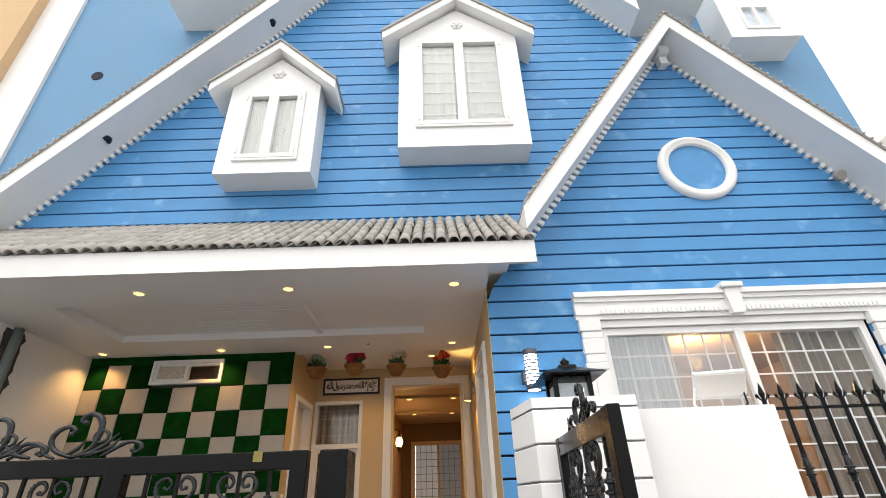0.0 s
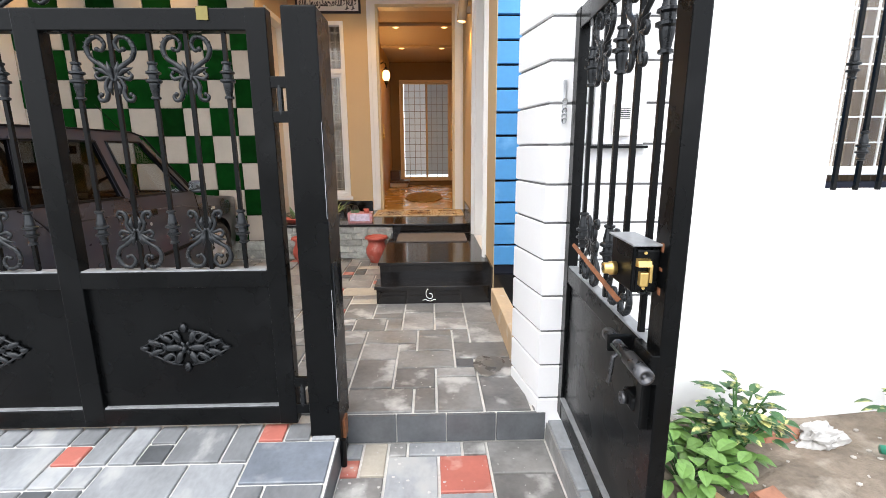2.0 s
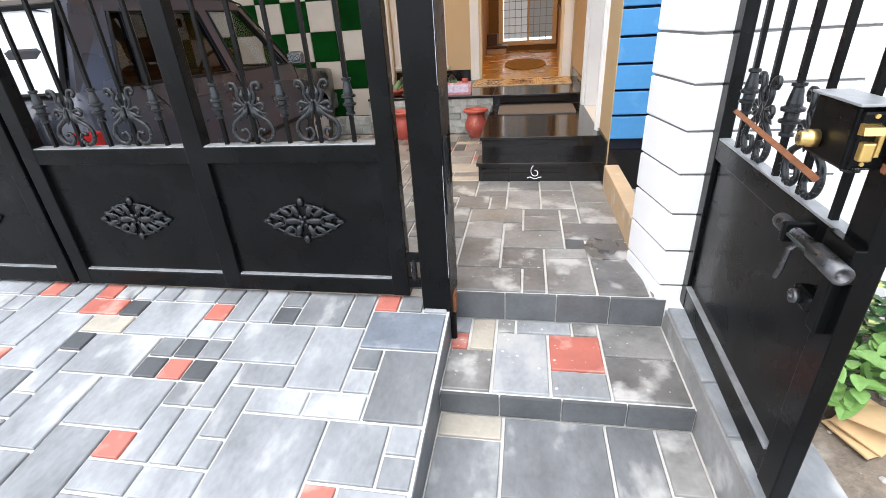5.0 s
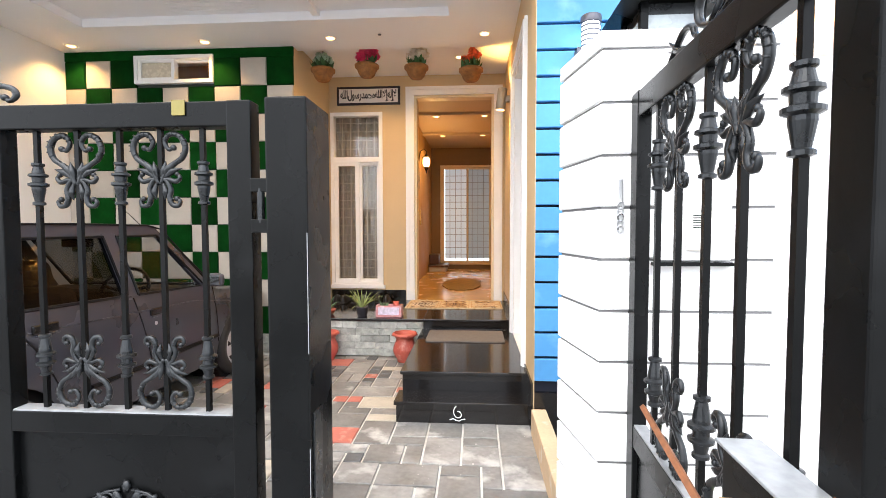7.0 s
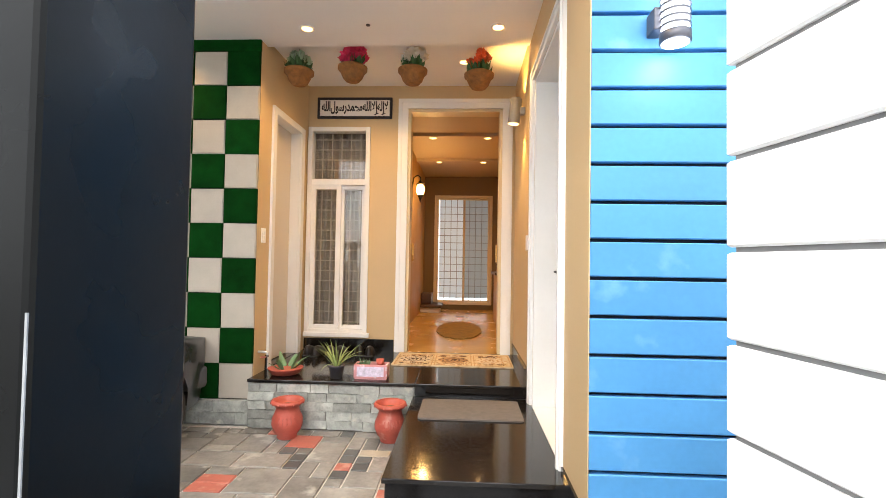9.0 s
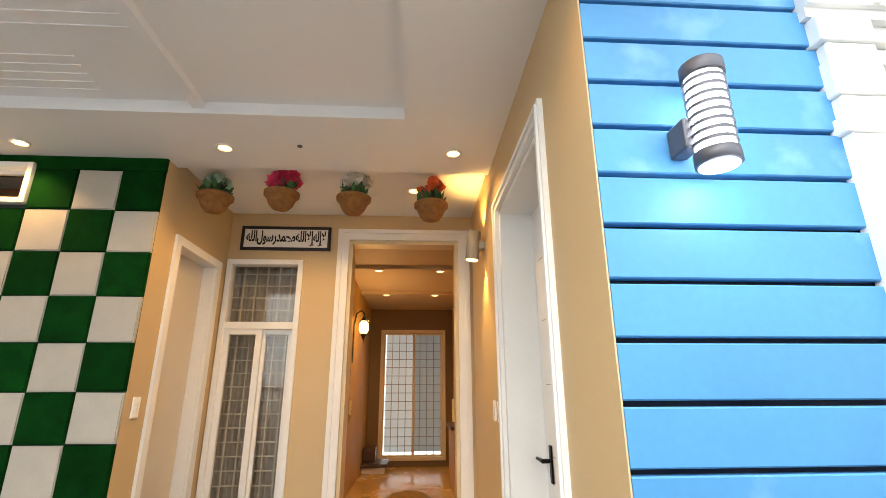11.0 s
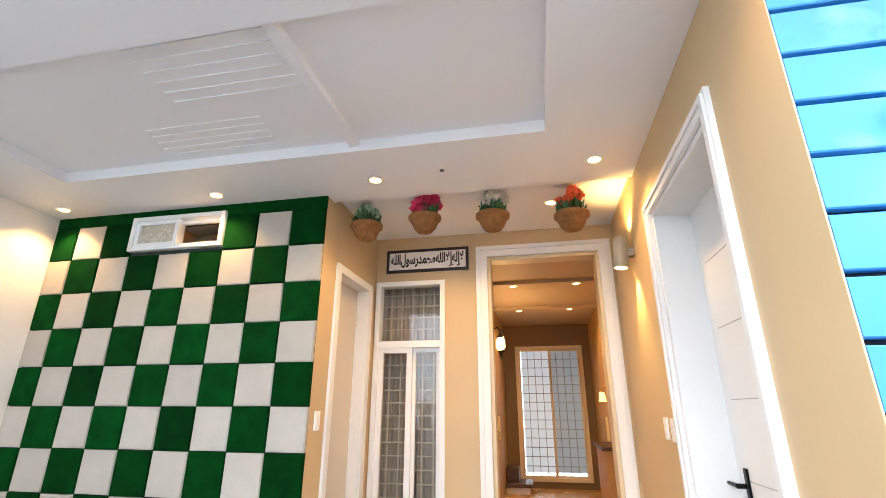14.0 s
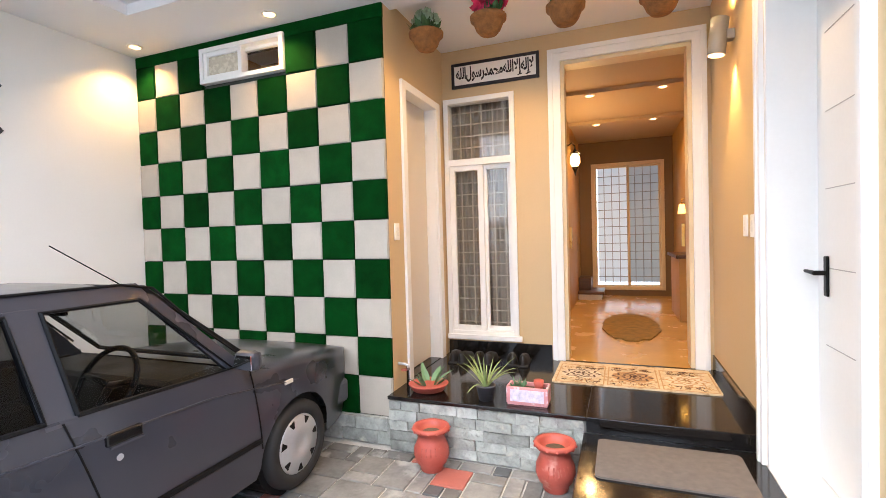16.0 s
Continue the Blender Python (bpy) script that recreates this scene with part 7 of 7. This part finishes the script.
VARIEG = material("variegated_leaf", (0.04, 0.11, 0.035), 0.45, vary=0.3, scale=12, spots=(0.55, 0.54, 0.20), spot_scale=26, spot_low=0.53)


def bed_z(x, y):
    return -0.30 + 0.18 * (y / 2.75) ** 1.5 + 0.05 * noise.noise((x * 1.7, y * 1.7, 0))


def broad_leaf(bm, p, d, long, wide):
    d = Vector(d).normalized()
    side = d.cross(Vector((0, 0, 1)))
    side = side.normalized() if side.length > 0.05 else Vector((1, 0, 0))
    up = side.cross(d)
    n = 5
    rows = []
    for k in range(n + 1):
        t = k / n
        w = wide * math.sin(math.pi * min(0.97, 0.06 + t * 0.92)) ** 0.8
        c = Vector(p) + d * long * t - Vector((0, 0, 0.35 * long * t * t))
        rows.append((bm.verts.new(c - side * w + up * w * 0.25), bm.verts.new(c), bm.verts.new(c + side * w + up * w * 0.25)))
    for a, b in zip(rows, rows[1:]):
        bm.faces.new((a[0], a[1], b[1], b[0])), bm.faces.new((a[1], a[2], b[2], b[1]))


def bush(name, x, y, mat, label, n, high, spread, size, seed):
    random.seed(seed)
    z = bed_z(x, y)
    b = thing(name, label, "plant", "plants in the soil bed", (x, y, z - 0.005))
    bm, stems = bmesh.new(), bmesh.new()
    for k in range(n):
        a = random.uniform(0, 6.28)
        r = spread * math.sqrt(random.uniform(0.02, 1))
        h = high * random.uniform(0.35, 1.0) * (1 - 0.35 * r / spread)
        p = Vector((r * math.cos(a), r * math.sin(a), h))
        if k % 3 == 0:
            tube(stems, [(0.15 * p.x, 0.15 * p.y, 0), (0.5 * p.x, 0.5 * p.y, 0.6 * h), p], 0.004, 5)
        broad_leaf(bm, p, (math.cos(a) + random.gauss(0, 0.5), math.sin(a) + random.gauss(0, 0.5), random.uniform(-0.1, 0.7)), size * random.uniform(0.6, 1.15), size * random.uniform(0.22, 0.32))
    part("stems", stems, LEAF, b)
    part("leaves", bm, mat, b)


bush("leafy_plant", 1.06, 2.34, BED_LEAF, "low leafy plant with bright green broad leaves", 75, 0.25, 0.19, 0.10, 41)
bush("leafy_plant", 1.24, 2.42, BED_LEAF, "low leafy plant with bright green broad leaves", 45, 0.22, 0.14, 0.10, 44)
bush("variegated_shrub", 1.35, 2.47, VARIEG, "small shrub with yellow edged variegated leaves", 90, 0.37, 0.15, 0.085, 42)
bush("young_shrub", 2.22, 2.50, VARIEG, "thin young shrub against the white wall", 40, 0.40, 0.18, 0.07, 43)
bush("young_shrub", 2.45, 2.35, LEAF, "thin young shrub against the white wall", 30, 0.30, 0.15, 0.07, 47)
CARD = material("old_cardboard", (0.55, 0.38, 0.20), 0.9, vary=0.12, scale=8)
cardboard = thing("cardboard_scrap", "folded scrap of old brown cardboard on the soil", "cardboard", "", (1.09, 2.12, bed_z(1.09, 2.12) + 0.005), 25)
for k, (rx, ry, dz) in enumerate(((4, 3, 0.0), (10, -6, 0.03), (-3, 9, 0.05))):
    bm = boxes((-0.11, 0.10 - 0.02 * k, -0.075, 0.075, 0.0, 0.006))
    bmesh.ops.transform(bm, matrix=pose(0.02 * k, 0.01 * k, dz, rx, ry, 12 * k), verts=bm.verts[:])
    part("sheet", bm, CARD, cardboard)
PLASTIC = material("crumpled_white_plastic", (0.72, 0.72, 0.73), 0.35, vary=0.08)


def crumple(name, x, y, sx, sy, sz, label, mat, seed):
    bm = bmesh.new()
    bmesh.ops.create_icosphere(bm, subdivisions=4, radius=1)
    for v in bm.verts:
        n0 = noise.noise(v.co * 1.6 + Vector((seed, 0, 0)))
        v.co *= 1 + 0.55 * n0 + 0.30 * noise.noise(v.co * 4.5 + Vector((seed, 9, 0)))
        v.co = Vector((v.co.x * sx, v.co.y * sy, max(v.co.z, -0.4) * sz))
    bmesh.ops.translate(bm, vec=(x, y, bed_z(x, y) + 0.35 * sz), verts=bm.verts[:])
    return solid(name, bm, mat, label, "litter")


crumple("plastic_bag", 1.33, 2.03, 0.10, 0.07, 0.06, "crumpled white plastic bag lying on the soil", PLASTIC, 3.0)
crumple("plastic_sack", 1.78, 2.55, 0.11, 0.05, 0.07, "dirty grey plastic sack against the wall foot", material("dirty_clear_plastic", (0.45, 0.44, 0.42), 0.25, vary=0.25, scale=12), 8.0)
BRICK = material("broken_red_brick", (0.34, 0.16, 0.10), 0.9, vary=0.25, scale=14, bump=0.8)
for x, y, a, s in ((1.33, 2.22, 20, 0.06), (0.93, 1.70, -15, 0.11), (1.62, 2.60, 5, 0.10)):
    random.seed(int(x * 100))
    bm = boxes((-s, s, -s * 0.6, s * 0.6, 0, s * 0.7), bevel=0.008)
    for v in bm.verts:
        v.co += Vector((random.uniform(-0.008, 0.008), random.uniform(-0.008, 0.008), random.uniform(-0.006, 0.006)))
    bmesh.ops.transform(bm, matrix=pose(x, y, bed_z(x, y) - 0.015, 6, 4, a), verts=bm.verts[:])
    solid("broken_brick", bm, BRICK, "broken piece of red brick on the soil", "brick", "broken bricks")
solid("hose_pipe", tube(bmesh.new(), [(1.95, 2.42, -0.11), (2.2, 2.30, -0.10), (2.5, 2.2, -0.12), (3.0, 2.1, -0.14)], 0.02, 10), material("green_hose", (0.03, 0.22, 0.14), 0.4), "short length of green hose on the soil", "hose", smooth=True)
random.seed(77)
bm = bmesh.new()
for k in range(420):
    x, y = random.uniform(0.82, 3.4), random.uniform(0.9, 2.7)
    r = random.choice((0.004, 0.006, 0.006, 0.009, 0.014))
    bmesh.ops.create_icosphere(bm, subdivisions=1, radius=r, matrix=Matrix.Translation((x, y, bed_z(x, y) + r * 0.3)) @ Matrix.Diagonal((1, random.uniform(0.6, 1.3), 0.6, 1)))
peb = solid("pebbles", bm, material("bed_pebble", (0.40, 0.37, 0.33), 0.9, vary=0.3, scale=20), "small loose pebbles scattered over the soil", "pebbles")
tagged(peb, kind="stuff")

# ---- paving tiles ----
TILE_MESHES = {}


def tile_mesh(w, h, mat, thick=0.012):
    key = (round(w, 3), round(h, 3), mat.name)
    if key not in TILE_MESHES:
        bm = boxes((-w / 2 + 0.006, w / 2 - 0.006, -h / 2 + 0.006, h / 2 - 0.006, -thick, 0.0))
        es = [e for e in bm.edges if all(v.co.z > -0.001 for v in e.verts)]
        bmesh.ops.bevel(bm, geom=es, offset=0.003, segments=1, affect="EDGES")
        TILE_MESHES[key] = mesh_of("paving_tile", bm, mat)
    return TILE_MESHES[key]


UNIT = 0.108                       # the module of the paving


def pave(x0, y0, nx, ny, seed, place, base_mat, laid=(), reds=0.16):
    """Random ashlar paving on a grid of small cells; laid: tiles (column, row, width, depth, material) that are set first."""
    random.seed(seed)
    taken = [[False] * ny for _ in range(nx)]

    def lay(i, j, w, h, mat):
        for a in range(w):
            for b in range(h):
                taken[i + a][j + b] = True
        place(tile_mesh(UNIT * w, UNIT * h, mat), x0 + UNIT * (i + w / 2), y0 + UNIT * (j + h / 2))

    for row in laid:
        lay(*row)
    sizes = [(3, 2), (2, 3), (2, 2), (3, 2), (2, 3), (3, 3), (2, 1), (1, 2), (1, 1)]
    for j in range(ny):
        for i in range(nx):
            if taken[i][j]:
                continue
            random.shuffle(sizes)
            for w, h in sizes + [(1, 1)]:
                if i + w <= nx and j + h <= ny and not any(taken[i + a][j + b] for a in range(w) for b in range(h)):
                    break
            q = random.random()
            mat = base_mat
            if w * h == 1:
                mat = RED_TILE if q < reds else SLATE_DARK if q < reds + 0.25 else base_mat
            elif w * h == 2:
                mat = RED_TILE if q < reds * 0.4 else SAND_TILE if q < reds * 0.4 + 0.07 else base_mat
            elif q < 0.012:
                mat = SAND_TILE
            lay(i, j, w, h, mat)


def flat_tile(parent, z):
    return lambda data, x, y: piece("paving_tile", data, parent, pose(x, y, z + random.uniform(-0.0015, 0.0015), random.uniform(-0.25, 0.25), random.uniform(-0.25, 0.25), 0))


D = 34                              # columns before the one at the gate post
entry_walk = [(0, 0, 3, 2), (3, 0, 1, 2), (4, 0, 2, 3), (6, 0, 2, 3), (0, 2, 2, 3), (2, 2, 2, 2), (4, 3, 2, 1), (6, 3, 2, 2), (5, 4, 1, 1), (2, 4, 3, 2), (0, 5, 2, 2), (5, 5, 3, 2), (3, 6, 2, 2), (2, 6, 1, 1), (0, 7, 3, 2), (3, 8, 2, 1), (5, 7, 1, 2), (6, 7, 2, 3),
              (2, 9, 2, 3), (4, 9, 2, 2), (4, 11, 2, 1), (1, 9, 1, 2), (-1, 9, 2, 2), (-2, 7, 2, 2), (0, 11, 2, 1), (0, 12, 2, 2), (2, 12, 2, 2), (4, 12, 2, 2), (6, 10, 2, 4), (-2, 9, 1, 1)]
laid = [(D + i, j, w, h, SLATE_DARK if (i, j) in ((5, 4), (-2, 9)) else SLATE) for i, j, w, h in entry_walk]
laid += [(D - 4, 11, 2, 2, RED_TILE), (D - 8, 25, 2, 2, RED_TILE), (D - 7, 23, 1, 1, SLATE_DARK), (D - 4, 22, 1, 1, RED_TILE), (D - 11, 20, 2, 1, RED_TILE), (D - 3, 16, 3, 2, SAND_TILE), (D - 3, 24, 2, 1, SAND_TILE)]
pave(-0.366 - UNIT * D, 2.607, 42, 28, 3, flat_tile(floor, 0.0), SLATE, laid)
for k in range(7):
    piece("paving_tile", tile_mesh(0.052, UNIT * 2, SLATE), floor, pose(0.525, 2.607 + UNIT * (2 * k + 1), -0.001))
SLOPE = math.degrees(math.atan2(0.33, 2.5))
laid = [(36, 22, 1, 1, RED_TILE), (36, 20, 3, 2, SLATE_DRIVE), (29, 21, 1, 1, RED_TILE), (32, 21, 1, 1, SLATE_DARK), (29, 18, 1, 1, RED_TILE), (30, 18, 1, 1, SLATE_DARK), (31, 19, 3, 2, SLATE_OUT), (34, 18, 2, 3, SLATE_OUT), (23, 21, 2, 1, RED_TILE)]
pave(-0.35 - UNIT * 39, 0.05, 39, 23, 12, lambda data, x, y: piece("paving_tile", data, driveway, pose(x, y, -0.33 * (2.5 - y) / 2.5 + random.uniform(-0.001, 0.001), SLOPE if y < 2.5 else 0, 0, 0)), SLATE_OUT, laid, 0.12)
random.seed(15)
for x0, x1, y0, y1, z, mat in (
        (-0.34, -0.26, 2.48, 2.59, -0.143, SLATE_OUT), (-0.34, -0.26, 2.37, 2.48, -0.143, RED_TILE), (-0.26, -0.15, 2.37, 2.59, -0.143, SAND_TILE), (-0.34, -0.15, 2.13, 2.37, -0.143, SLATE), (-0.15, 0.07, 2.13, 2.495, -0.143, SLATE_OUT), (-0.15, -0.065, 2.495, 2.59, -0.143, SLATE),
        (-0.065, 0.175, 2.495, 2.59, -0.143, SLATE_OUT), (0.175, 0.285, 2.495, 2.59, -0.143, SLATE), (0.07, 0.285, 2.27, 2.495, -0.143, RED_TILE), (0.07, 0.285, 2.13, 2.27, -0.143, SLATE_OUT), (0.285, 0.555, 2.37, 2.59, -0.143, SLATE), (0.285, 0.555, 2.13, 2.37, -0.143, SLATE),
        (-0.34, -0.10, 2.00, 2.11, -0.243, SAND_TILE), (-0.34, -0.10, 1.26, 2.00, -0.243, SLATE_OUT), (-0.10, 0.26, 1.78, 2.11, -0.243, SLATE_OUT), (-0.10, 0.14, 1.48, 1.78, -0.243, RED_TILE), (0.14, 0.26, 1.48, 1.78, -0.243, SAND_TILE), (-0.10, 0.26, 1.26, 1.48, -0.243, SLATE_OUT), (0.26, 0.43, 1.26, 2.11, -0.243, SLATE_OUT), (0.43, 0.555, 1.85, 2.11, -0.243, SLATE), (0.43, 0.555, 1.26, 1.85, -0.243, SLATE_OUT)):
    piece("paving_tile", tile_mesh(x1 - x0, y1 - y0, mat), entry_steps, pose((x0 + x1) / 2, (y0 + y1) / 2, z))
for y, z0, z1 in ((2.60, -0.143, -0.010), (2.12, -0.243, -0.150)):
    for k in range(4):
        x0 = -0.34 + 0.224 * k
        piece("riser_tile", mesh_of("riser_tile", boxes((x0 + 0.003, x0 + 0.221, y - 0.012, y + 0.004, z0 + 0.002, z1)), SLATE_DARK), entry_steps, pose(0, 0, 0))
for k in range(6):
    piece("paving_tile", tile_mesh(0.235, 0.23, SLATE_OUT), side_strip, pose(0.68, 1.33 + 0.235 * k, -0.050))
pave(-0.332, 0.05, 8, 11, 19, lambda data, x, y: piece("paving_tile", data, entry_steps, pose(x, y, -0.331)), SLATE_OUT)
random.seed(8)
bm = bmesh.new()
rim = []
for k in range(40):
    a = 2 * math.pi * k / 40
    r = 0.085 + 0.045 * noise.noise((0.9 * math.cos(a), 0.9 * math.sin(a), 1.7)) + 0.006 * random.random()
    rim.append(bm.verts.new((0.34 + 0.95 * r * math.cos(a), 3.06 + 1.5 * r * math.sin(a), 0.0025)))
bm.faces.new(rim)
solid("wet_patch", bm, material("wet_mud", (0.11, 0.10, 0.088), 0.3, vary=0.4, scale=14, spots=(0.30, 0.28, 0.25), spot_scale=18, spot_low=0.55), "dark wet muddy patch on the paving", "puddle")
bm = bmesh.new()
edge = [(1.2, -0.184), (2.45, -0.019), (2.45, -0.33), (1.2, -0.34)]
near, far = [bm.verts.new((-0.341, y, z)) for y, z in edge], [bm.verts.new((-0.347, y, z)) for y, z in edge]
bm.faces.new(near), bm.faces.new(far)
for k in range(4):
    bm.faces.new((near[k], near[(k + 1) % 4], far[(k + 1) % 4], far[k]))
part("edge_slab", bm, SLATE_DARK, driveway, "dark slate edge of the driveway slope")
random.seed(63)
bm = bmesh.new()
for k in range(130):
    x, y = random.uniform(-0.33, 0.52), random.choice((random.uniform(2.62, 4.0), random.uniform(2.16, 2.56)))
    z = 0.0012 if y > 2.6 else -0.1415
    r = random.choice((0.002, 0.0025, 0.003, 0.003, 0.004, 0.007))
    ring = [bm.verts.new((x + r * random.uniform(0.7, 1.2) * math.cos(a), y + r * random.uniform(0.7, 1.2) * math.sin(a), z + 0.0012)) for a in [0.785 * q for q in range(8)]]
    bm.faces.new(ring)
specks = solid("paint_specks", bm, material("dried_white_paint", (0.50, 0.49, 0.47), 0.8, vary=0.15, scale=20), "dried white paint splashes on the slate paving", "paint splashes")
tagged(specks, kind="stuff")
